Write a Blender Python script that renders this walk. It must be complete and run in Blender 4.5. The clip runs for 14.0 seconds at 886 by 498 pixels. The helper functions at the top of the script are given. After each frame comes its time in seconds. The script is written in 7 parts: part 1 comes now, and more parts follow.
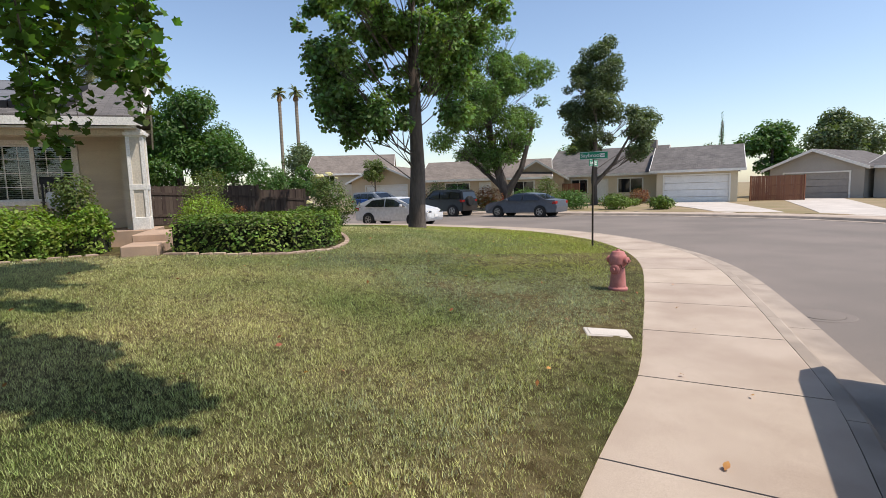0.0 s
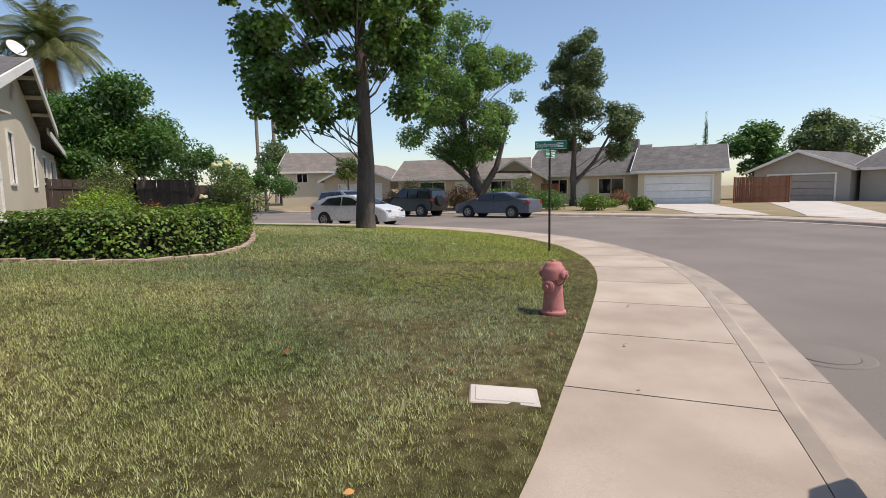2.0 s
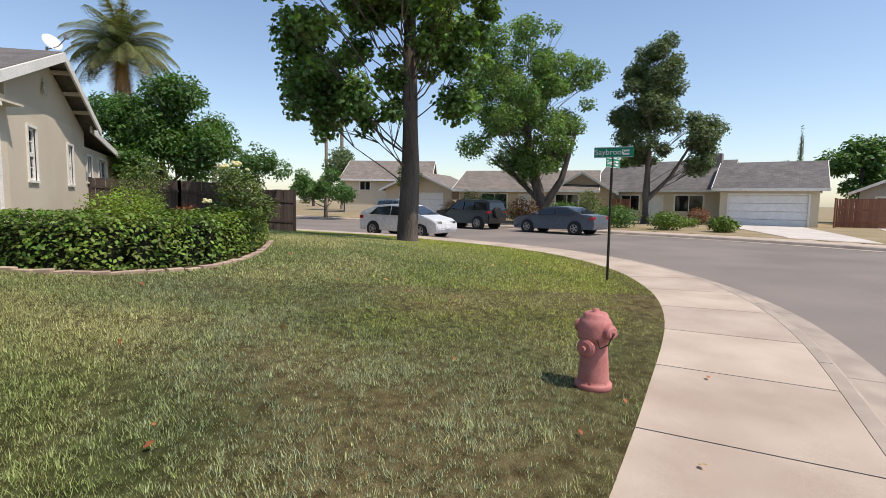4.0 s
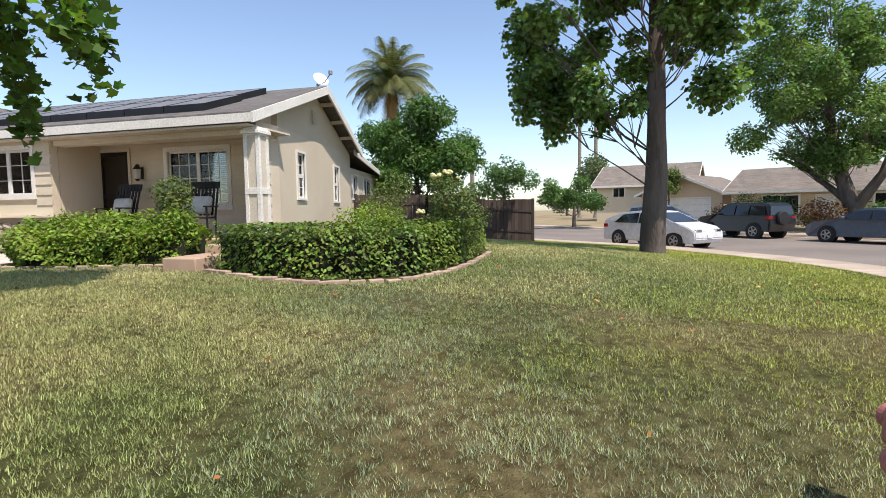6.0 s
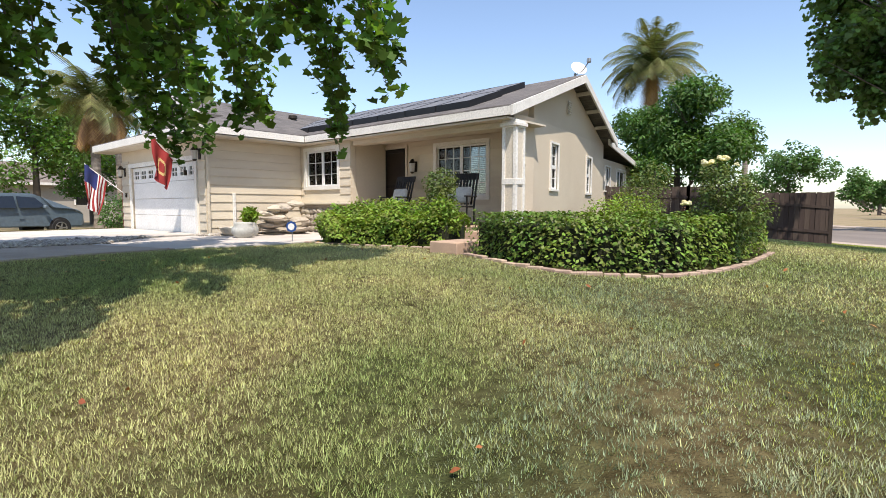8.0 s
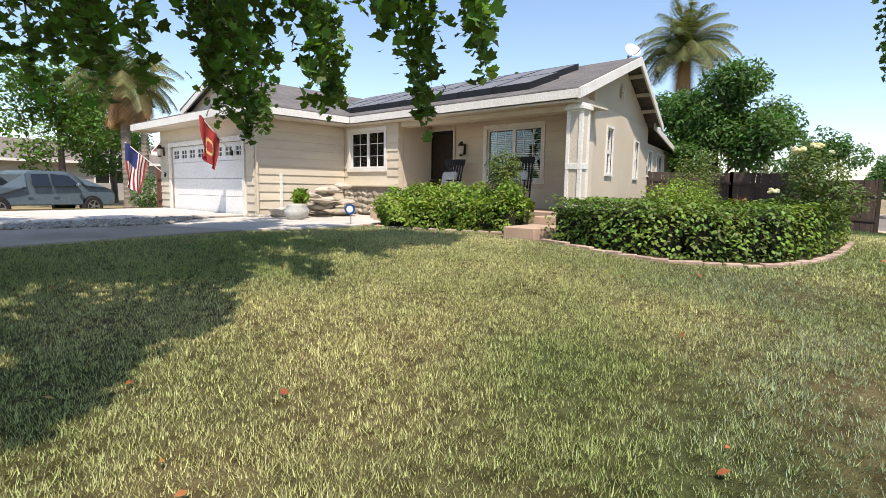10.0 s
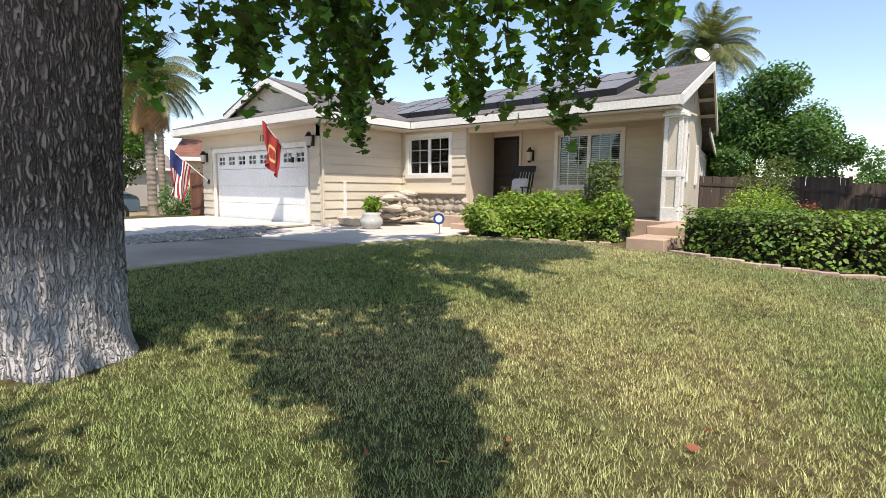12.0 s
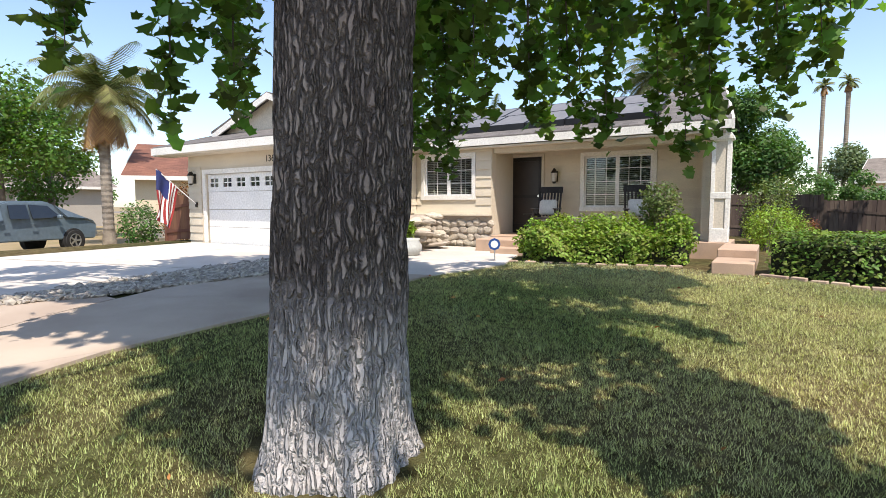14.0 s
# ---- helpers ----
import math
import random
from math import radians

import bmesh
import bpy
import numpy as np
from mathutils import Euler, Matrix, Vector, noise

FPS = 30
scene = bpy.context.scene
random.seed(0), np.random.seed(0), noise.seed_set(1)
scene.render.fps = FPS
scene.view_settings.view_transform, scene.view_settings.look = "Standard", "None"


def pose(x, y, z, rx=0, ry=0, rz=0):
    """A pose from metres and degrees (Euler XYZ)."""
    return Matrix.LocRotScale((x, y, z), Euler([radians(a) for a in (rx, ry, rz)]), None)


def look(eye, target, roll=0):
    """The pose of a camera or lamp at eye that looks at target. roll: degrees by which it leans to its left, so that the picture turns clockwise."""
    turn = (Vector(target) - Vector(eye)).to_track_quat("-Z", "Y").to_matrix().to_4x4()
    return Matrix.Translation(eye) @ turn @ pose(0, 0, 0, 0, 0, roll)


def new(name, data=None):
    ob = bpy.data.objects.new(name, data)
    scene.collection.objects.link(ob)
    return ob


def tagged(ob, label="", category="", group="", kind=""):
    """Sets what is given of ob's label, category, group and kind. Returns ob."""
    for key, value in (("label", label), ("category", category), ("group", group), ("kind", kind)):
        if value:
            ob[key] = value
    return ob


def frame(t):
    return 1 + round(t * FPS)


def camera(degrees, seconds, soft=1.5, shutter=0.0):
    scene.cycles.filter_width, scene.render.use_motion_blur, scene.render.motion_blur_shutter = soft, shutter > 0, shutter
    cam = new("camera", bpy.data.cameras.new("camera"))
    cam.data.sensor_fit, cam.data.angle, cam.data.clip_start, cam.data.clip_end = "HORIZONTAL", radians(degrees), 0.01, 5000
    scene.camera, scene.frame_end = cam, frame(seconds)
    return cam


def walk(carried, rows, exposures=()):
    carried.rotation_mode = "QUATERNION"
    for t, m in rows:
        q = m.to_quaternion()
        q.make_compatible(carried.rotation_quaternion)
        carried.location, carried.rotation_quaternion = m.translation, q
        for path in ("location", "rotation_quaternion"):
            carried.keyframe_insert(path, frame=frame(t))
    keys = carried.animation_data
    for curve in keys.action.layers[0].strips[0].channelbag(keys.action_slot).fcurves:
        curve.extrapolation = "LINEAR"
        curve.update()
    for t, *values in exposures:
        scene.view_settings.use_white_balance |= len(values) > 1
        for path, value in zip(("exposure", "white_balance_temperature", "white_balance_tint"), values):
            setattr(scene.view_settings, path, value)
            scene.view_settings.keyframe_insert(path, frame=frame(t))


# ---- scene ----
cam = camera(80.5, 14.0, soft=0.7)
PATH = [
    (0, (0.276, 0.502, 1.642), (-1.609, 1.132, 1.416), -1.6),
    (0.5, (-0.065, 1.064, 1.579), (-1.913, 1.788, 1.338), -1.4),
    (1, (-0.456, 1.527, 1.541), (-2.295, 2.274, 1.295), -1.0),
    (1.5, (-0.866, 1.959, 1.500), (-2.716, 2.683, 1.264), -1.0),
    (2, (-1.256, 2.348, 1.472), (-3.126, 3.021, 1.248), -1.1),
    (2.5, (-1.614, 2.627, 1.492), (-3.502, 3.257, 1.291), -0.5),
    (5, (-3.374, 3.889, 1.463), (-5.361, 4.028, 1.289), 0.0),
    (5.5, (-3.675, 4.039, 1.446), (-5.665, 3.920, 1.288), -0.8),
    (6, (-3.801, 4.136, 1.433), (-5.727, 3.617, 1.288), -0.9),
    (6.5, (-3.881, 4.097, 1.411), (-5.679, 3.232, 1.280), -0.8),
    (7, (-3.866, 4.043, 1.410), (-5.539, 2.954, 1.288), -0.0),
    (7.5, (-3.835, 3.986, 1.390), (-5.394, 2.739, 1.268), 0.7),
    (8, (-3.845, 3.975, 1.371), (-5.341, 2.657, 1.209), 0.1),
    (10.5, (-2.868, 2.595, 1.422), (-4.349, 1.271, 1.185), 0.9),
    (11, (-2.588, 2.091, 1.449), (-4.079, 0.779, 1.211), 0.9),
    (11.5, (-2.328, 1.633, 1.475), (-3.815, 0.318, 1.232), 1.3),
    (12, (-1.972, 1.171, 1.521), (-3.491, -0.112, 1.297), 0.5),
    (12.5, (-1.670, 0.629, 1.578), (-3.228, -0.611, 1.388), -0.3),
    (13, (-1.481, 0.086, 1.624), (-3.079, -1.107, 1.464), -1.3),
    (13.5, (-1.175, -0.520, 1.630), (-2.814, -1.654, 1.464), -0.9),
    (14, (-0.935, -1.153, 1.699), (-2.617, -2.222, 1.532), -0.1),
]
EXPOSURES = [(0.0, -0.2, 6800, 13), (1.0, -0.4, 6800, 13), (2.5, -0.32, 6800, 13), (5.0, -0.12, 6800, 13), (6.5, 0.12, 6800, 13), (8.0, 0.15, 6800, 13), (11.0, 0.18, 6800, 13), (14.0, 0.32, 6800, 13)]
walk(cam, [(t, look(eye, target, roll)) for t, eye, target, roll in PATH], EXPOSURES)

# ---- light ----
SUN_FROM = Vector((0.6, 0.8, 0.0)).normalized()
SUN_EL = radians(60)
sun_dir = Vector((SUN_FROM.x * math.cos(SUN_EL), SUN_FROM.y * math.cos(SUN_EL), math.sin(SUN_EL)))
sun = new("sun", bpy.data.lights.new("sun", "SUN"))
sun.data.energy, sun.data.angle, sun.data.color = 5.2, radians(0.53), (1.0, 0.94, 0.85)
sun.matrix_world = look((0, 0, 60), Vector((0, 0, 60)) - sun_dir)
world = bpy.data.worlds.new("sky")
scene.world = world
world.use_nodes = True
wn, wl = world.node_tree.nodes, world.node_tree.links
sky = wn.new("ShaderNodeTexSky")
sky.sky_type, sky.sun_disc = "NISHITA", False
sky.sun_elevation, sky.sun_rotation = SUN_EL, math.atan2(SUN_FROM.x, SUN_FROM.y)
sky.air_density, sky.dust_density, sky.ozone_density, sky.altitude = 1.0, 0.7, 2.2, 50
wl.new(sky.outputs[0], wn["Background"].inputs[0])
wn["Background"].inputs[1].default_value = 0.21


# ---- materials ----
def nodes_of(m):
    m.use_nodes = True
    return m.node_tree.nodes, m.node_tree.links, m.node_tree.nodes["Principled BSDF"]


def mat(name, c1, c2=None, rough=0.8, scale=6.0, fine=60.0, bump=0.15, dist=0.01, metal=0.0, island=0.0, stretch=(1, 1, 1), spec=0.3, sheen2=None):
    """A surface with variation at two scales: broad stains between c1 and c2, fine grain, and a fine relief."""
    m = bpy.data.materials.new(name)
    n, l, p = nodes_of(m)
    c2 = c2 or tuple(v * 0.8 for v in c1)
    co = n.new("ShaderNodeTexCoord")
    mp = n.new("ShaderNodeMapping")
    mp.inputs["Scale"].default_value = stretch
    l.new(co.outputs["Object"], mp.inputs[0])
    big = n.new("ShaderNodeTexNoise")
    big.inputs["Scale"].default_value, big.inputs["Detail"].default_value = scale, 4
    sm = n.new("ShaderNodeTexNoise")
    sm.inputs["Scale"].default_value, sm.inputs["Detail"].default_value = fine, 5
    l.new(mp.outputs[0], big.inputs["Vector"])
    l.new(mp.outputs[0], sm.inputs["Vector"])
    ramp = n.new("ShaderNodeMapRange")
    ramp.inputs[1].default_value, ramp.inputs[2].default_value = 0.35, 0.65
    l.new(big.outputs["Fac"], ramp.inputs[0])
    mix = n.new("ShaderNodeMix")
    mix.data_type = "RGBA"
    mix.inputs[6].default_value, mix.inputs[7].default_value = (*c1, 1), (*c2, 1)
    l.new(ramp.outputs[0], mix.inputs[0])
    hsv = n.new("ShaderNodeHueSaturation")
    val = n.new("ShaderNodeMapRange")
    val.inputs[1].default_value, val.inputs[2].default_value, val.inputs[3].default_value, val.inputs[4].default_value = 0.3, 0.7, 0.86, 1.14
    l.new(sm.outputs["Fac"], val.inputs[0])
    last = val.outputs[0]
    if island:
        geo = n.new("ShaderNodeNewGeometry")
        obi = n.new("ShaderNodeObjectInfo")
        add = n.new("ShaderNodeMath")
        add.operation = "ADD"
        l.new(geo.outputs["Random Per Island"], add.inputs[0])
        l.new(obi.outputs["Random"], add.inputs[1])
        fr = n.new("ShaderNodeMath")
        fr.operation = "FRACT"
        l.new(add.outputs[0], fr.inputs[0])
        iv = n.new("ShaderNodeMapRange")
        iv.inputs[3].default_value, iv.inputs[4].default_value = 1 - island, 1 + island
        l.new(fr.outputs[0], iv.inputs[0])
        mul = n.new("ShaderNodeMath")
        mul.operation = "MULTIPLY"
        l.new(last, mul.inputs[0])
        l.new(iv.outputs[0], mul.inputs[1])
        last = mul.outputs[0]
        hue = n.new("ShaderNodeMapRange")
        hue.inputs[3].default_value, hue.inputs[4].default_value = 0.5 - island * 0.05, 0.5 + island * 0.05
        l.new(fr.outputs[0], hue.inputs[0])
        l.new(hue.outputs[0], hsv.inputs["Hue"])
    l.new(last, hsv.inputs["Value"])
    l.new(mix.outputs[2], hsv.inputs["Color"])
    l.new(hsv.outputs[0], p.inputs["Base Color"])
    p.inputs["Roughness"].default_value, p.inputs["Metallic"].default_value = rough, metal
    p.inputs["Specular IOR Level"].default_value = spec
    if bump:
        b = n.new("ShaderNodeBump")
        b.inputs["Strength"].default_value, b.inputs["Distance"].default_value = bump, dist
        l.new(sm.outputs["Fac"], b.inputs["Height"])
        l.new(b.outputs[0], p.inputs["Normal"])
    return m


def leaf_mat(name, c1, c2, island=0.35, trans=0.35, scale=0.6):
    """Leaves: matt upper side, some light shining through, each leaf its own shade."""
    m = mat(name, c1, c2, rough=0.55, scale=scale, fine=14, bump=0, island=island, spec=0.35)
    n, l, p = nodes_of(m)
    t = n.new("ShaderNodeBsdfTranslucent")
    src = p.inputs["Base Color"].links[0].from_socket
    br = n.new("ShaderNodeMix")
    br.data_type, br.blend_type = "RGBA", "MULTIPLY"
    br.inputs[0].default_value = 1.0
    br.inputs[7].default_value = (1.5, 1.6, 0.6, 1)
    l.new(src, br.inputs[6])
    l.new(br.outputs[2], t.inputs["Color"])
    ms = n.new("ShaderNodeMixShader")
    ms.inputs[0].default_value = trans
    out = n["Material Output"]
    l.new(p.outputs[0], ms.inputs[1])
    l.new(t.outputs[0], ms.inputs[2])
    l.new(ms.outputs[0], out.inputs[0])
    return m


def glass_mat(name, tint=(0.9, 0.95, 0.95)):
    m = bpy.data.materials.new(name)
    n, l, p = nodes_of(m)
    gl = n.new("ShaderNodeBsdfGlossy")
    gl.inputs["Roughness"].default_value = 0.02
    tr = n.new("ShaderNodeBsdfTransparent")
    tr.inputs[0].default_value = (*tint, 1)
    fr = n.new("ShaderNodeFresnel")
    fr.inputs[0].default_value = 1.6
    ms = n.new("ShaderNodeMixShader")
    l.new(fr.outputs[0], ms.inputs[0])
    l.new(tr.outputs[0], ms.inputs[1])
    l.new(gl.outputs[0], ms.inputs[2])
    l.new(ms.outputs[0], n["Material Output"].inputs[0])
    return m


M_STUCCO = mat("beige stucco", (0.64, 0.56, 0.44), (0.59, 0.51, 0.40), 0.9, 0.8, 90, 0.35, 0.006)
M_SIDING = mat("beige painted siding", (0.64, 0.57, 0.45), (0.58, 0.51, 0.405), 0.7, 1.2, 40, 0.12, 0.004, island=0.04, stretch=(1, 1, 4))
M_TRIM = mat("white painted trim", (0.80, 0.78, 0.73), (0.73, 0.71, 0.66), 0.55, 2, 30, 0.06, 0.003)
M_SOFFIT = mat("cream soffit paint", (0.62, 0.56, 0.46), (0.57, 0.51, 0.42), 0.8, 2, 30, 0.08)
M_WHITE = mat("white enamel", (0.8, 0.8, 0.79), (0.74, 0.74, 0.73), 0.4, 2, 20, 0.03)
M_DARKDOOR = mat("dark brown door", (0.022, 0.014, 0.011), (0.03, 0.02, 0.015), 0.35, 4, 50, 0.05, spec=0.5)
M_BLACKWOOD = mat("black painted wood", (0.018, 0.016, 0.015), (0.03, 0.027, 0.024), 0.45, 5, 60, 0.08)
M_BLIND = mat("white blinds", (0.6, 0.6, 0.56), (0.54, 0.54, 0.5), 0.6, 2, 20, 0.0)
# near black, with the gloom of an unlit room put into the colour
M_DARK = mat("painted room shade", (0.03, 0.03, 0.03), (0.02, 0.02, 0.02), 0.9, 2, 20, 0)
M_GLASS = glass_mat("window glass")
M_CARGLASS = mat("tinted car glass", (0.012, 0.014, 0.016), (0.016, 0.018, 0.02), 0.05, 1, 5, 0, spec=0.9)
M_METAL = mat("galvanised steel", (0.42, 0.42, 0.41), (0.34, 0.34, 0.33), 0.45, 4, 40, 0.05, metal=0.8)
M_CHROME = mat("chrome", (0.75, 0.75, 0.75), (0.7, 0.7, 0.7), 0.15, 4, 40, 0, metal=1.0)
M_BLACK = mat("black rubber", (0.018, 0.018, 0.018), (0.028, 0.028, 0.028), 0.75, 6, 60, 0.1)
M_IRON = mat("dark bronze metal", (0.035, 0.028, 0.02), (0.05, 0.04, 0.03), 0.5, 6, 40, 0.05, metal=0.5)
M_CONCRETE = mat("sidewalk concrete", (0.50, 0.415, 0.335), (0.39, 0.31, 0.245), 0.9, 1.1, 160, 0.25, 0.003, island=0.06)
M_KERB = mat("kerb concrete", (0.42, 0.35, 0.285), (0.30, 0.25, 0.205), 0.9, 1.8, 130, 0.3, 0.004, island=0.06)
M_DRIVE = mat("driveway concrete", (0.60, 0.55, 0.49), (0.5, 0.45, 0.40), 0.9, 0.8, 140, 0.25, 0.003, island=0.05)
M_ASPHALT = mat("worn asphalt", (0.235, 0.20, 0.175), (0.185, 0.16, 0.14), 0.95, 0.35, 130, 0.5, 0.006)
M_STEP = mat("tan concrete step", (0.50, 0.35, 0.25), (0.42, 0.30, 0.22), 0.9, 3, 110, 0.2, 0.004)
M_STONE = mat("pale field stone", (0.52, 0.46, 0.38), (0.36, 0.31, 0.25), 0.9, 5, 50, 0.5, 0.015, island=0.22)
M_PEBBLE = mat("grey river pebbles", (0.42, 0.38, 0.33), (0.28, 0.25, 0.21), 0.8, 8, 60, 0.3, 0.006, island=0.4)
M_BRICK = mat("faded brick edging", (0.44, 0.33, 0.26), (0.35, 0.25, 0.19), 0.9, 6, 60, 0.3, 0.005, island=0.2)
M_SOIL = mat("bare soil", (0.13, 0.085, 0.055), (0.19, 0.13, 0.085), 1.0, 1.5, 40, 0.6, 0.02)
M_DRY = mat("dry yard soil", (0.33, 0.25, 0.16), (0.24, 0.2, 0.10), 1.0, 0.4, 20, 0.5, 0.02)
M_FENCE = mat("weathered dark fence wood", (0.085, 0.062, 0.05), (0.05, 0.036, 0.03), 0.9, 2, 40, 0.4, 0.008, island=0.25, stretch=(1, 1, 0.12))
M_REDFENCE = mat("red brown fence wood", (0.22, 0.10, 0.06), (0.15, 0.07, 0.045), 0.9, 2, 40, 0.4, 0.008, island=0.2, stretch=(1, 1, 0.12))
M_BARK = mat("grey brown bark", (0.19, 0.15, 0.125), (0.10, 0.078, 0.066), 0.95, 7, 30, 0.9, 0.03, stretch=(1, 1, 0.16))
M_BARKFAR = mat("dark bark", (0.15, 0.122, 0.104), (0.095, 0.077, 0.065), 0.95, 4, 22, 0.8, 0.03, stretch=(1, 1, 0.2))
M_PALMBARK = mat("palm bark", (0.30, 0.26, 0.21), (0.2, 0.165, 0.13), 0.95, 3, 24, 0.8, 0.02, stretch=(1, 1, 2))
M_LEAF = leaf_mat("sycamore leaves", (0.069, 0.131, 0.027), (0.13, 0.215, 0.045), 0.6, 0.45, 0.8)
M_LEAF2 = leaf_mat("street tree leaves", (0.10, 0.175, 0.055), (0.175, 0.26, 0.085), 0.6, 0.4, 0.35)
M_LEAF3 = leaf_mat("grey green leaves", (0.093, 0.132, 0.060), (0.135, 0.180, 0.083), 0.35, 0.25, 0.3)
M_LEAF4 = leaf_mat("dark fruit tree leaves", (0.056, 0.126, 0.031), (0.098, 0.182, 0.042), 0.4, 0.3, 0.8)
M_HEDGE = leaf_mat("hedge leaves", (0.075, 0.132, 0.02), (0.17, 0.232, 0.034), 0.6, 0.2, 2.0)
M_IVY = leaf_mat("bright shrub leaves", (0.15, 0.235, 0.035), (0.25, 0.32, 0.05), 0.55, 0.35, 2.0)
M_ROSE = leaf_mat("rose bush leaves", (0.081, 0.135, 0.041), (0.149, 0.176, 0.047), 0.5, 0.3, 3.0)
M_PURPLE = leaf_mat("purple plum leaves", (0.05, 0.018, 0.026), (0.035, 0.016, 0.02), 0.4, 0.2, 1.0)
M_REDLEAF = leaf_mat("rust red leaves", (0.22, 0.06, 0.03), (0.16, 0.09, 0.03), 0.5, 0.3, 2.0)
M_PALM = leaf_mat("palm fronds", (0.111, 0.150, 0.058), (0.195, 0.182, 0.072), 0.4, 0.25, 0.8)
M_PALMDRY = leaf_mat("dry palm fronds", (0.34, 0.2, 0.08), (0.26, 0.15, 0.07), 0.3, 0.2, 0.8)
M_DEADLEAF = leaf_mat("fallen leaves", (0.48, 0.24, 0.07), (0.40, 0.13, 0.05), 0.4, 0.15, 6)
M_FLOWER = leaf_mat("cream roses", (0.75, 0.68, 0.36), (0.8, 0.78, 0.6), 0.1, 0.2, 3)
M_REDFLOWER = leaf_mat("red flowers", (0.6, 0.06, 0.04), (0.5, 0.08, 0.06), 0.2, 0.2, 3)
M_HYDRANT = mat("faded red hydrant paint", (0.52, 0.215, 0.195), (0.42, 0.15, 0.135), 0.6, 5, 40, 0.15, 0.004)
M_SIGN = mat("green sign face", (0.008, 0.20, 0.11), (0.01, 0.22, 0.12), 0.45, 3, 20, 0)
M_PANEL = mat("solar cells", (0.17, 0.165, 0.16), (0.19, 0.18, 0.175), 0.45, 0.8, 5, 0, spec=0.6)
M_PFRAME = mat("black panel frame", (0.012, 0.012, 0.014), (0.018, 0.018, 0.02), 0.4, 3, 20, 0)
M_REDFLAG = mat("red flag cloth", (0.30, 0.035, 0.035), (0.25, 0.03, 0.03), 0.85, 3, 60, 0.1, 0.003)
M_FLAGW = mat("white flag cloth", (0.75, 0.74, 0.72), (0.7, 0.69, 0.67), 0.85, 3, 60, 0.05)
M_FLAGB = mat("blue flag cloth", (0.025, 0.035, 0.14), (0.03, 0.04, 0.12), 0.85, 3, 60, 0.05)
M_GOLD = mat("tan print", (0.55, 0.40, 0.18), (0.5, 0.35, 0.15), 0.8, 3, 20, 0)
M_POT = mat("pale glazed pot", (0.5, 0.5, 0.47), (0.4, 0.4, 0.37), 0.4, 4, 30, 0.1)
M_CUSHION = mat("grey white cushion", (0.6, 0.59, 0.56), (0.5, 0.49, 0.47), 0.95, 6, 40, 0.2)
M_BLUE = mat("blue plastic", (0.015, 0.06, 0.22), (0.02, 0.07, 0.24), 0.5, 3, 20, 0.02)
M_LAMPGLASS = mat("frosted lamp glass", (0.55, 0.52, 0.46), (0.5, 0.47, 0.42), 0.3, 3, 20, 0)
M_TAIL = mat("red tail lamp", (0.35, 0.01, 0.012), (0.3, 0.01, 0.012), 0.15, 3, 20, 0, spec=0.6)


def shingle_mat(name, c1, c2):
    m = mat(name, c1, c2, 0.95, 1.2, 70, 0.4, 0.006)
    n, l, p = nodes_of(m)
    co = n.new("ShaderNodeTexCoord")
    br = n.new("ShaderNodeTexBrick")
    br.inputs["Scale"].default_value = 1.0
    br.inputs["Brick Width"].default_value, br.inputs["Row Height"].default_value = 0.30, 0.13
    br.inputs["Mortar Size"].default_value = 0.006
    br.inputs["Color1"].default_value, br.inputs["Color2"].default_value = (1, 1, 1, 1), (0.72, 0.72, 0.72, 1)
    br.inputs["Mortar"].default_value = (0.4, 0.4, 0.4, 1)
    l.new(co.outputs["UV"], br.inputs["Vector"])
    src = p.inputs["Base Color"].links[0].from_socket
    mx = n.new("ShaderNodeMix")
    mx.data_type, mx.blend_type = "RGBA", "MULTIPLY"
    mx.inputs[0].default_value = 1
    l.new(src, mx.inputs[6])
    l.new(br.outputs["Color"], mx.inputs[7])
    l.new(mx.outputs[2], p.inputs["Base Color"])
    return m


M_SHINGLE = shingle_mat("grey asphalt shingles", (0.20, 0.185, 0.175), (0.145, 0.135, 0.13))
M_SHINGLE2 = shingle_mat("tan grey shingles", (0.27, 0.23, 0.195), (0.21, 0.18, 0.155))
M_SHINGLE3 = shingle_mat("red brown shingles", (0.26, 0.12, 0.085), (0.2, 0.095, 0.07))


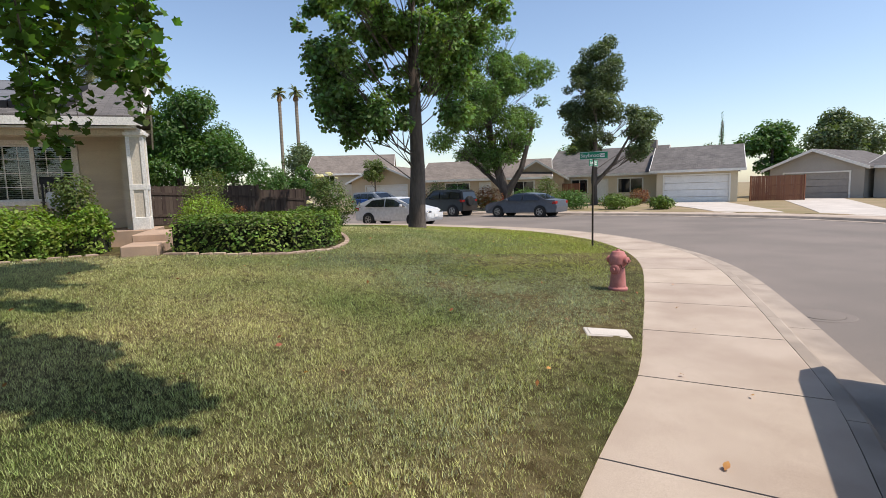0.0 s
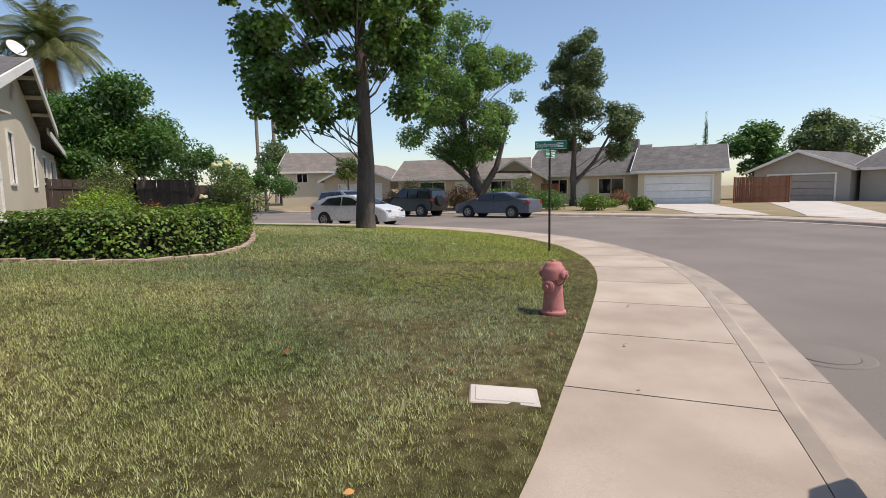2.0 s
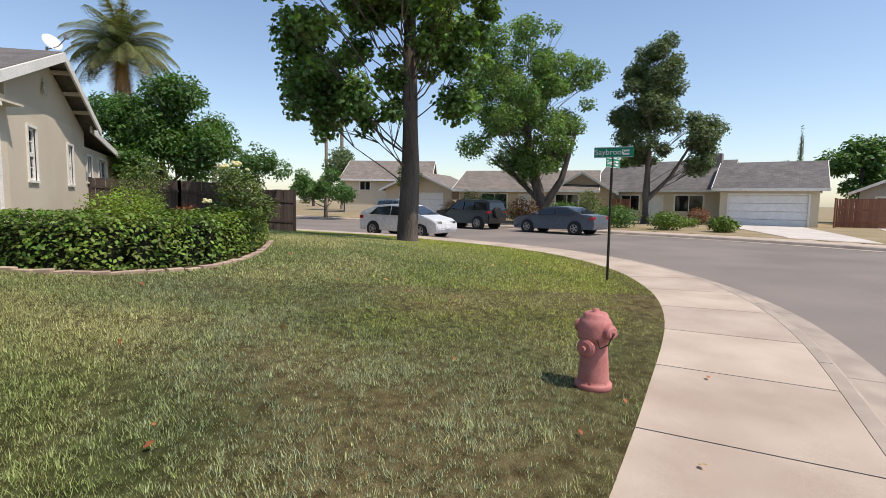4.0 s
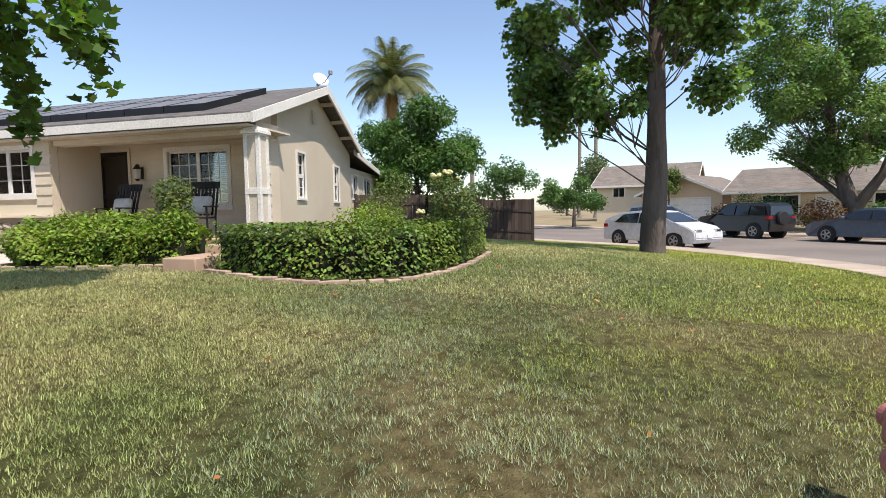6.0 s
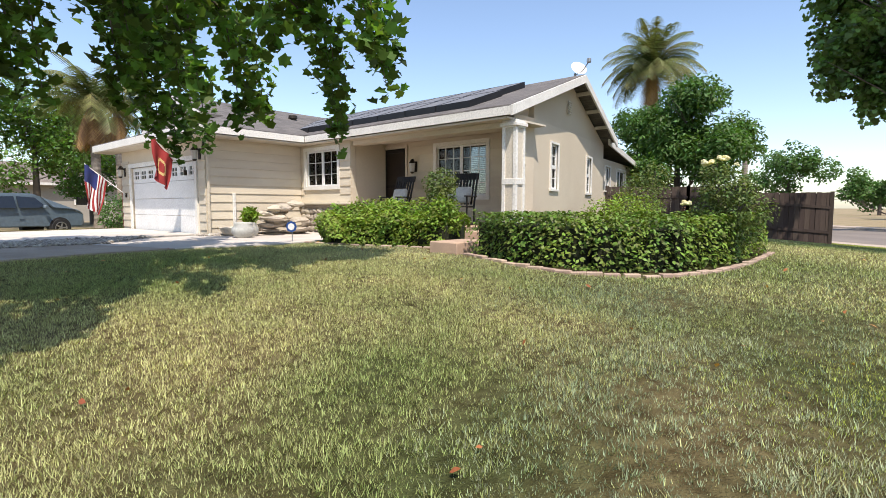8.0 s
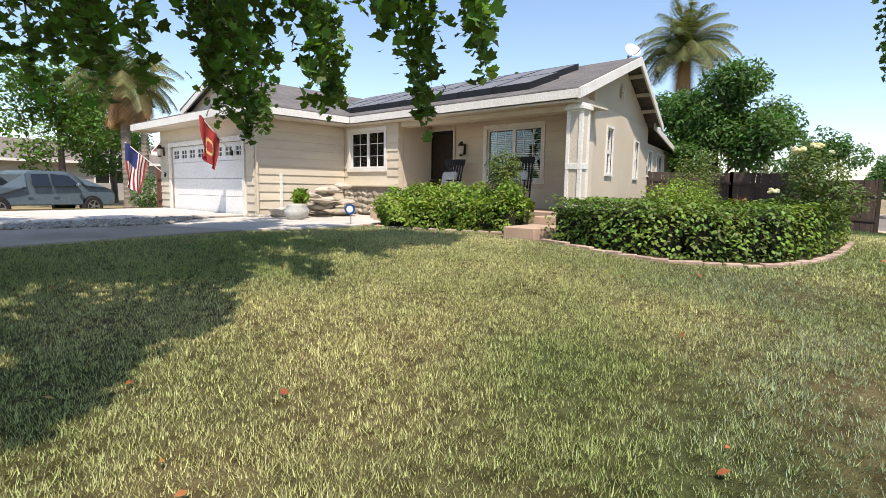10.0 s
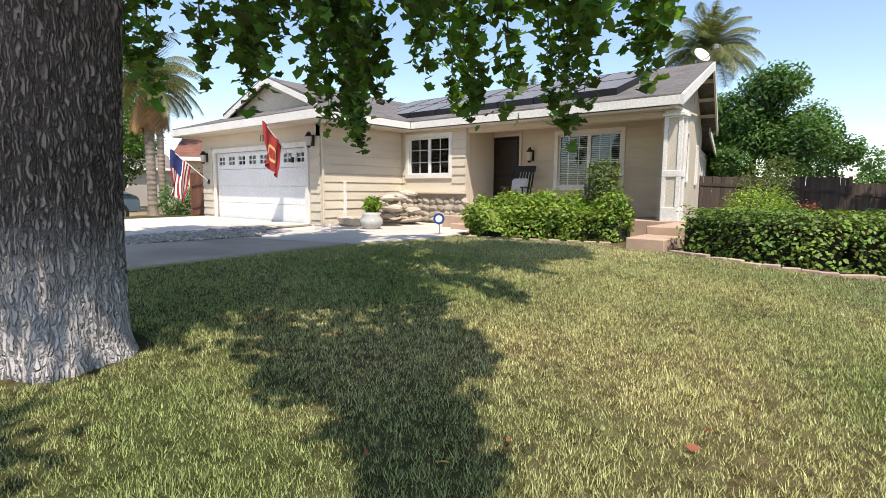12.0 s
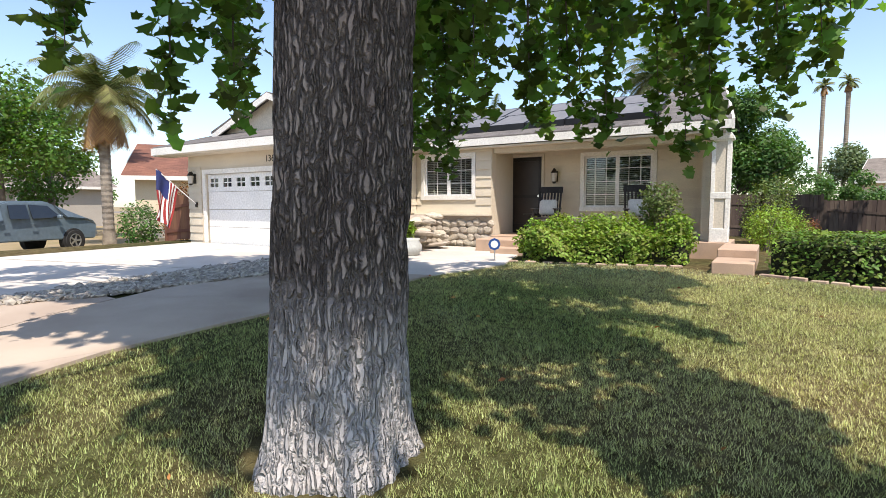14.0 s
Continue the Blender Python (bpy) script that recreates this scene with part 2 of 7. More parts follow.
def lawn_mat():
    """Lawn soil and thatch under the blades: green, with a straw-yellow border along the pavement and brown worn patches."""
    m = bpy.data.materials.new("lawn")
    n, l, p = nodes_of(m)
    co = n.new("ShaderNodeTexCoord")
    a, b, c = (n.new("ShaderNodeTexNoise") for _ in range(3))
    for t, s, d in ((a, 0.45, 4), (b, 9, 6), (c, 70, 4)):
        t.inputs["Scale"].default_value, t.inputs["Detail"].default_value = s, d
        l.new(co.outputs["Object"], t.inputs["Vector"])
    r1 = n.new("ShaderNodeValToRGB")
    r1.color_ramp.elements[0].position, r1.color_ramp.elements[0].color = 0.36, (0.06, 0.07, 0.028, 1)
    r1.color_ramp.elements[1].position, r1.color_ramp.elements[1].color = 0.62, (0.13, 0.105, 0.055, 1)
    l.new(a.outputs["Fac"], r1.inputs[0])
    r2 = n.new("ShaderNodeValToRGB")
    r2.color_ramp.elements[0].position, r2.color_ramp.elements[0].color = 0.35, (0.55, 0.5, 0.42, 1)
    r2.color_ramp.elements[1].position, r2.color_ramp.elements[1].color = 0.65, (1.25, 1.25, 1.15, 1)
    l.new(b.outputs["Fac"], r2.inputs[0])
    mx = n.new("ShaderNodeMix")
    mx.data_type, mx.blend_type = "RGBA", "MULTIPLY"
    mx.inputs[0].default_value = 1
    l.new(r1.outputs[0], mx.inputs[6])
    l.new(r2.outputs[0], mx.inputs[7])
    l.new(mx.outputs[2], p.inputs["Base Color"])
    p.inputs["Roughness"].default_value = 1.0
    p.inputs["Specular IOR Level"].default_value = 0.1
    bp = n.new("ShaderNodeBump")
    bp.inputs["Strength"].default_value, bp.inputs["Distance"].default_value = 0.9, 0.03
    l.new(c.outputs["Fac"], bp.inputs["Height"])
    l.new(bp.outputs[0], p.inputs["Normal"])
    return m


M_LAWN = lawn_mat()
M_GRASS = leaf_mat("grass blades", (0.265, 0.305, 0.105), (0.49, 0.45, 0.215), 0.65, 0.2, 0.45)
M_GRASSDULL = leaf_mat("blue green grass blades", (0.19, 0.245, 0.14), (0.35, 0.375, 0.23), 0.65, 0.15, 0.6)
M_GRASSYEL = leaf_mat("yellow green grass blades", (0.31, 0.36, 0.06), (0.42, 0.42, 0.10), 0.6, 0.2, 0.5)


# ---- building helpers ----
def mesh_of(name, bm, material, smooth=False):
    bm.normal_update()
    me = bpy.data.meshes.new(name)
    bm.to_mesh(me)
    bm.free()
    me.materials.append(material)
    if smooth:
        me.shade_smooth()
    return me


def part(name, bm, material, parent, label="", smooth=False):
    ob = new(name, mesh_of(name, bm, material, smooth))
    ob.parent = parent
    return tagged(ob, label)


def thing(name, m, label, category, group="", kind=""):
    ob = new(name)
    ob.empty_display_size = 0.2
    ob.matrix_world = m
    return tagged(ob, label, category, group, kind)


def solo(name, bm, material, label, category, group="", kind="", smooth=False, m=None):
    ob = new(name, mesh_of(name, bm, material, smooth))
    if m is not None:
        ob.matrix_world = m
    return tagged(ob, label, category, group, kind)


def box(bm, x0, x1, y0, y1, z0, z1, m=None, bevel=0.0):
    r = bmesh.ops.create_cube(bm, size=1)
    v = r["verts"]
    bmesh.ops.scale(bm, vec=(abs(x1 - x0), abs(y1 - y0), abs(z1 - z0)), verts=v)
    bmesh.ops.translate(bm, vec=((x0 + x1) / 2, (y0 + y1) / 2, (z0 + z1) / 2), verts=v)
    if bevel:
        e = list({e for q in v for e in q.link_edges})
        r = bmesh.ops.bevel(bm, geom=e, offset=bevel, segments=1, affect="EDGES")
        v = list({q for f in r["faces"] for q in f.verts} | {q for q in v if q.is_valid})
    if m is not None:
        bmesh.ops.transform(bm, matrix=m, verts=v)
    return bm


def bx(*a, **k):
    return box(bmesh.new(), *a, **k)


def tube(bm, p0, p1, r0, r1=None, seg=10, caps=True):
    p0, p1 = Vector(p0), Vector(p1)
    r1 = r0 if r1 is None else r1
    r = bmesh.ops.create_cone(bm, cap_ends=caps, segments=seg, radius1=r0, radius2=max(r1, 1e-4), depth=(p1 - p0).length)
    q = (p1 - p0).to_track_quat("Z", "Y").to_matrix().to_4x4()
    bmesh.ops.transform(bm, matrix=Matrix.Translation((p0 + p1) / 2) @ q, verts=r["verts"])
    return bm


def lathe(bm, prof, seg=24, m=None):
    """Turn a profile of (radius, height) round z."""
    rings = [[bm.verts.new((r * math.cos(2 * math.pi * k / seg), r * math.sin(2 * math.pi * k / seg), z)) for k in range(seg)] for r, z in prof]
    for a, b in zip(rings, rings[1:]):
        for k in range(seg):
            bm.faces.new((a[k], a[(k + 1) % seg], b[(k + 1) % seg], b[k]))
    bm.faces.new(list(reversed(rings[0])))
    bm.faces.new(rings[-1])
    if m is not None:
        bmesh.ops.transform(bm, matrix=m, verts=[v for r in rings for v in r])
    return bm


def prism(bm, outline, z0, z1):
    """An upright prism over an outline of (x, y)."""
    lo = [bm.verts.new((x, y, z0)) for x, y in outline]
    hi = [bm.verts.new((x, y, z1)) for x, y in outline]
    k = len(outline)
    for i in range(k):
        bm.faces.new((lo[i], lo[(i + 1) % k], hi[(i + 1) % k], hi[i]))
    bm.faces.new(hi)
    bm.faces.new(list(reversed(lo)))
    bmesh.ops.recalc_face_normals(bm, faces=bm.faces)
    return bm


def slab(bm, corners, thick):
    """A flat or pitched plate: four top corners, and a thickness downwards."""
    top = [bm.verts.new(c) for c in corners]
    bot = [bm.verts.new((c[0], c[1], c[2] - thick)) for c in corners]
    k = len(corners)
    bm.faces.new(top)
    bm.faces.new(list(reversed(bot)))
    for i in range(k):
        bm.faces.new((top[i], bot[i], bot[(i + 1) % k], top[(i + 1) % k]))
    bmesh.ops.recalc_face_normals(bm, faces=bm.faces)
    return bm


def pitch_uv(bm):
    """Map coordinates in metres along and up each slope."""
    uv = bm.loops.layers.uv.verify()
    bm.normal_update()
    for f in bm.faces:
        n = f.normal
        u = Vector((-n.y, n.x, 0))
        u = u.normalized() if u.length > 1e-4 else Vector((1, 0, 0))
        w = n.cross(u)
        for lp in f.loops:
            lp[uv].uv = (lp.vert.co.dot(u), lp.vert.co.dot(w))
    return bm


def raw_mesh(name, verts, faces_n, material):
    """A mesh from an array of corners, every faces_n of which make one face."""
    count = len(verts)
    me = bpy.data.meshes.new(name)
    me.vertices.add(count)
    me.vertices.foreach_set("co", np.asarray(verts, np.float32).ravel())
    me.loops.add(count)
    me.loops.foreach_set("vertex_index", np.arange(count, dtype=np.int32))
    me.polygons.add(count // faces_n)
    me.polygons.foreach_set("loop_start", np.arange(0, count, faces_n, dtype=np.int32))
    me.update(calc_edges=True)
    me.materials.append(material)
    return me


rng = np.random.default_rng(7)


def unit(v):
    return v / np.maximum(np.linalg.norm(v, axis=-1, keepdims=True), 1e-9)


LOBED = np.array([(0, -0.5), (0.22, -0.36), (0.5, -0.2), (0.36, 0.02), (0.46, 0.28), (0.2, 0.24), (0, 0.55), (-0.2, 0.24), (-0.46, 0.28), (-0.36, 0.02), (-0.5, -0.2), (-0.22, -0.36)])
OVAL = np.array([(0, -0.5), (0.26, -0.1), (0.2, 0.2), (0, 0.5), (-0.2, 0.2), (-0.26, -0.1)])
SPEAR = np.array([(0, -0.5), (0.12, 0), (0, 0.5), (-0.12, 0)])


def leaves(name, pos, size, material, shape=OVAL, up=0.5, out=None, droop=0.0):
    """One flat leaf of the given outline at each place, facing mostly upwards or outwards."""
    k = len(pos)
    nrm = rng.normal(size=(k, 3))
    nrm[:, 2] = np.abs(nrm[:, 2]) + up
    if out is not None:
        nrm = nrm * 0.55 + out
    nrm = unit(nrm)
    t = rng.normal(size=(k, 3))
    t[:, 2] -= droop
    t = unit(t - (t * nrm).sum(1, keepdims=True) * nrm)
    s = np.cross(nrm, t)
    sz = size * rng.uniform(0.65, 1.25, (k, 1, 1))
    fold = np.abs(shape[:, 0])[None, :, None] * 0.35
    v = pos[:, None, :] + sz * (shape[None, :, 0, None] * s[:, None] + shape[None, :, 1, None] * -t[:, None] + fold * nrm[:, None])
    return raw_mesh(name, v.reshape(-1, 3), len(shape), material)


def leaf_part(name, mesh, parent, label=""):
    ob = new(name, mesh)
    ob.parent = parent
    return tagged(ob, label)


def blobs_points(blobs, count, shell=0.55):
    """Places in a cloud of ellipsoids (x, y, z, rx, ry, rz), denser towards their skins."""
    b = np.array(blobs, float)
    w = b[:, 3] * b[:, 4] * b[:, 5]
    pick = rng.choice(len(b), count, p=w / w.sum())
    d = unit(rng.normal(size=(count, 3)))
    r = (shell + (1 - shell) * rng.random((count, 1))) * (0.82 + 0.3 * rng.random((count, 1)))
    return b[pick, :3] + d * r * b[pick, 3:], d


def limb(bm, pts, r0, r1, seg=8):
    """A bent, tapering limb through points, as one skin."""
    pts = [Vector(p) for p in pts]
    rings = []
    for i, p in enumerate(pts):
        d = (pts[min(i + 1, len(pts) - 1)] - pts[max(i - 1, 0)]).normalized()
        q = d.to_track_quat("Z", "Y").to_matrix()
        r = r0 + (r1 - r0) * i / (len(pts) - 1)
        rings.append([bm.verts.new(p + q @ Vector((r * math.cos(2 * math.pi * k / seg), r * math.sin(2 * math.pi * k / seg), 0))) for k in range(seg)])
    for a, b in zip(rings, rings[1:]):
        for k in range(seg):
            bm.faces.new((a[k], a[(k + 1) % seg], b[(k + 1) % seg], b[k]))
    bm.faces.new(rings[-1])
    return bm


# ---- ground plan ----
LAWN_EDGE = [(40, -42), (12, -13.5), (6, -7), (1.5, -1.95), (-0.6, 0.55), (-2.13, 2.15), (-3.3, 3.42), (-4.48, 4.44), (-6.1, 5.8), (-8.35, 7.57), (-10.4, 8.75), (-13.0, 9.6), (-16, 9.75), (-18.6, 9.1), (-21.2, 7.75), (-23.8, 6.1), (-25.7, 4.2), (-30, -0.2), (-40, -10.5), (-60, -31)]
FAR_EDGE = [(-75, -20), (-52, 1.0), (-41, 9.9), (-35.3, 14.6), (-30.5, 18.3), (-28.0, 19.8), (-24.6, 22.0), (-21, 23.7), (-17, 24.9), (-13, 24.8), (-8, 22.6), (-1, 17), (10, 7), (50, -33)]
HOUSE_Z = -0.28


def smooth_line(pts, step=0.5):
    """Points at an even step along a rounded line."""
    out = []
    for i in range(len(pts) - 1):
        p0, p1, p2, p3 = (Vector(pts[max(0, min(len(pts) - 1, i + k))]) for k in (-1, 0, 1, 2))
        m1, m2 = (p2 - p0) / 2, (p3 - p1) / 2
        lim = (p2 - p1).length
        m1, m2 = (m.normalized() * min(m.length, lim) for m in (m1, m2))
        k = max(1, round(lim / step))
        for j in range(k):
            t = j / k
            out.append(p1 * (2 * t**3 - 3 * t**2 + 1) + m1 * (t**3 - 2 * t**2 + t) + p2 * (3 * t**2 - 2 * t**3) + m2 * (t**3 - t**2))
    return np.array([tuple(p) for p in out] + [pts[-1]])


NEAR = smooth_line(LAWN_EDGE)
FAR = smooth_line(FAR_EDGE)
LOT = np.vstack([NEAR, [(-60, -300), (40, -300)]])
FARLOT = np.vstack([FAR, [(700, -33), (700, 700), (-700, 700), (-700, -62)]])


def inside(poly, p):
    x, y = p[:, 0], p[:, 1]
    c = np.zeros(len(p), bool)
    j = len(poly) - 1
    for i in range(len(poly)):
        xi, yi, xj, yj = *poly[i], *poly[j]
        if yi != yj:
            c ^= ((yi > y) != (yj > y)) & (x < (xj - xi) * (y - yi) / (yj - yi) + xi)
        j = i
    return c


def to_line(line, p):
    """Least distance from places to a line of points."""
    best = np.full(len(p), 1e9)
    for a, b in zip(line[:-1], line[1:]):
        d = b - a
        t = np.clip(((p - a) @ d) / (d @ d), 0, 1)
        best = np.minimum(best, np.hypot(*(p - a - t[:, None] * d).T))
    return best


def lawn_height(d):
    t = np.clip(d / 8.5, 0, 1)
    return 0.02 + 0.06 * (1 - np.exp(-d / 0.5)) + 0.52 * t * t * (3 - 2 * t)


def ground_z(p, sink=0):
    p = np.atleast_2d(np.asarray(p, float))
    lot, far = inside(LOT, p), inside(FARLOT, p)
    z = np.full(len(p), -0.4)
    d = to_line(NEAR, p[lot])
    z[lot] = lawn_height(d) - 0.06 * np.clip(1 - d / 0.8, 0, 1) * sink
    fall = np.clip((-17.0 - p[:, 1]) / 4.0, 0, 1)
    z[lot] -= (0.5 * fall * fall * (3 - 2 * fall))[lot]
    z[far] = 0.02 + 0.05 * (1 - np.exp(-to_line(FAR, p[far]) / 5.0))
    return z


def gz(x, y):
    return float(ground_z([(x, y)])[0])


def offset(line, d):
    t = np.gradient(line, axis=0)
    n = np.stack([t[:, 1], -t[:, 0]], 1)
    return line + d * n / np.linalg.norm(n, axis=1, keepdims=True)


# ---- ground, street, pavement ----
def build_ground():
    xs = np.concatenate([[-700, -400, -220, -130, -90, -70], np.arange(-60, 14, 0.5), [16, 20, 28, 40, 60, 100, 180, 350, 700]])
    ys = np.concatenate([[-700, -400, -220, -120, -80, -55], np.arange(-40, 40, 0.5), [42, 48, 60, 80, 120, 220, 400, 700]])
    gx, gy = np.meshgrid(xs, ys, indexing="ij")
    p = np.stack([gx.ravel(), gy.ravel()], 1)
    z = ground_z(p, 1)
    big = np.abs(p).max(1) > 150
    z[big] = 0.02
    v = np.c_[p, z]
    w = len(ys)
    i, j = np.meshgrid(np.arange(len(xs) - 1), np.arange(w - 1), indexing="ij")
    a = (i * w + j).ravel()
    f = np.stack([a, a + w, a + w + 1, a + 1], 1)
    me = bpy.data.meshes.new("ground")
    me.from_pydata(v.tolist(), [], f.tolist())
    me.materials.append(M_LAWN)
    me.materials.append(M_DRY)
    c = v[f].mean(1)[:, :2]
    dry = inside(FARLOT, c) | (c[:, 1] < -17.5) | (np.abs(c).max(1) > 60)
    me.polygons.foreach_set("material_index", dry.astype(np.int32))
    me.shade_smooth()
    ob = tagged(new("ground", me), "sloping front lawn with dry yards across the street", "lawn", kind="structure")
    return ob


ground = build_ground()


def strip_mesh(line, d0, d1, z0, z1, thick):
    """A band along a line between two offsets."""
    bm = bmesh.new()
    a, b = offset(line, d0), offset(line, d1)
    rows = [[bm.verts.new(q) for q in ((*p, z0), (*r, z1), (*r, z1 - thick), (*p, z0 - thick))] for p, r in zip(a, b)]
    for s, t in zip(rows, rows[1:]):
        for k in range(4):
            bm.faces.new((s[k], s[(k + 1) % 4], t[(k + 1) % 4], t[k]))
    bmesh.ops.recalc_face_normals(bm, faces=bm.faces)
    return bm


road = solo("road", bx(-400, 400, -400, 400, -0.5, -0.135), M_ASPHALT, "worn grey asphalt street bending round the corner", "road", kind="structure")

WALK_W, KERB_W, GUT_W, SLAB = 1.38, 0.16, 0.42, 1.54


def pave(line, side, name, label, lo, hi):
    """Pavement slabs with open joints, kerb stones and a gutter pan along a line. lo, hi: the stretch with slabs of their own."""
    base = tagged(new(name), label, "sidewalk", kind="structure")
    seg = np.hypot(*np.diff(line, axis=0).T)
    s = np.r_[0, np.cumsum(seg)]

    def at(q):
        return np.stack([np.interp(q, s, line[:, k]) for k in (0, 1)], -1)

    phase = s[np.argmin(np.hypot(*(line - (-4.46, 4.42)).T))] % SLAB
    far_bm = bmesh.new()
    edges = np.arange(phase, s[-1] - 1.6, SLAB)
    for q in edges:
        mid = at(np.array([q + SLAB / 2]))[0]
        sub = at(np.linspace(q + 0.008, q + SLAB - 0.008, 5))
        sub_off = [offset_at(line, s, np.linspace(q + 0.008, q + SLAB - 0.008, 5), d) for d in (0.0 * side, WALK_W * side)]
        near = lo[0] < mid[0] < hi[0] and lo[1] < mid[1] < hi[1]
        bm = bmesh.new() if near else far_bm
        rows = [[bm.verts.new(c) for c in ((*a, 0.012), (*b, 0.0), (*b, -0.12), (*a, -0.12))] for a, b in zip(*sub_off)]
        for r, t in zip(rows, rows[1:]):
            for k in range(4):
                bm.faces.new((r[k], r[(k + 1) % 4], t[(k + 1) % 4], t[k]))
        for r in (rows[0], rows[-1]):
            bm.faces.new(r)
        if near:
            bmesh.ops.recalc_face_normals(bm, faces=bm.faces)
            part("paving_slab", bm, M_CONCRETE, base)
    bmesh.ops.recalc_face_normals(far_bm, faces=far_bm.faces)
    part("paving", far_bm, M_CONCRETE, base)
    kerbs = bmesh.new()
    for q in np.arange(0, s[-1] - 3, 2.9):
        t = np.linspace(q + 0.005, q + 2.895, 7)
        a, b, c = (offset_at(line, s, t, d * side) for d in (WALK_W + 0.006, WALK_W + KERB_W, WALK_W + KERB_W + GUT_W))
        mid = at(np.array([q + 1.4]))[0]
        near = lo[0] < mid[0] < hi[0] and lo[1] < mid[1] < hi[1]
        bm = bmesh.new() if near else kerbs
        rows = []
        for pa, pb, pc in zip(a, b, c):
            pm = pb + (pc - pb) * 0.12
            rows.append([bm.verts.new(v) for v in ((*pa, 0.0), (*(pb * 0.75 + pa * 0.25), 0.0), (*pb, -0.025), (*pm, -0.115), (*pc, -0.125), (*pc, -0.3), (*pa, -0.3))])
        for r, u in zip(rows, rows[1:]):
            for k in range(7):
                bm.faces.new((r[k], r[(k + 1) % 7], u[(k + 1) % 7], u[k]))
        bm.faces.new(rows[0])
        bm.faces.new(rows[-1])
        if near:
            bmesh.ops.recalc_face_normals(bm, faces=bm.faces)
            part("kerb_stone", bm, M_KERB, base)
    bmesh.ops.recalc_face_normals(kerbs, faces=kerbs.faces)
    part("kerb", kerbs, M_KERB, base)
    return base


def offset_at(line, s, q, d):
    p = np.stack([np.interp(q, s, line[:, k]) for k in (0, 1)], -1)
    e = 0.6
    t = np.stack([np.interp(q + e, s, line[:, k]) - np.interp(q - e, s, line[:, k]) for k in (0, 1)], -1)
    n = np.stack([t[:, 1], -t[:, 0]], 1)
    return p + d * n / np.linalg.norm(n, axis=1, keepdims=True)


near_clip = NEAR[(NEAR[:, 0] > -46) & (NEAR[:, 0] < 25)]
far_clip = FAR[(FAR[:, 0] > -60) & (FAR[:, 0] < 25)]
sidewalk = pave(near_clip, 1, "pavement", "pale concrete sidewalk with kerb along the lawn", (-26, -6), (6, 13))
far_walk = pave(far_clip, 1, "pavement_far", "concrete sidewalk and kerb across the street", (900, 900), (901, 901))

# ---- driveway, path and rock bed ----
GAR_X, GAR_Y0, GAR_Y1, GAR_WALL_Y = -10.0, -15.0, -10.1, -9.6
drive = tagged(new("driveway"), "pale concrete driveway up to the garage", "driveway", kind="structure")


def draped(outline, lift, thick, step=0.6):
    """A plate that follows the ground over a four-sided outline."""
    a, b, c, d = (np.array(q, float) for q in outline)
    n = max(2, int(np.linalg.norm(b - a) / step))
    m = max(2, int(np.linalg.norm(d - a) / step))
    bm = bmesh.new()
    u, w = np.meshgrid(np.linspace(0, 1, n + 1), np.linspace(0, 1, m + 1), indexing="ij")
    p = (a * (1 - u)[..., None] + b * u[..., None]) * (1 - w)[..., None] + (d * (1 - u)[..., None] + c * u[..., None]) * w[..., None]
    z = ground_z(p.reshape(-1, 2)).reshape(n + 1, m + 1)
    top = [[bm.verts.new((*p[i, j], max(z[i, j], -0.05) + lift)) for j in range(m + 1)] for i in range(n + 1)]
    for i in range(n):
        for j in range(m):
            bm.faces.new((top[i][j], top[i + 1][j], top[i + 1][j + 1], top[i][j + 1]))
    bmesh.ops.recalc_face_normals(bm, faces=bm.faces)
    if sum(f.normal.z for f in bm.faces) < 0:
        bmesh.ops.reverse_faces(bm, faces=bm.faces)
    rim = [e for e in bm.edges if e.is_boundary]
    r = bmesh.ops.extrude_edge_only(bm, edges=rim)
    bmesh.ops.translate(bm, vec=(0, 0, -thick), verts=[v for v in r["geom"] if isinstance(v, bmesh.types.BMVert)])
    return bm


def lerp2(a, b, t):
    return (a[0] + (b[0] - a[0]) * t, a[1] + (b[1] - a[1]) * t)


DR = [(-9.98, -15.5), (-9.98, -9.95), (5.3, -7.4), (10.3, -12.6)]
for i in range(4):
    for j in range(2):
        q = [lerp2(lerp2(DR[0], DR[1], v), lerp2(DR[3], DR[2], v), u) for u, v in ((i / 4 + 0.002, j / 2 + 0.002), ((i + 1) / 4 - 0.002, j / 2 + 0.002), ((i + 1) / 4 - 0.002, (j + 1) / 2 - 0.002), (i / 4 + 0.002, (j + 1) / 2 - 0.002))]
        part("concrete_slab", draped(q, 0.035, 0.12), M_DRIVE, drive)
path = tagged(new("front_path"), "curved tan concrete path from driveway to porch", "path", kind="structure")
PATH_Q = [[(-9.5, -9.4), (-9.5, -5.3), (-7.6, -5.6), (-6.6, -8.6)], [(-12.6, -9.4), (-12.6, -6.2), (-9.51, -5.3), (-9.51, -9.4)], [(-6.59, -8.6), (-7.59, -5.6), (-5.6, -5.5), (-4.0, -7.6)], [(-3.99, -7.6), (-5.59, -5.5), (-3.0, -5.75), (-1.0, -6.6)], [(-0.99, -6.6), (-2.99, -5.75), (2.0, -5.2), (4.4, -6.5)], [(-3.99, -8.9), (-3.98, -7.62), (-1.0, -6.62), (-1.0, -8.4)], [(-0.98, -8.4), (-0.98, -6.62), (4.4, -6.52), (4.9, -7.5)]]
for q in PATH_Q:
    part("concrete_slab", draped(q, 0.03, 0.1), M_DRIVE if q[0][0] < -9 else M_CONCRETE, path)

# pebbles between driveway and path
bed = tagged(new("rock_bed"), "bed of pale grey river pebbles beside the driveway", "pebbles", kind="stuff")


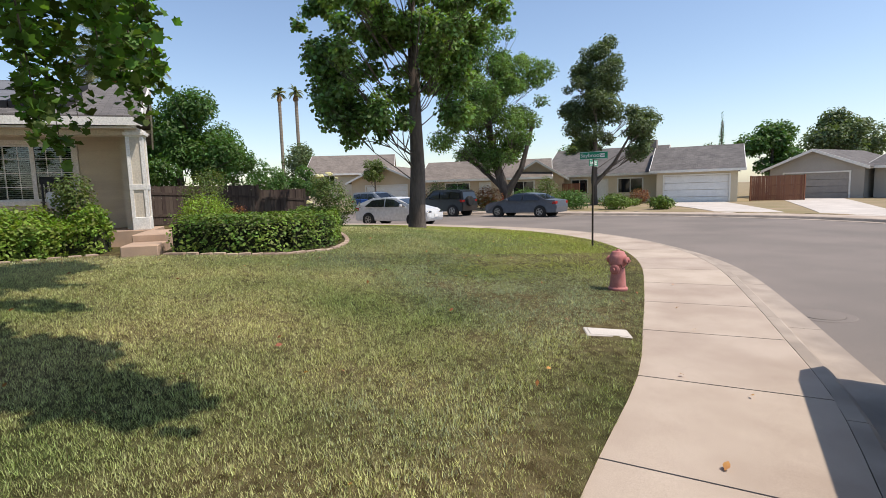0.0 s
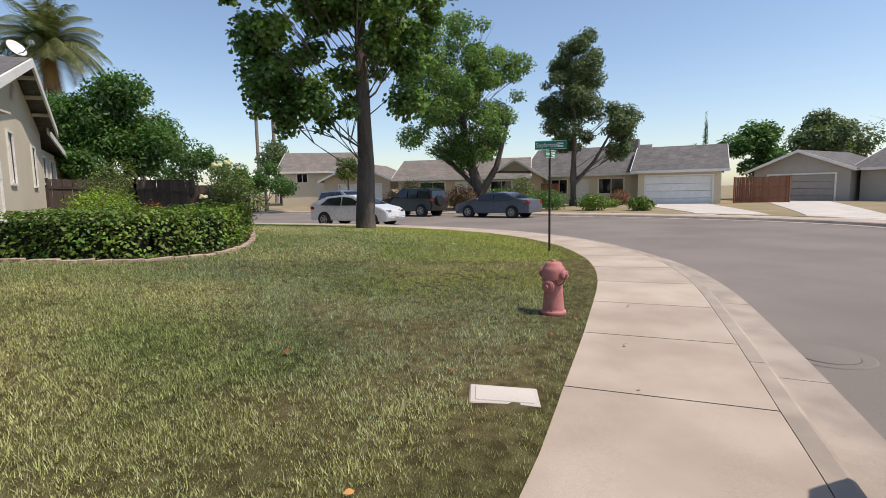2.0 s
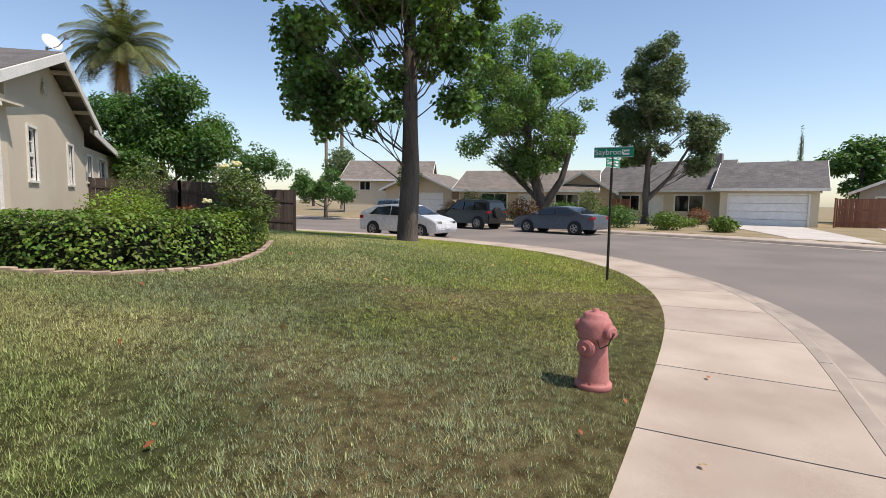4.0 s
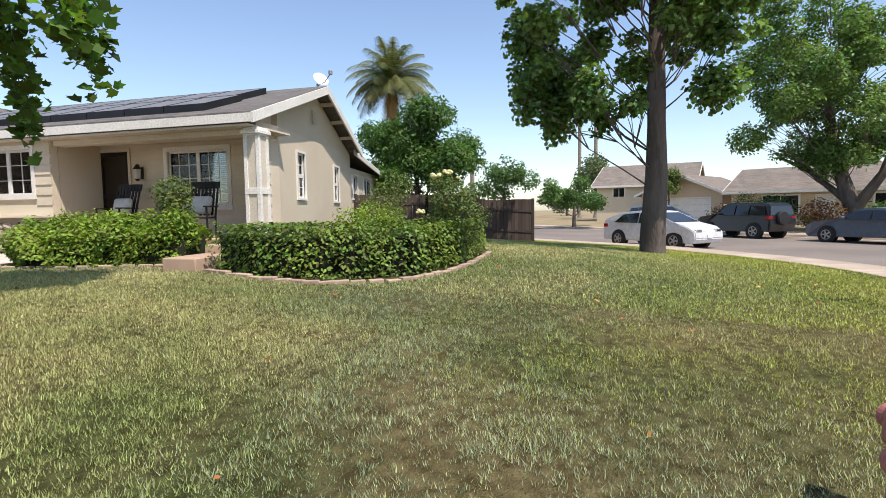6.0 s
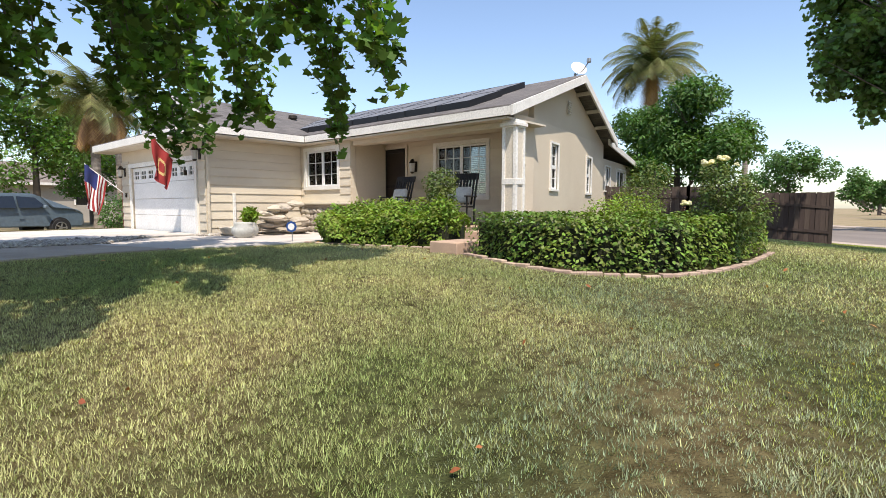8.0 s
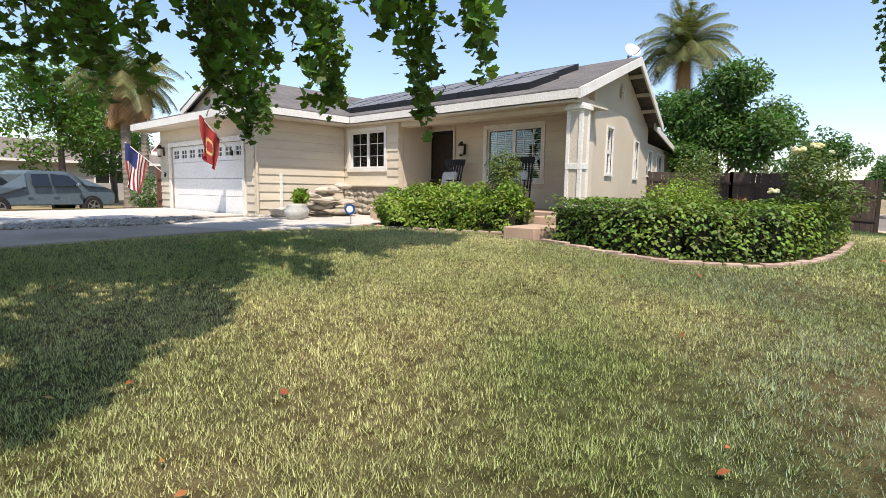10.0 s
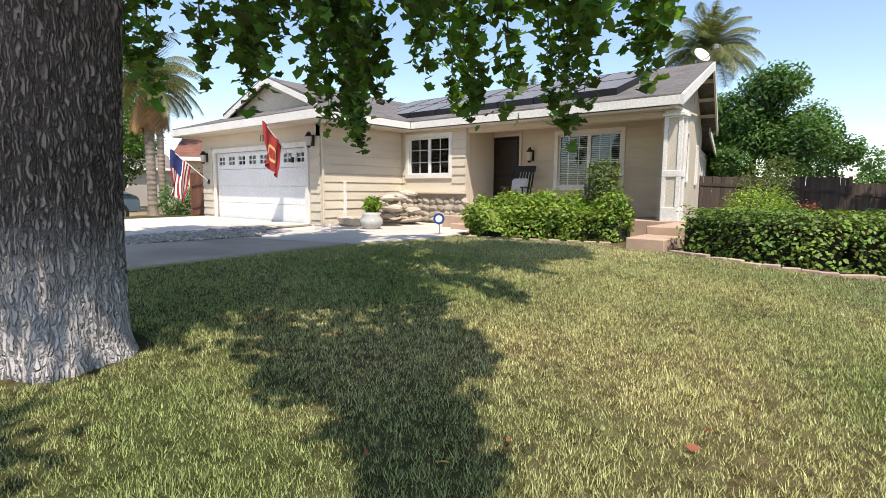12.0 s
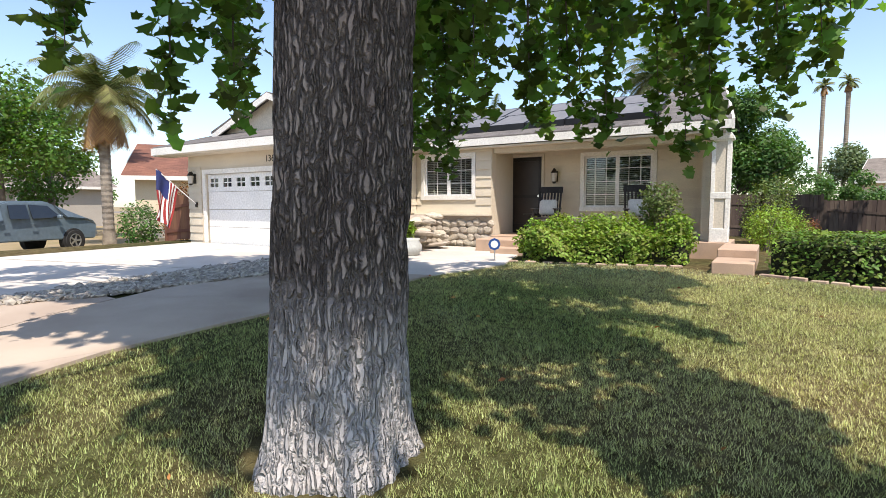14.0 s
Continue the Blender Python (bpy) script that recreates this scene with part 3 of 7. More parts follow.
def pebbles(zone, count, s0, s1):
    proto = bmesh.new()
    bmesh.ops.create_icosphere(proto, subdivisions=1, radius=1)
    pv = np.array([v.co[:] for v in proto.verts])
    pf = np.array([[v.index for v in f.verts] for f in proto.faces])
    proto.free()
    a, b, c, d = (np.array(q, float) for q in zone)
    u, w = rng.random((count, 1)), rng.random((count, 1))
    p = (a * (1 - u) + b * u) * (1 - w) + (d * (1 - u) + c * u) * w
    z = ground_z(p) + 0.045
    sz = rng.uniform(s0, s1, (count, 1)) * rng.uniform(0.6, 1.3, (count, 3)) * (1, 1, 0.6)
    ang = rng.uniform(0, 6.28, count)
    lumps = pv[None] * (1 + 0.22 * rng.normal(size=(count, len(pv), 1)))
    v = lumps * sz[:, None]
    x = v[..., 0] * np.cos(ang)[:, None] - v[..., 1] * np.sin(ang)[:, None]
    y = v[..., 0] * np.sin(ang)[:, None] + v[..., 1] * np.cos(ang)[:, None]
    v = np.stack([x, y, v[..., 2]], -1) + np.c_[p, z][:, None]
    return raw_mesh("pebbles", v[:, pf].reshape(-1, 3), 3, M_PEBBLE)


leaf_part("pebbles", pebbles([(-8.6, -9.75), (-7.2, -7.7), (-3.9, -7.9), (-2.4, -8.6)], 1500, 0.03, 0.075), bed)
leaf_part("pebbles", pebbles([(-12.4, -9.5), (-12.4, -9.0), (-9.6, -8.9), (-9.6, -9.5)], 500, 0.025, 0.06), bed)

# ---- the house ----
FLOOR = 1.22
FACE_X, WIN_X, SIDE_Y = -14.1, -12.85, -2.35
EAVE_X, EAVE_Z = -12.6, 3.58
RAKE_Y = -1.95
RIDGE_X, RIDGE_Z = -16.6, 5.05
house = thing("house", pose(0, 0, HOUSE_Z), "beige single-storey house with grey shingle roof and white trim", "house")


def wall_y(x, y0, y1, z0, z1, holes, t=0.16):
    """A wall facing +x at plane x with openings (y0, y1, z0, z1)."""
    bm = bmesh.new()
    cur = y0
    for a, b, c, d in sorted(holes):
        box(bm, x - t, x, cur, a, z0, z1)
        box(bm, x - t, x, a, b, d, z1)
        if c > z0 + 0.01:
            box(bm, x - t, x, a, b, z0, c)
        cur = b
    box(bm, x - t, x, cur, y1, z0, z1)
    bmesh.ops.remove_doubles(bm, verts=bm.verts, dist=0.0002)
    return bm


def wall_x(y, x0, x1, z0, z1, holes, t=0.16):
    """A wall facing +y at plane y with openings (x0, x1, z0, z1)."""
    bm = wall_y(0, x0, x1, z0, z1, holes, t)
    bmesh.ops.transform(bm, matrix=Matrix(((0, 1, 0, 0), (1, 0, 0, y), (0, 0, 1, 0), (0, 0, 0, 1))), verts=bm.verts)
    bmesh.ops.reverse_faces(bm, faces=bm.faces)
    return bm


FW = (-5.28, -3.66, 1.92, 3.19)
GW = (-9.31, -7.82, 2.22, 3.23)
DOOR = (-7.33, -6.42, FLOOR, 3.25)
wall_porch = part("wall", wall_y(FACE_X, -8.0, SIDE_Y - 0.003, 0.6, 3.9, [FW, DOOR]), M_STUCCO, house)
wall_wing = part("wall", wall_y(WIN_X, GAR_WALL_Y - 0.003, -7.25, 0.6, 3.7, [GW]), M_STUCCO, house)
part("wall", bx(FACE_X + 0.003, WIN_X - 0.17, -7.41, -7.25, 0.6, 3.7), M_STUCCO, house)
SW = [(-15.72, -15.19, 2.08, 3.18), (-18.75, -18.25, 2.06, 3.09)]
wall_side = part("wall", wall_x(SIDE_Y, -20.2, FACE_X, 0.5, 3.62, SW), M_STUCCO, house)
gb = bmesh.new()
tri = [(FACE_X, 3.62), (-20.2, 3.62), (-20.2, 3.64), (RIDGE_X, RIDGE_Z - 0.13), (EAVE_X - 0.5, 3.66), (EAVE_X - 0.5, 3.62)]
va = [gb.verts.new((x, SIDE_Y, z)) for x, z in tri]
vb = [gb.verts.new((x, SIDE_Y - 0.16, z)) for x, z in tri]
gb.faces.new(va)
gb.faces.new(list(reversed(vb)))
for i in range(len(tri)):
    gb.faces.new((va[i], vb[i], vb[(i + 1) % len(tri)], va[(i + 1) % len(tri)]))
bmesh.ops.recalc_face_normals(gb, faces=gb.faces)
part("gable_wall", gb, M_STUCCO, house)
# rear wing with the lower roof
part("wall", wall_x(SIDE_Y - 0.1, -26.0, -20.203, 0.5, 3.25, [(-21.5, -20.8, 2.2, 3.0), (-23.9, -22.5, 2.2, 3.0)]), M_STUCCO, house)
part("wall", wall_y(-26.0, -12, SIDE_Y - 0.11, 0.5, 3.2, []), M_STUCCO, house)
# garage
part("wall", wall_y(GAR_X, -15.75, GAR_WALL_Y - 0.003, 0.5, 3.55, [(GAR_Y0 + 0.1, GAR_Y1 - 0.1, 0.5, 2.86)], 0.2), M_STUCCO, house)
wall_gar = part("wall", wall_x(GAR_WALL_Y, WIN_X, GAR_X, 0.5, 3.6, []), M_STUCCO, house)
part("wall", bx(-18.0, GAR_X - 0.2, -15.75, -15.6, 0.5, 3.55), M_STUCCO, house)
part("wall", bx(-18.0, -17.85, -15.6, -3.1, 0.5, 3.55), M_STUCCO, house)
part("porch_floor", bx(FACE_X + 0.003, -12.7, -7.2, SIDE_Y + 0.45, 0.5, FLOOR, bevel=0.01), M_STEP, house)
part("porch_ceiling", bx(FACE_X + 0.003, EAVE_X + 0.0, -7.24, RAKE_Y - 0.1, 3.40, 3.44), M_SOFFIT, house)
part("porch_beam", bx(-13.2, -12.9, -7.24, SIDE_Y + 0.4, 3.28, 3.398, bevel=0.006), M_SOFFIT, house)


def siding(parent, along, plane, a0, a1, z0, z1, holes=(), pitch=0.225):
    """Lapped boards, one object each, on a wall that runs along x or y; cut at openings."""
    z = z0
    while z < z1 - 0.03:
        top = min(z + pitch + 0.012, z1)
        spans = [(a0, a1)]
        for ha, hb, hc, hd in holes:
            if hc - 0.0 < z + pitch * 0.5 < hd:
                spans = [s for lo, hi in spans for s in ((lo, min(hi, ha)), (max(lo, hb), hi)) if s[1] - s[0] > 0.05]
        for lo, hi in spans:
            bm = bmesh.new()
            cs = []
            for a in (lo, hi):
                for off, zz in ((0.002, z), (0.036, z), (0.01, top), (0.002, top)):
                    cs.append(bm.verts.new((plane + off, a, zz) if along == "y" else (a, plane + off, zz)))
            for k in range(4):
                bm.faces.new((cs[k], cs[(k + 1) % 4], cs[4 + (k + 1) % 4], cs[4 + k]))
            bm.faces.new(cs[:4])
            bm.faces.new(cs[4:])
            bmesh.ops.recalc_face_normals(bm, faces=bm.faces)
            part("siding_board", bm, M_SIDING, parent)
        z += pitch


siding(wall_gar, "x", GAR_WALL_Y, WIN_X + 0.03, GAR_X - 0.01, 0.86, 3.42)
siding(wall_wing, "y", WIN_X, GAR_WALL_Y + 0.03, -7.26, 1.76, 3.42, [(GW[0] - 0.11, GW[1] + 0.11, GW[2] - 0.13, GW[3] + 0.11)])
siding(wall_porch, "y", FACE_X, -6.2, SIDE_Y - 0.01, FLOOR + 0.01, 3.38, [(FW[0] - 0.11, FW[1] + 0.11, FW[2] - 0.13, FW[3] + 0.11)])
fgar = tagged(new("garage_front"), "", "")
fgar.parent = house
siding(fgar, "y", GAR_X, GAR_Y1 + 0.12, GAR_WALL_Y - 0.0, 0.8, 3.1)
siding(fgar, "y", GAR_X, -15.75, GAR_Y0 - 0.12, 0.75, 3.1)


def window(name, plane, along, hole, parent, grid, split="v", slats=True, trim=0.1, label=""):
    """A window with trim, sash frame, panes, glazing bars and blinds, set in its opening, and a near-black sheet behind
    as room shade.
    """
    a0, a1, z0, z1 = hole
    w = new(name)
    w.parent = parent
    tagged(w, label)

    def put(bm):
        if along == "x":
            bmesh.ops.transform(bm, matrix=Matrix(((0, 1, 0, 0), (1, 0, 0, 0), (0, 0, 1, 0), (0, 0, 0, 1))), verts=bm.verts)
            bmesh.ops.reverse_faces(bm, faces=bm.faces)
        return bm

    f = bmesh.new()
    box(f, plane - 0.02, plane + 0.04, a0 - trim, a1 + trim, z1, z1 + trim)
    box(f, plane - 0.02, plane + 0.045, a0 - trim - 0.015, a1 + trim + 0.015, z0 - trim, z0)
    box(f, plane - 0.02, plane + 0.04, a0 - trim, a0, z0, z1)
    box(f, plane - 0.02, plane + 0.04, a1, a1 + trim, z0, z1)
    part("window_frame", put(f), M_TRIM, w)
    s = bmesh.new()
    mid = (a0 + a1) / 2
    fr = 0.045
    halves = [(a0, mid, z0, z1), (mid, a1, z0, z1)] if split == "v" else [(a0, a1, z0, (z0 + z1) / 2), (a0, a1, (z0 + z1) / 2, z1)]
    for p0, p1, q0, q1 in halves:
        x0, x1 = plane - 0.07, plane - 0.03
        box(s, x0, x1, p0, p0 + fr, q0, q1)
        box(s, x0, x1, p1 - fr, p1, q0, q1)
        box(s, x0, x1, p0 + fr, p1 - fr, q0, q0 + fr)
        box(s, x0, x1, p0 + fr, p1 - fr, q1 - fr, q1)
    part("sash", put(s), M_WHITE, w)
    bars = bmesh.new()
    for p0, p1, q0, q1 in halves:
        for i in range(1, grid[0]):
            a = p0 + (p1 - p0) * i / grid[0]
            box(bars, plane - 0.062, plane - 0.05, a - 0.008, a + 0.008, q0 + fr, q1 - fr)
        for i in range(1, grid[1]):
            a = q0 + (q1 - q0) * i / grid[1]
            box(bars, plane - 0.0615, plane - 0.0505, p0 + fr, p1 - fr, a - 0.008, a + 0.008)
        g = part("pane", put(bx(plane - 0.058, plane - 0.054, p0 + fr, p1 - fr, q0 + fr, q1 - fr)), M_GLASS, w)
        g.visible_shadow = False
    if len(bars.verts):
        part("glazing_bar", put(bars), M_WHITE, w)
    else:
        bars.free()
    if slats:
        b = bmesh.new()
        z = z0 + 0.04
        while z < z1 - 0.03:
            r = Matrix.Translation((plane - 0.105, mid, z)) @ Matrix.Rotation(radians(20), 4, "Y")
            box(b, -0.024, 0.024, -(a1 - a0) / 2 + 0.01, (a1 - a0) / 2 - 0.01, -0.0015, 0.0015, m=r)
            z += 0.046
        for a in (a0 + 0.25, a1 - 0.25, mid):
            box(b, plane - 0.081, plane - 0.078, a - 0.012, a + 0.012, z0, z1)
        part("blinds", put(b), M_BLIND, w)
    # flat dark sheet in place of a room, painted as its shade
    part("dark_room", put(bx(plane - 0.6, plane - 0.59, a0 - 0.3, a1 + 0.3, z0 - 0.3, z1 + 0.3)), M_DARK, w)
    return w


window("window", FACE_X, "y", FW, house, (3, 4), label="wide white-framed window with white blinds")
window("window", WIN_X, "y", GW, house, (2, 3), label="white-framed slider window with white blinds")
for h in SW:
    window("window", SIDE_Y, "x", h, house, (2, 2), split="h", trim=0.05, label="narrow single-hung window with blinds")
for h in [(-21.5, -20.8, 2.2, 3.0), (-23.9, -22.5, 2.2, 3.0)]:
    window("window", SIDE_Y - 0.1, "x", h, house, (1, 1), split="v", trim=0.05, slats=False)

# front door with screen, lamp and trim
fd = new("front_door")
fd.parent = house
tagged(fd, "dark brown front door behind a screen door")
y0, y1, z0, z1 = DOOR
f = bmesh.new()
for a, b, c, d in ((y0 - 0.07, y0, z0, z1 + 0.07), (y1, y1 + 0.07, z0, z1 + 0.07), (y0, y1, z1, z1 + 0.07)):
    box(f, FACE_X - 0.12, FACE_X + 0.035, a, b, c, d)
part("door_frame", f, M_SOFFIT, fd)
part("door_leaf", bx(FACE_X - 0.1, FACE_X - 0.05, y0, y1, z0 + 0.01, z1), M_DARKDOOR, fd)
sc = bmesh.new()
for a, b, c, d in ((y0 + 0.01, y0 + 0.1, z0 + 0.02, z1 - 0.01), (y1 - 0.1, y1 - 0.01, z0 + 0.02, z1 - 0.01), (y0 + 0.1, y1 - 0.1, z1 - 0.11, z1 - 0.01), (y0 + 0.1, y1 - 0.1, z0 + 0.02, z0 + 0.25), (y0 + 0.1, y1 - 0.1, z0 + 0.95, z0 + 1.03)):
    box(sc, FACE_X - 0.04, FACE_X - 0.01, a, b, c, d)
part("screen_door", sc, M_BLACKWOOD, fd)
part("door_handle", tube(bmesh.new(), (FACE_X + 0.03, y1 - 0.08, z0 + 1.0), (FACE_X - 0.01, y1 - 0.08, z0 + 1.0), 0.03), M_CHROME, fd)

# garage door
gd = new("garage_door")
gd.parent = house
tagged(gd, "white panelled two-car garage door with small top windows")
gy0, gy1, gz0, gz1 = GAR_Y0 + 0.1, GAR_Y1 - 0.1, 0.88, 2.86
tr = bmesh.new()
box(tr, GAR_X - 0.1, GAR_X + 0.045, gy0 - 0.13, gy0, 0.72, gz1 + 0.13)
box(tr, GAR_X - 0.1, GAR_X + 0.045, gy1, gy1 + 0.13, 0.72, gz1 + 0.13)
box(tr, GAR_X - 0.1, GAR_X + 0.046, gy0, gy1, gz1, gz1 + 0.13)
part("door_frame", tr, M_TRIM, gd)
rows = 4
rh = (gz1 - gz0) / rows
for r in range(rows):
    p = bmesh.new()
    zz0, zz1 = gz0 + r * rh + 0.004, gz0 + (r + 1) * rh - 0.004
    if r < rows - 1:
        box(p, GAR_X - 0.09, GAR_X - 0.05, gy0 + 0.004, gy1 - 0.004, zz0, zz1, bevel=0.006)
    else:
        n = 8
        w = (gy1 - gy0) / n
        box(p, GAR_X - 0.09, GAR_X - 0.05, gy0 + 0.004, gy1 - 0.004, zz0, zz0 + 0.13)
        box(p, GAR_X - 0.09, GAR_X - 0.05, gy0 + 0.004, gy1 - 0.004, zz1 - 0.12, zz1)
        for k in range(n + 1):
            a, b = max(gy0 + 0.004, gy0 + k * w - 0.11), min(gy1 - 0.004, gy0 + k * w + 0.11)
            box(p, GAR_X - 0.09, GAR_X - 0.05, a, b, zz0 + 0.13, zz1 - 0.12)
    pn = part("door_panel", p, M_WHITE, gd)
    if r == rows - 1:
        for k in range(n):
            a, b = gy0 + k * w + 0.11, gy0 + (k + 1) * w - 0.11
            part("pane", bx(GAR_X - 0.085, GAR_X - 0.078, a, b, zz0 + 0.13, zz1 - 0.12), M_CARGLASS, pn)
            br = bmesh.new()
            box(br, GAR_X - 0.077, GAR_X - 0.055, (a + b) / 2 - 0.014, (a + b) / 2 + 0.014, zz0 + 0.13, zz1 - 0.12)
            box(br, GAR_X - 0.076, GAR_X - 0.056, a, b, (zz0 + zz1) / 2 - 0.014 + 0.005, (zz0 + zz1) / 2 + 0.014 + 0.005)
            part("glazing_bar", br, M_WHITE, pn)

# roofs
roof = new("roof")
roof.parent = house
tagged(roof, "grey asphalt shingle roof with white fascia boards")


def roof_plane(name, corners, mat_=M_SHINGLE):
    bm = slab(bmesh.new(), corners, 0.07)
    return part(name, pitch_uv(bm), mat_, roof)


BACK_X, BACK_Z = -20.3, 3.78
RIDGE_END = -15.5
roof_plane("roof_slope", [(EAVE_X, RAKE_Y, EAVE_Z + 0.09), (RIDGE_X, RAKE_Y, RIDGE_Z), (RIDGE_X, RIDGE_END, RIDGE_Z), (EAVE_X, RIDGE_END, EAVE_Z + 0.09)])
roof_plane("roof_slope", [(RIDGE_X, RAKE_Y, RIDGE_Z - 0.002), (BACK_X, RAKE_Y, BACK_Z), (BACK_X, RIDGE_END, BACK_Z), (RIDGE_X, RIDGE_END, RIDGE_Z - 0.002)])
roof_plane("roof_slope", [(BACK_X + 0.4, RAKE_Y - 0.2, 3.85), (-26.4, RAKE_Y - 0.2, 3.2), (-26.4, -12, 3.2), (BACK_X + 0.4, -12, 3.85)])
# garage roof: Dutch gable
GE_X, GE_Y0, GE_Y1 = -9.45, -16.6, -9.02
GP_Y, GP_Z, GP_X = (GE_Y0 + GE_Y1) / 2, 5.0, -10.75
GSL = (GP_Z - EAVE_Z - 0.09) / (GE_Y1 - GP_Y)
roof_plane("roof_slope", [(GE_X, GE_Y1, EAVE_Z + 0.09), (GP_X - 0.1, GE_Y1 - 1.3, EAVE_Z + 0.09 + 1.3 * GSL), (GP_X - 0.1, GP_Y, GP_Z), (-17, GP_Y, GP_Z), (-17, GE_Y1, EAVE_Z + 0.09)])
roof_plane("roof_slope", [(GE_X, GE_Y0, EAVE_Z + 0.09), (-17, GE_Y0, EAVE_Z + 0.09), (-17, GP_Y, GP_Z), (GP_X - 0.1, GP_Y, GP_Z), (GP_X - 0.1, GE_Y0 + 1.3, EAVE_Z + 0.09 + 1.3 * GSL)])
roof_plane("roof_slope", [(GE_X, GE_Y0, EAVE_Z + 0.088), (GE_X, GE_Y1, EAVE_Z + 0.088), (GP_X - 0.12, GE_Y1 - 1.3, EAVE_Z + 0.08 + 1.3 * GSL), (GP_X - 0.12, GE_Y0 + 1.3, EAVE_Z + 0.08 + 1.3 * GSL)])
gg = bmesh.new()
tv = [(GP_X, GE_Y0 + 1.5, EAVE_Z + 1.4 * GSL), (GP_X, GE_Y1 - 1.5, EAVE_Z + 1.4 * GSL), (GP_X, GP_Y, GP_Z - 0.06)]
slab_v = [gg.verts.new(c) for c in tv] + [gg.verts.new((c[0] - 0.1, c[1], c[2])) for c in tv]
gg.faces.new(slab_v[:3])
gg.faces.new(slab_v[3:])
for i in range(3):
    gg.faces.new((slab_v[i], slab_v[(i + 1) % 3], slab_v[3 + (i + 1) % 3], slab_v[3 + i]))
bmesh.ops.recalc_face_normals(gg, faces=gg.faces)
part("gable_panel", gg, M_SOFFIT, roof)


def board(name, p0, p1, h, t, material=M_TRIM, parent=None, label=""):
    """A board of height h and thickness t between two points, hanging below its top edge."""
    p0, p1 = Vector(p0), Vector(p1)
    d = (p1 - p0).normalized()
    n = Vector((d.y, -d.x, 0)).normalized() * t / 2
    bm = bmesh.new()
    v = [bm.verts.new(q) for q in (p0 + n, p0 - n, p0 - n - Vector((0, 0, h)), p0 + n - Vector((0, 0, h)), p1 + n, p1 - n, p1 - n - Vector((0, 0, h)), p1 + n - Vector((0, 0, h)))]
    for q in ((0, 1, 2, 3), (4, 5, 6, 7), (0, 1, 5, 4), (1, 2, 6, 5), (2, 3, 7, 6), (3, 0, 4, 7)):
        bm.faces.new([v[k] for k in q])
    bmesh.ops.recalc_face_normals(bm, faces=bm.faces)
    return part(name, bm, material, parent or roof, label)


board("fascia", (EAVE_X + 0.02, RAKE_Y + 0.02, EAVE_Z + 0.05), (EAVE_X + 0.02, GE_Y1 + 0.06, EAVE_Z + 0.05), 0.17, 0.04)
board("fascia", (GE_X + 0.02, GE_Y1 + 0.03, EAVE_Z + 0.05), (EAVE_X + 0.05, GE_Y1 + 0.03, EAVE_Z + 0.05), 0.17, 0.04)
board("fascia", (GE_X + 0.03, GE_Y0 - 0.02, EAVE_Z + 0.05), (GE_X + 0.03, GE_Y1 + 0.05, EAVE_Z + 0.05), 0.2, 0.04)
board("rake_board", (EAVE_X + 0.04, RAKE_Y + 0.03, EAVE_Z + 0.06), (RIDGE_X, RAKE_Y + 0.03, RIDGE_Z - 0.02), 0.2, 0.05)
board("rake_board", (RIDGE_X, RAKE_Y + 0.03, RIDGE_Z - 0.02), (BACK_X - 0.02, RAKE_Y + 0.03, BACK_Z - 0.02), 0.2, 0.05)
board("fascia", (BACK_X + 0.3, RAKE_Y - 0.17, 3.8), (-26.45, RAKE_Y - 0.17, 3.17), 0.18, 0.05)
board("rake_board", (GP_X + 0.25, GE_Y1 - 1.35, EAVE_Z + 0.06 + 1.25 * GSL), (GP_X + 0.25, GP_Y, GP_Z + 0.0), 0.17, 0.05)
board("rake_board", (GP_X + 0.25, GE_Y0 + 1.35, EAVE_Z + 0.06 + 1.25 * GSL), (GP_X + 0.25, GP_Y, GP_Z + 0.0), 0.17, 0.05)
roof_plane("roof_slope", [(GP_X + 0.27, GE_Y1 - 1.3, EAVE_Z + 0.11 + 1.3 * GSL), (GP_X - 0.11, GE_Y1 - 1.3, EAVE_Z + 0.11 + 1.3 * GSL), (GP_X - 0.11, GP_Y, GP_Z + 0.02), (GP_X + 0.27, GP_Y, GP_Z + 0.02)])
roof_plane("roof_slope", [(GP_X + 0.27, GE_Y0 + 1.3, EAVE_Z + 0.11 + 1.3 * GSL), (GP_X - 0.11, GE_Y0 + 1.3, EAVE_Z + 0.11 + 1.3 * GSL), (GP_X - 0.11, GP_Y, GP_Z + 0.02), (GP_X + 0.27, GP_Y, GP_Z + 0.02)])
part("soffit", bx(GAR_X + 0.003, GE_X + 0.01, GE_Y0, GE_Y1, 3.40, 3.43), M_SOFFIT, roof)
part("soffit", bx(WIN_X + 0.003, EAVE_X + 0.005, GAR_WALL_Y, -7.25, 3.41, 3.438), M_SOFFIT, roof)
part("soffit", bx(WIN_X, GAR_X, GAR_WALL_Y + 0.003, GE_Y1 + 0.01, 3.412, 3.44), M_SOFFIT, roof)
pv = bmesh.new()
for k in range(6):
    box(pv, -16.75, -16.45, SIDE_Y + 0.012, SIDE_Y + 0.03, 4.08 + k * 0.06, 4.115 + k * 0.06)
part("gable_vent", pv, M_SOFFIT, house, "louvred gable vent")
for k in range(3):
    x = RIDGE_X - 0.6 - 0.95 * k
    zr_ = RIDGE_Z - (RIDGE_Z - BACK_Z) * (RIDGE_X - x) / (RIDGE_X - BACK_X)
    part("outrigger", bx(x - 0.04, x + 0.04, SIDE_Y, RAKE_Y, zr_ - 0.2, zr_ - 0.11), M_SOFFIT, roof)

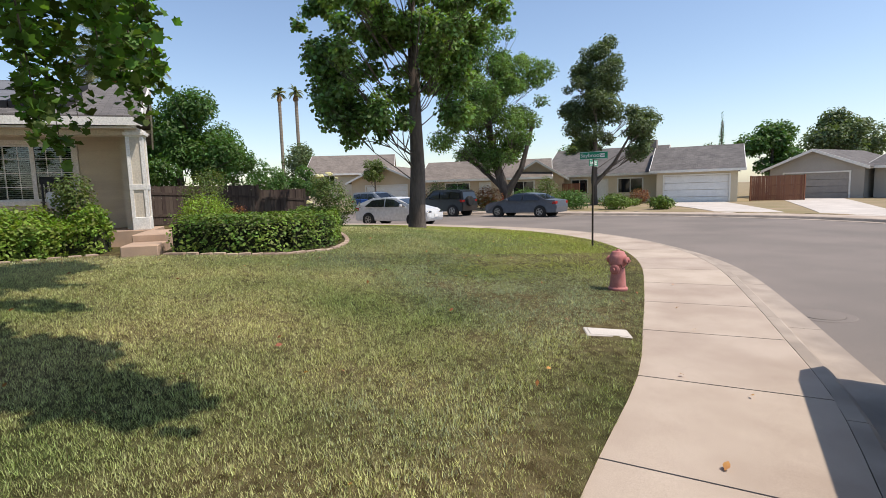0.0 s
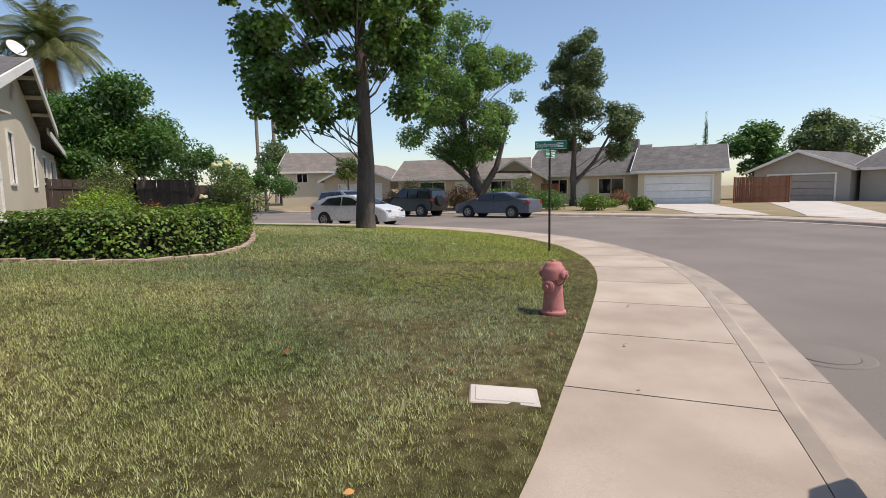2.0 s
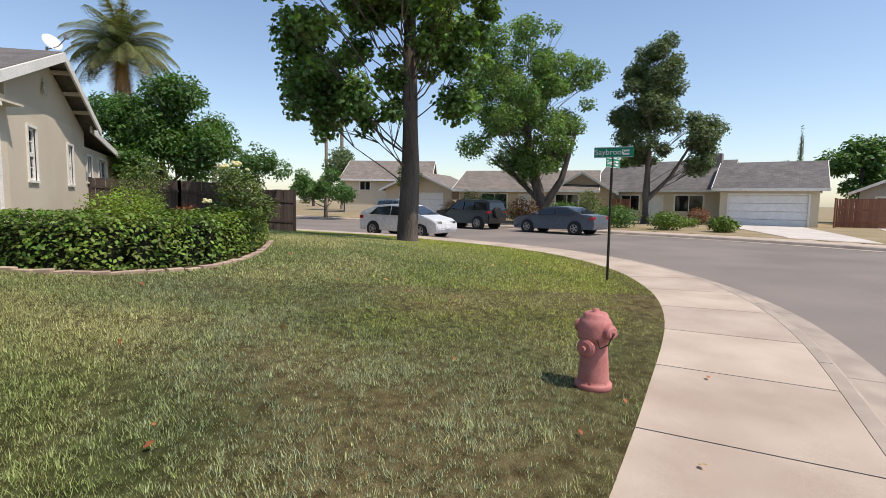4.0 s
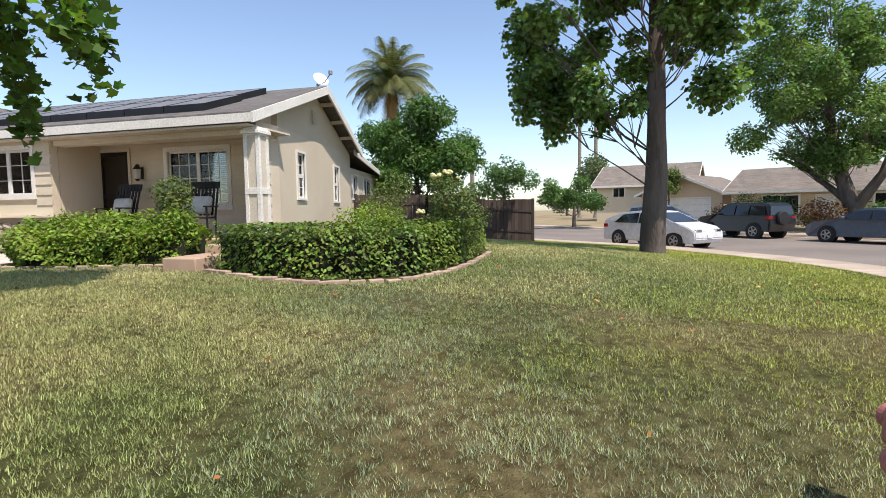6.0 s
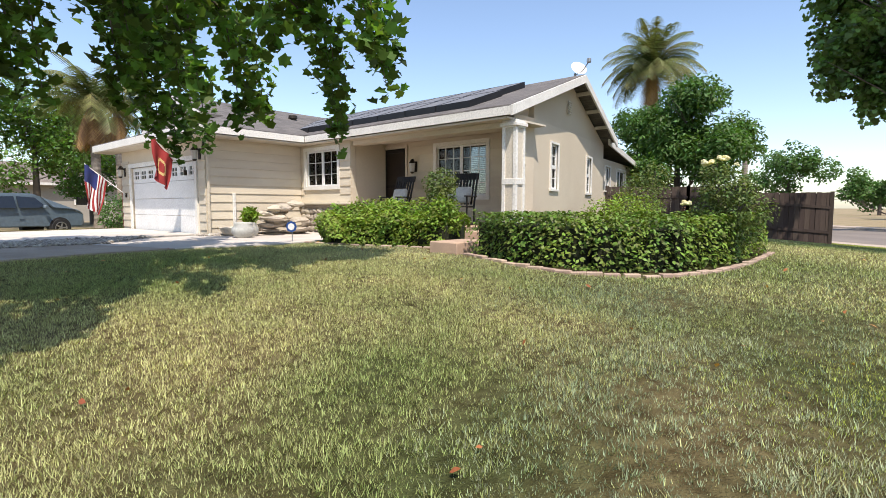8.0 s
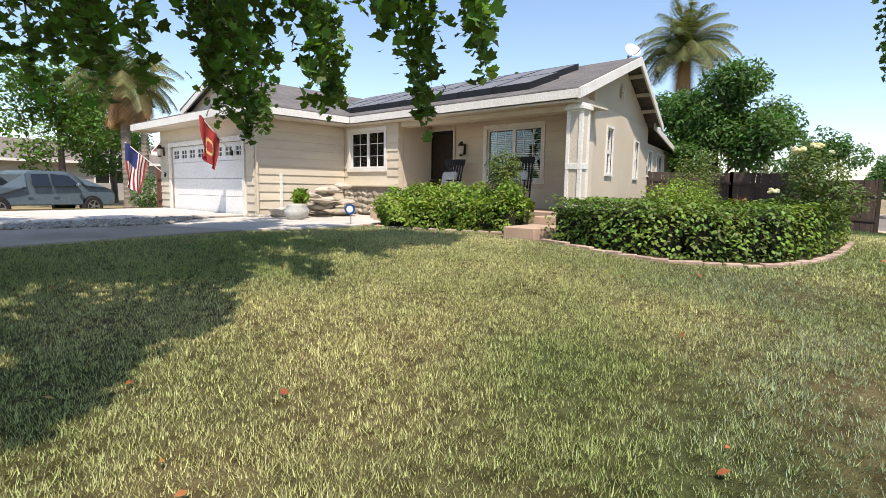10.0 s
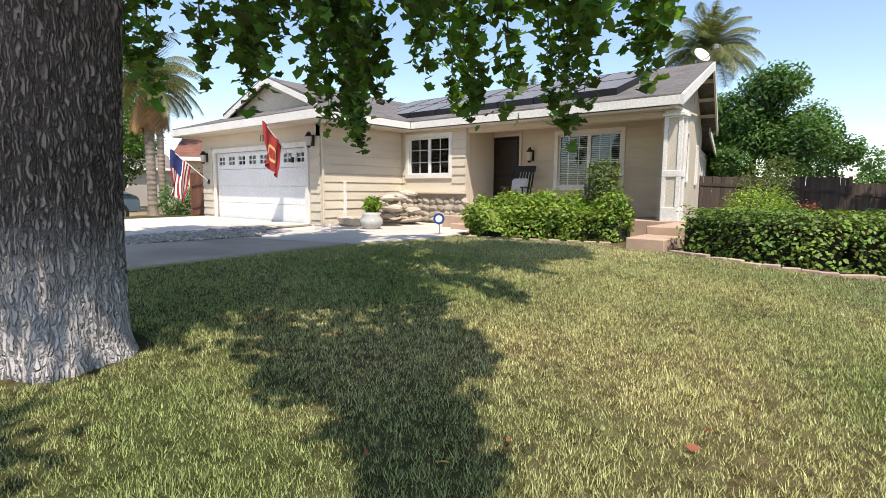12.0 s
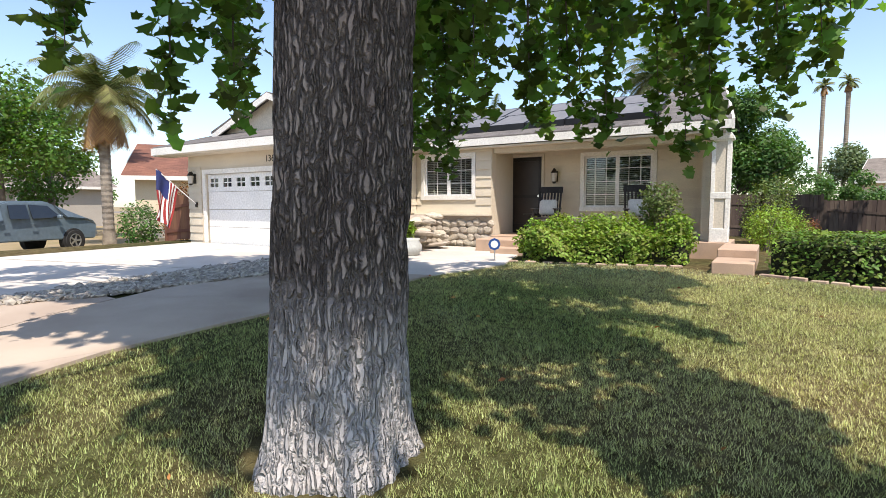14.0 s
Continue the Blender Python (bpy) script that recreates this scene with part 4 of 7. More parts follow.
# porch post: panelled square column
post = new("porch_post")
post.parent = house
tagged(post, "white panelled square porch column")
PX, PY, PW = -12.95, -2.12, 0.17
pb = bmesh.new()
box(pb, PX - PW - 0.004, PX + PW + 0.004, PY - PW - 0.004, PY + PW + 0.004, FLOOR, FLOOR + 0.28, bevel=0.01)
box(pb, PX - PW - 0.004, PX + PW + 0.004, PY - PW - 0.004, PY + PW + 0.004, 3.24, 3.398, bevel=0.01)
box(pb, PX - PW - 0.04, PX + PW + 0.04, PY - PW - 0.04, PY + PW + 0.04, 3.27, 3.34, bevel=0.008)
box(pb, PX - PW - 0.004, PX + PW + 0.004, PY - PW - 0.004, PY + PW + 0.004, 2.1, 2.22, bevel=0.004)
for sx in (-1, 1):
    for sy in (-1, 1):
        box(pb, PX + sx * PW - (0.07 if sx > 0 else 0), PX + sx * PW + (0.07 if sx < 0 else 0), PY + sy * PW - (0.07 if sy > 0 else 0), PY + sy * PW + (0.07 if sy < 0 else 0), FLOOR + 0.28, 3.24)
part("column_frame", pb, M_TRIM, post)
part("column_panel", bx(PX - PW + 0.02, PX + PW - 0.02, PY - PW + 0.02, PY + PW - 0.02, FLOOR + 0.1, 3.3), M_SOFFIT, post)
part("wall", wall_x(SIDE_Y, FACE_X + 0.003, -13.3, FLOOR, 3.62, []), M_STUCCO, house)
swp = tagged(new("porch_side"), "", "")
swp.parent = house
siding(swp, "x", SIDE_Y, FACE_X + 0.35, -13.3, FLOOR, 3.4)
siding(swp, "y", -13.3, SIDE_Y - 0.155, SIDE_Y + 0.0, FLOOR, 3.4)

# downspouts
part("downspout", bx(GAR_X - 0.75, GAR_X - 0.67, GAR_WALL_Y + 0.03, GAR_WALL_Y + 0.09, 0.85, 2.0, bevel=0.01), M_TRIM, house)
part("downspout", bx(GAR_X - 0.06, GAR_X, GAR_WALL_Y + 0.03, GAR_WALL_Y + 0.09, 0.85, 3.4, bevel=0.01), M_SIDING, house)

# solar panels on racks, each a thing
U = Vector((RIDGE_X - EAVE_X, 0, RIDGE_Z - EAVE_Z - 0.09)).normalized()
N = Vector((-U.z, 0, U.x)) if -U.z * 0 + U.x > 0 else Vector((U.z, 0, -U.x))
def slope_pt(s, y, h):
    return Vector((EAVE_X, y, EAVE_Z + 0.09)) + U * s + N * h
SL = (Vector((RIDGE_X, 0, RIDGE_Z)) - Vector((EAVE_X, 0, EAVE_Z + 0.09))).length
for k in range(8):
    ya = -3.35 - 1.03 * k
    for r in range(2):
        s0 = 0.62 + r * 1.36
        sp = thing("solar_panel", Matrix.Translation(slope_pt(s0, ya, 0.1) + Vector((0, 0, HOUSE_Z))), "dark grey rooftop solar panel in a black frame", "solar panel", "solar panels on the roof")
        o = slope_pt(s0, ya, 0.1)
        bm = bmesh.new()
        slab_pts = [slope_pt(s0 + a, ya - b, 0.14) - o for a, b in ((0.02, 0.02), (1.32, 0.02), (1.32, 0.98), (0.02, 0.98))]
        slab(bm, [tuple(q) for q in slab_pts], 0.02)
        part("cell_face", bm, M_PANEL, sp)
        fr = bmesh.new()
        for (a0, b0), (a1, b1) in (((0, 0), (1.34, 0.02)), ((0, 0.98), (1.34, 1.0)), ((0, 0.02), (0.02, 0.98)), ((1.32, 0.02), (1.34, 0.98))):
            slab(fr, [tuple(slope_pt(s0 + a, ya - b, 0.145) - o) for a, b in ((a0, b0), (a1, b0), (a1, b1), (a0, b1))], 0.16)
        part("panel_frame", fr, M_PFRAME, sp)
for y in (-11.6, -12.2):
    vp = thing("roof_vent", pose(-13.9, y, 4.05 + HOUSE_Z), "dark metal roof vent pipe", "vent")
    part("pipe", tube(bmesh.new(), (0, 0, 0), (0, 0, 0.55), 0.11, seg=14), M_IRON, vp)
    part("cap", tube(bmesh.new(), (0, 0, 0.52), (0, 0, 0.62), 0.15, 0.14, seg=14), M_IRON, vp)

# steps
for nm, q, zt in (("porch_step", (-11.2, -10.28, -2.0, -1.4), 0.79), ("porch_step", (-12.75, -11.21, -2.0, -1.4), 0.93), ("entry_step", (-11.7, -11.3, -6.5, -5.2), 0.76), ("entry_step", (-12.69, -11.71, -7.1, -5.2), 0.91)):
    solo(nm, bx(q[0], q[1], q[2], q[3], 0.45, zt, bevel=0.015), M_STEP, "tan concrete step up to the porch", "step", "porch steps", "structure")


# ---- plants near the house ----
def hedge(name, outline_pts, height, count, material, label, size=0.055, wave=0.06, cat="hedge"):
    """A clipped hedge along a line of (x, y, half width): twigs and a near-black shade block inside, leaves in a dense
    skin.
    """
    pts = np.array(outline_pts, float)
    base = gz(pts[len(pts) // 2, 0], pts[len(pts) // 2, 1])
    h = thing(name, pose(pts[0, 0], pts[0, 1], gz(pts[0, 0], pts[0, 1])), label, cat)
    seg = np.hypot(*np.diff(pts[:, :2], axis=0).T)
    s = np.r_[0, np.cumsum(seg)]
    q = rng.random(count) * s[-1]
    c = np.stack([np.interp(q, s, pts[:, k]) for k in (0, 1)], -1)
    hw = np.interp(q, s, pts[:, 2])
    t = np.stack([np.interp(q + 0.2, s, pts[:, k]) - np.interp(q - 0.2, s, pts[:, k]) for k in (0, 1)], -1)
    t /= np.linalg.norm(t, axis=1, keepdims=True) + 1e-9
    n = np.stack([t[:, 1], -t[:, 0]], 1)
    ends = (q < 0.25) | (q > s[-1] - 0.25)
    per = rng.random(count) * (2 * height + 2 * hw)
    u = np.where(per < height, hw, np.where(per < height + 2 * hw, hw - (per - height), -hw))
    z = np.where(per < height, per, np.where(per < height + 2 * hw, height, height - (per - height - 2 * hw)))
    out = np.zeros((count, 3))
    side = np.where(per < height, 1.0, np.where(per < height + 2 * hw, 0, -1.0))
    out[:, :2] = n * side[:, None]
    out[:, 2] = np.where(side == 0, 1.2, 0.35)
    corner = np.clip((z / height - 0.8) * 5, 0, 1)
    u *= 1 - 0.18 * corner * np.abs(side)
    depth = rng.random(count) ** 1.6 * 0.3
    z = z * (1 - 0.06 * rng.random(count)) - np.where(side == 0, depth, 0)
    u = u - side * depth
    u = np.where(ends & (rng.random(count) < 0.6), u * rng.random(count), u)
    p = np.c_[c + n * u[:, None], np.zeros(count)]
    lump = np.array([noise.noise(Vector((a * 1.6, b * 1.6, zz * 1.6))) for a, b, zz in zip(p[:, 0], p[:, 1], z)])
    p[:, :2] += n * (side * lump * wave * 2)[:, None]
    p[:, 2] = ground_z(p[:, :2]) + np.maximum(z + lump * wave * 1.5, 0.03)
    o = np.array(h.matrix_world.translation)
    leaf_part("foliage", leaves("foliage", p - o, size, material, OVAL, 0.3, out), h)
    core = bmesh.new()
    for i in range(len(pts) - 1):
        k = max(1, int(seg[i] / 0.4))
        for j in range(k):
            x, y, w = pts[i] + (pts[i + 1] - pts[i]) * (j + 0.5) / k
            zz = gz(x, y)
            for _ in range(5):
                a, b = random.uniform(-w, w) * 0.7, random.uniform(-w, w) * 0.7
                tube(core, (x + a * 0.5 - o[0], y + b * 0.5 - o[1], zz - 0.05 - o[2]), (x + a - o[0], y + b - o[1], zz + height * random.uniform(0.6, 0.9) - o[2]), 0.014, 0.005, 5)
    part("stems", core, M_BARKFAR, h)
    # solid near-black block that stands in for the shade deep among the leaves
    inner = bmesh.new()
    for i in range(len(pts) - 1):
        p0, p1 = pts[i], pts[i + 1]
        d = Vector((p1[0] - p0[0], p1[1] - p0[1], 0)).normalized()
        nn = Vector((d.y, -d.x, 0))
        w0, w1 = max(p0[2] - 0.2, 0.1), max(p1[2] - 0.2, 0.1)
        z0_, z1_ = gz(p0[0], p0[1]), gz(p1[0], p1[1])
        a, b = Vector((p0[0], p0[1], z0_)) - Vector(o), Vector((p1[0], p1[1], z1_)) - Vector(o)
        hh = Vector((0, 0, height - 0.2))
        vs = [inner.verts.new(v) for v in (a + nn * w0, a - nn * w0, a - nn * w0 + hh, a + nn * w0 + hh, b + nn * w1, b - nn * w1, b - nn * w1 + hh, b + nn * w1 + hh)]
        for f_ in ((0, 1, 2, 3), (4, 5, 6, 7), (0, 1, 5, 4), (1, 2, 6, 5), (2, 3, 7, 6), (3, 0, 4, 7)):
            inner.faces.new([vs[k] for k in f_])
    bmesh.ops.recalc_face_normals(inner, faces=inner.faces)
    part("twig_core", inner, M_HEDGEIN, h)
    return h


# almost black: the shade inside the hedge is put into this colour
M_HEDGEIN = mat("painted hedge shade", (0.02, 0.026, 0.012), (0.03, 0.03, 0.016), 1.0, 6, 40, 0.6, 0.03)
HEDGE_R = [(-10.85, -1.1, 0.48), (-10.5, -0.1, 0.5), (-10.6, 0.75, 0.5), (-11.2, 1.4, 0.5), (-12.4, 1.65, 0.52), (-13.5, 1.75, 0.5), (-14.2, 1.75, 0.4)]
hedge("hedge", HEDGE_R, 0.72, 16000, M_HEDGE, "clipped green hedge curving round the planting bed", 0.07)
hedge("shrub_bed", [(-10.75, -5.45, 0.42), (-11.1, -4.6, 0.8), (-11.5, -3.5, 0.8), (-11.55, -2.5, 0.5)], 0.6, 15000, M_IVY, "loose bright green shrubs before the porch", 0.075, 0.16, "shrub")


def bush(name, x, y, blobs, count, material, label, size=0.06, stems=8, shape=OVAL, cat="bush", z=None):
    b = thing(name, pose(x, y, gz(x, y) if z is None else z), label, cat)
    p, d = blobs_points(blobs, count)
    p[:, 2] = np.maximum(p[:, 2], 0.03)
    leaf_part("foliage", leaves("foliage", p, size, material, shape, 0.4, d * 0.5), b)
    bm = bmesh.new()
    for k in range(stems):
        q = random.choice(blobs)
        limb(bm, [(random.uniform(-0.06, 0.06), random.uniform(-0.06, 0.06), -0.03), (q[0] * 0.4, q[1] * 0.4, q[2] * 0.5), (q[0] + random.uniform(-0.4, 0.4) * q[3], q[1] + random.uniform(-0.4, 0.4) * q[4], q[2] + q[5] * 0.5)], 0.018, 0.006, 5)
    part("stems", bm, M_BARKFAR, b)
    return b


MOUNDS = np.random.default_rng(77)
for bx_, by_, br_ in ((-10.7, -5.2, 0.4), (-10.75, -4.55, 0.5), (-11.3, -4.85, 0.6), (-11.0, -4.0, 0.55), (-11.6, -4.2, 0.6), (-11.2, -3.3, 0.5), (-11.75, -3.5, 0.55), (-11.35, -2.75, 0.42)):
    lump_ = [(MOUNDS.uniform(-0.5, 0.5) * br_, MOUNDS.uniform(-0.5, 0.5) * br_, MOUNDS.uniform(0.25, 0.66) + 0.08 * (bx_ < -11.25), br_ * 0.55, br_ * 0.55, 0.26) for _ in range(6)]
    bush("shrub", bx_, by_, lump_, 1500, M_IVY, "loose yellow-green leafy shrub before the porch", 0.085, 9)
bush("rose_bush", -11.75, -3.05, [(0, 0, 1.25, 0.38, 0.38, 0.3), (0.1, 0.15, 0.95, 0.3, 0.3, 0.3), (-0.1, -0.2, 1.0, 0.25, 0.25, 0.25)], 1500, M_ROSE, "leafy rose bush above the shrubs", 0.07)
rb = bush("rose_bush", -12.6, 1.95, [(0, 0, 2.2, 0.9, 0.9, 0.7), (0.3, 0.6, 1.5, 0.7, 0.8, 0.6), (-0.2, -0.4, 2.7, 0.5, 0.5, 0.5), (0.2, 0.2, 0.9, 0.7, 0.7, 0.5), (0, -0.5, 1.5, 0.6, 0.6, 0.6)], 4200, M_ROSE, "tall rose bush with cream flowers above the hedge", 0.11, 14)
rb.matrix_world = rb.matrix_world @ Matrix.Scale(0.5, 4)
fl = bmesh.new()
for q in ((0.5, -0.45, 2.95, 0.17), (0.55, 0.0, 3.05, 0.15), (0.6, -0.95, 1.75, 0.15), (0.5, 0.35, 2.85, 0.09)):
    for k in range(9):
        r = bmesh.ops.create_icosphere(fl, subdivisions=1, radius=q[3] * 0.55)
        bmesh.ops.transform(fl, matrix=Matrix.Translation((q[0] + random.uniform(-1, 1) * q[3] * 0.5, q[1] + random.uniform(-1, 1) * q[3] * 0.8, q[2] + random.uniform(-1, 1) * q[3] * 0.4)) @ Matrix.Diagonal((0.8, 1, 0.6, 1)), verts=r["verts"])
part("blossom", fl, M_FLOWER, rb, "clusters of cream roses")
bush("shrub", -15.6, -1.3, [(0, 0, 0.5, 0.7, 0.6, 0.5), (-0.9, 0.1, 0.6, 0.7, 0.6, 0.6)], 2600, M_IVY, "bright green shrub against the side wall", 0.07)
bush("shrub", -18.0, -1.4, [(0, 0, 0.9, 0.8, 0.7, 0.9), (-0.3, 0.3, 1.5, 0.5, 0.5, 0.5), (0.5, 0, 0.5, 0.6, 0.6, 0.5)], 3200, M_ROSE, "tangled shrub with rust-tinted leaves by the wall", 0.075)
bush("fern", -17.0, -0.9, [(0, 0, 0.6, 0.45, 0.5, 0.55), (0.4, 0.2, 0.4, 0.5, 0.5, 0.35)], 1500, M_IVY, "feathery light green bush", 0.1, shape=SPEAR)
bush("red_shrub", -18.7, -0.4, [(0, 0, 0.35, 0.5, 0.4, 0.4)], 900, M_REDLEAF, "low rust-red shrub by the fence", 0.06)

# brick edging of the bed, each brick a piece
edging = tagged(new("bed_edging"), "low brick edging round the hedge bed", "edging", kind="structure")
EDGE = smooth_line([(-10.4, -1.3), (-9.97, -0.25), (-9.9, 0.6), (-10.1, 1.15), (-10.55, 1.72), (-11.5, 2.15), (-12.6, 2.3), (-14.2, 2.3)], 0.22)
brick_me = mesh_of("brick", bx(-0.1, 0.1, -0.05, 0.05, -0.06, 0.06, bevel=0.008), M_BRICK)
for a, b in zip(EDGE[:-1], EDGE[1:]):
    c = (a + b) / 2
    o = new("brick", brick_me)
    o.parent = edging
    o.matrix_local = pose(c[0], c[1], gz(*c) + random.uniform(-0.035, -0.012), 0, random.uniform(-3, 3), math.degrees(math.atan2(*(b - a)[::-1])) + random.uniform(-3, 3))
EDGE2 = smooth_line([(-10.2, -5.6), (-10.3, -4.9), (-10.5, -4.0), (-10.8, -3.0), (-10.95, -2.5)], 0.3)
for a, b in zip(EDGE2[:-1], EDGE2[1:]):
    c = (a + b) / 2
    o = new("brick", brick_me)
    o.parent = edging
    o.matrix_local = pose(c[0], c[1], gz(*c) - 0.03, 0, 0, math.degrees(math.atan2(*(b - a)[::-1])) + random.uniform(-6, 6))

# ---- fences ----
def fence(name, line, top, material, label, w=0.14):
    f = thing(name, pose(line[0][0], line[0][1], gz(*line[0])), label, "fence")
    o = f.matrix_world.translation
    for a, b in zip(line[:-1], line[1:]):
        L = math.dist(a, b)
        k = max(1, round(L / (w + 0.006)))
        ang = math.degrees(math.atan2(b[1] - a[1], b[0] - a[0]))
        for i in range(k):
            x, y = lerp2(a, b, (i + 0.5) / k)
            z = gz(x, y)
            bm = bx(-w / 2, w / 2, -0.01, 0.01, 0.03, top - z + random.uniform(-0.012, 0.012))
            ob = part("board", bm, material, f)
            ob.matrix_local = pose(x - o.x, y - o.y, z - o.z, 0, random.uniform(-0.4, 0.4), ang)
        for zz in (0.35, 1.15):
            board("rail", Vector((*a, gz(*a) + zz + 0.09)) - o + Vector((0, 0, 0)), Vector((*b, gz(*b) + zz + 0.09)) - o, 0.09, 0.08, material, f)
        for q in (a, b):
            part("post", bx(q[0] - o.x - 0.05, q[0] - o.x + 0.05, q[1] - o.y - 0.05, q[1] - o.y + 0.05, gz(*q) - o.z - 0.1, top + 0.03 - o.z), material, f)
    return f


fence("fence", [(-21.0, -3.7), (-22.8, -1.6), (-23.8, 0.2)], 2.05, M_FENCE, "dark weathered wooden board fence")
fence("fence", [(-23.85, 0.3), (-24.65, 2.2)], 1.84, M_FENCE, "dark weathered wooden fence end by the lawn")
fence("fence", [(-24.7, 2.2), (-31.5, -4.0)], 1.84, M_FENCE, "dark weathered wooden fence along the side street")
fence("fence", [(-10.6, -15.85), (-10.9, -18.6)], 2.05, M_REDFENCE, "red-brown wooden gate fence beside the garage")


# ---- trees ----
def tree(name, x, y, label, trunk_pts, r0, r1, limbs, blobs, count, leaf, size, bark=M_BARKFAR, shape=OVAL, droop=0.0, shell=0.45, seg=10):
    t = thing(name, pose(x, y, gz(x, y)), label, "tree")
    bm = bmesh.new()
    limb(bm, trunk_pts, r0, r1, seg)
    part("trunk", bm, bark, t, smooth=True)
    lb = bmesh.new()
    for pts, a, b in limbs:
        limb(lb, pts, a, b, 6)
    top = Vector(trunk_pts[-1])
    path_pts = [Vector(p) for p in trunk_pts]
    for q in blobs[::3]:
        c = Vector(q[:3])
        want = max(c.z - 1.2 - 0.5 * math.hypot(c.x, c.y), path_pts[1].z)
        s = min((u.lerp(w, k / 4) for u, w in zip(path_pts[1:], path_pts[2:]) for k in range(5)), key=lambda p: abs(p.z - want)) if len(path_pts) > 2 else path_pts[-1]
        mid = s.lerp(c, 0.5) + Vector((random.uniform(-0.3, 0.3), random.uniform(-0.3, 0.3), -0.15))
        limb(lb, [s, s.lerp(mid, 0.5) + Vector((random.uniform(-0.15, 0.15), random.uniform(-0.15, 0.15), 0)), mid, c], 0.03, 0.008, 6)
        for _ in range(3):
            e = c + Vector((random.gauss(0, 0.7) * q[3], random.gauss(0, 0.7) * q[4], random.gauss(0, 0.5) * q[5]))
            limb(lb, [mid, mid.lerp(e, 0.5) + Vector((0, 0, 0.12)), e], 0.022, 0.006, 5)
    part("limb", lb, bark, t)
    p, d = blobs_points(blobs, count, shell)
    leaf_part("crown", leaves("crown", p, size, leaf, shape, 0.4, d * 0.4, droop), t)
    return t


def cloud(n, cx, cy, cz, R, H, r, seed=0):
    """n leafy clumps spread through an uneven crown."""
    g = np.random.default_rng(seed)
    out = []
    for k in range(n):
        d = unit(g.normal(size=3))
        q = g.random() ** 0.45
        s = r * g.uniform(0.6, 1.25)
        out.append((cx + d[0] * R * q, cy + d[1] * R * q, cz + d[2] * H * q, s, s, s * 0.8))
    return out


# large street tree by the corner of the lawn
b2 = [q for q in cloud(120, 0.4, -0.8, 9.0, 4.6, 4.6, 0.66, 3)] + [(0.6, -2.6, 5.0, 0.8, 0.8, 1.1), (1.2, -3.0, 4.2, 0.6, 0.6, 0.9), (0.5, -1.6, 4.4, 0.5, 0.5, 0.8), (2.0, -2.0, 4.9, 0.7, 0.7, 0.9), (1.0, 1.6, 5.0, 0.9, 0.9, 0.8), (0.4, -3.6, 5.8, 1.0, 1.0, 1.2), (1.4, -3.8, 5.0, 0.7, 0.7, 1.0), (0.4, -3.9, 7.2, 1.0, 1.0, 1.0)]
street_tree = tree("tree", -19.05, 5.95, "tall leafy street tree with a single dark trunk on the lawn", [(0, 0, -0.1), (0.02, 0.0, 0.5), (0.1, 0.08, 2.5), (0.1, 0.05, 5), (0.2, 0, 8), (0.2, 0, 11)], 0.46, 0.16, [], b2, 52000, M_LEAF2, 0.17, M_BARKFAR, LOBED, 0.6, 0.1)
street_tree.matrix_world = street_tree.matrix_world @ Matrix.Scale(0.84, 4)
b3 = cloud(120, -0.6, -1.2, 8.4, 5.2, 5.6, 0.95, 5)
tree("tree", -36.5, 18.0, "broad leafy tree with forked trunk behind parked cars", [(0, 0, -0.1), (0, 0, 1.2), (-0.5, -0.4, 3.0), (-0.9, -0.8, 5.5), (-1.0, -1.0, 8)], 0.5, 0.18, [([(0, 0, 1.0), (0.9, 0.9, 3.0), (1.6, 1.6, 6.5)], 0.32, 0.1), ([(0, 0, 1.3), (-1.6, -1.6, 3.4), (-2.8, -2.6, 4.2)], 0.2, 0.08)], b3, 60000, M_LEAF2, 0.2, M_BARKFAR, OVAL, 0.4)
b4 = cloud(60, 0, 0, 8.4, 2.2, 4.8, 0.85, 8) + cloud(24, 1.9, 2.6, 5.8, 1.6, 2.0, 0.72, 9)
tree("tree", -36.0, 25.6, "tall narrow leafy tree in a front yard", [(0, 0, -0.1), (0, 0, 2), (0.1, 0, 5), (0, 0, 10)], 0.34, 0.1, [([(0, 0, 1.6), (0.9, 1.3, 3.4), (1.8, 2.4, 6)], 0.2, 0.06)], b4, 38000, M_LEAF3, 0.2)
b5 = cloud(30, 0, 0, 3.6, 2.6, 2.1, 1.0, 11)
tree("tree", -26.4, -3.1, "dense dark green fruit tree behind the fence", [(0, 0, -0.1), (0, 0, 1.2), (0.1, 0, 3)], 0.2, 0.1, [], b5, 30000, M_LEAF4, 0.2, M_BARKFAR, SPEAR * (1.8, 1), 0.8)
tree("tree", -44.0, -1.8, "round leafy tree beyond the fence", [(0, 0, -0.1), (0, 0, 2), (0, 0, 3.5)], 0.2, 0.1, [], cloud(14, 0, 0, 4.0, 2.0, 1.9, 0.9, 13), 4500, M_LEAF4, 0.22)
tree("tree", -47.0, 3.4, "low spreading tree across the side street", [(0, 0, -0.1), (0, 0, 1.2), (0, 0, 2.2)], 0.2, 0.1, [], cloud(16, 0, 0, 3.0, 2.7, 1.4, 0.85, 17), 5500, M_LEAF4, 0.22)
tree("tree", -54.5, 11.5, "small dark tree before a tan house", [(0, 0, -0.1), (0, 0, 1.5), (0, 0, 3)], 0.14, 0.06, [], cloud(9, 0, 0, 4.0, 0.9, 1.7, 0.7, 19), 2500, M_ROSE, 0.22)
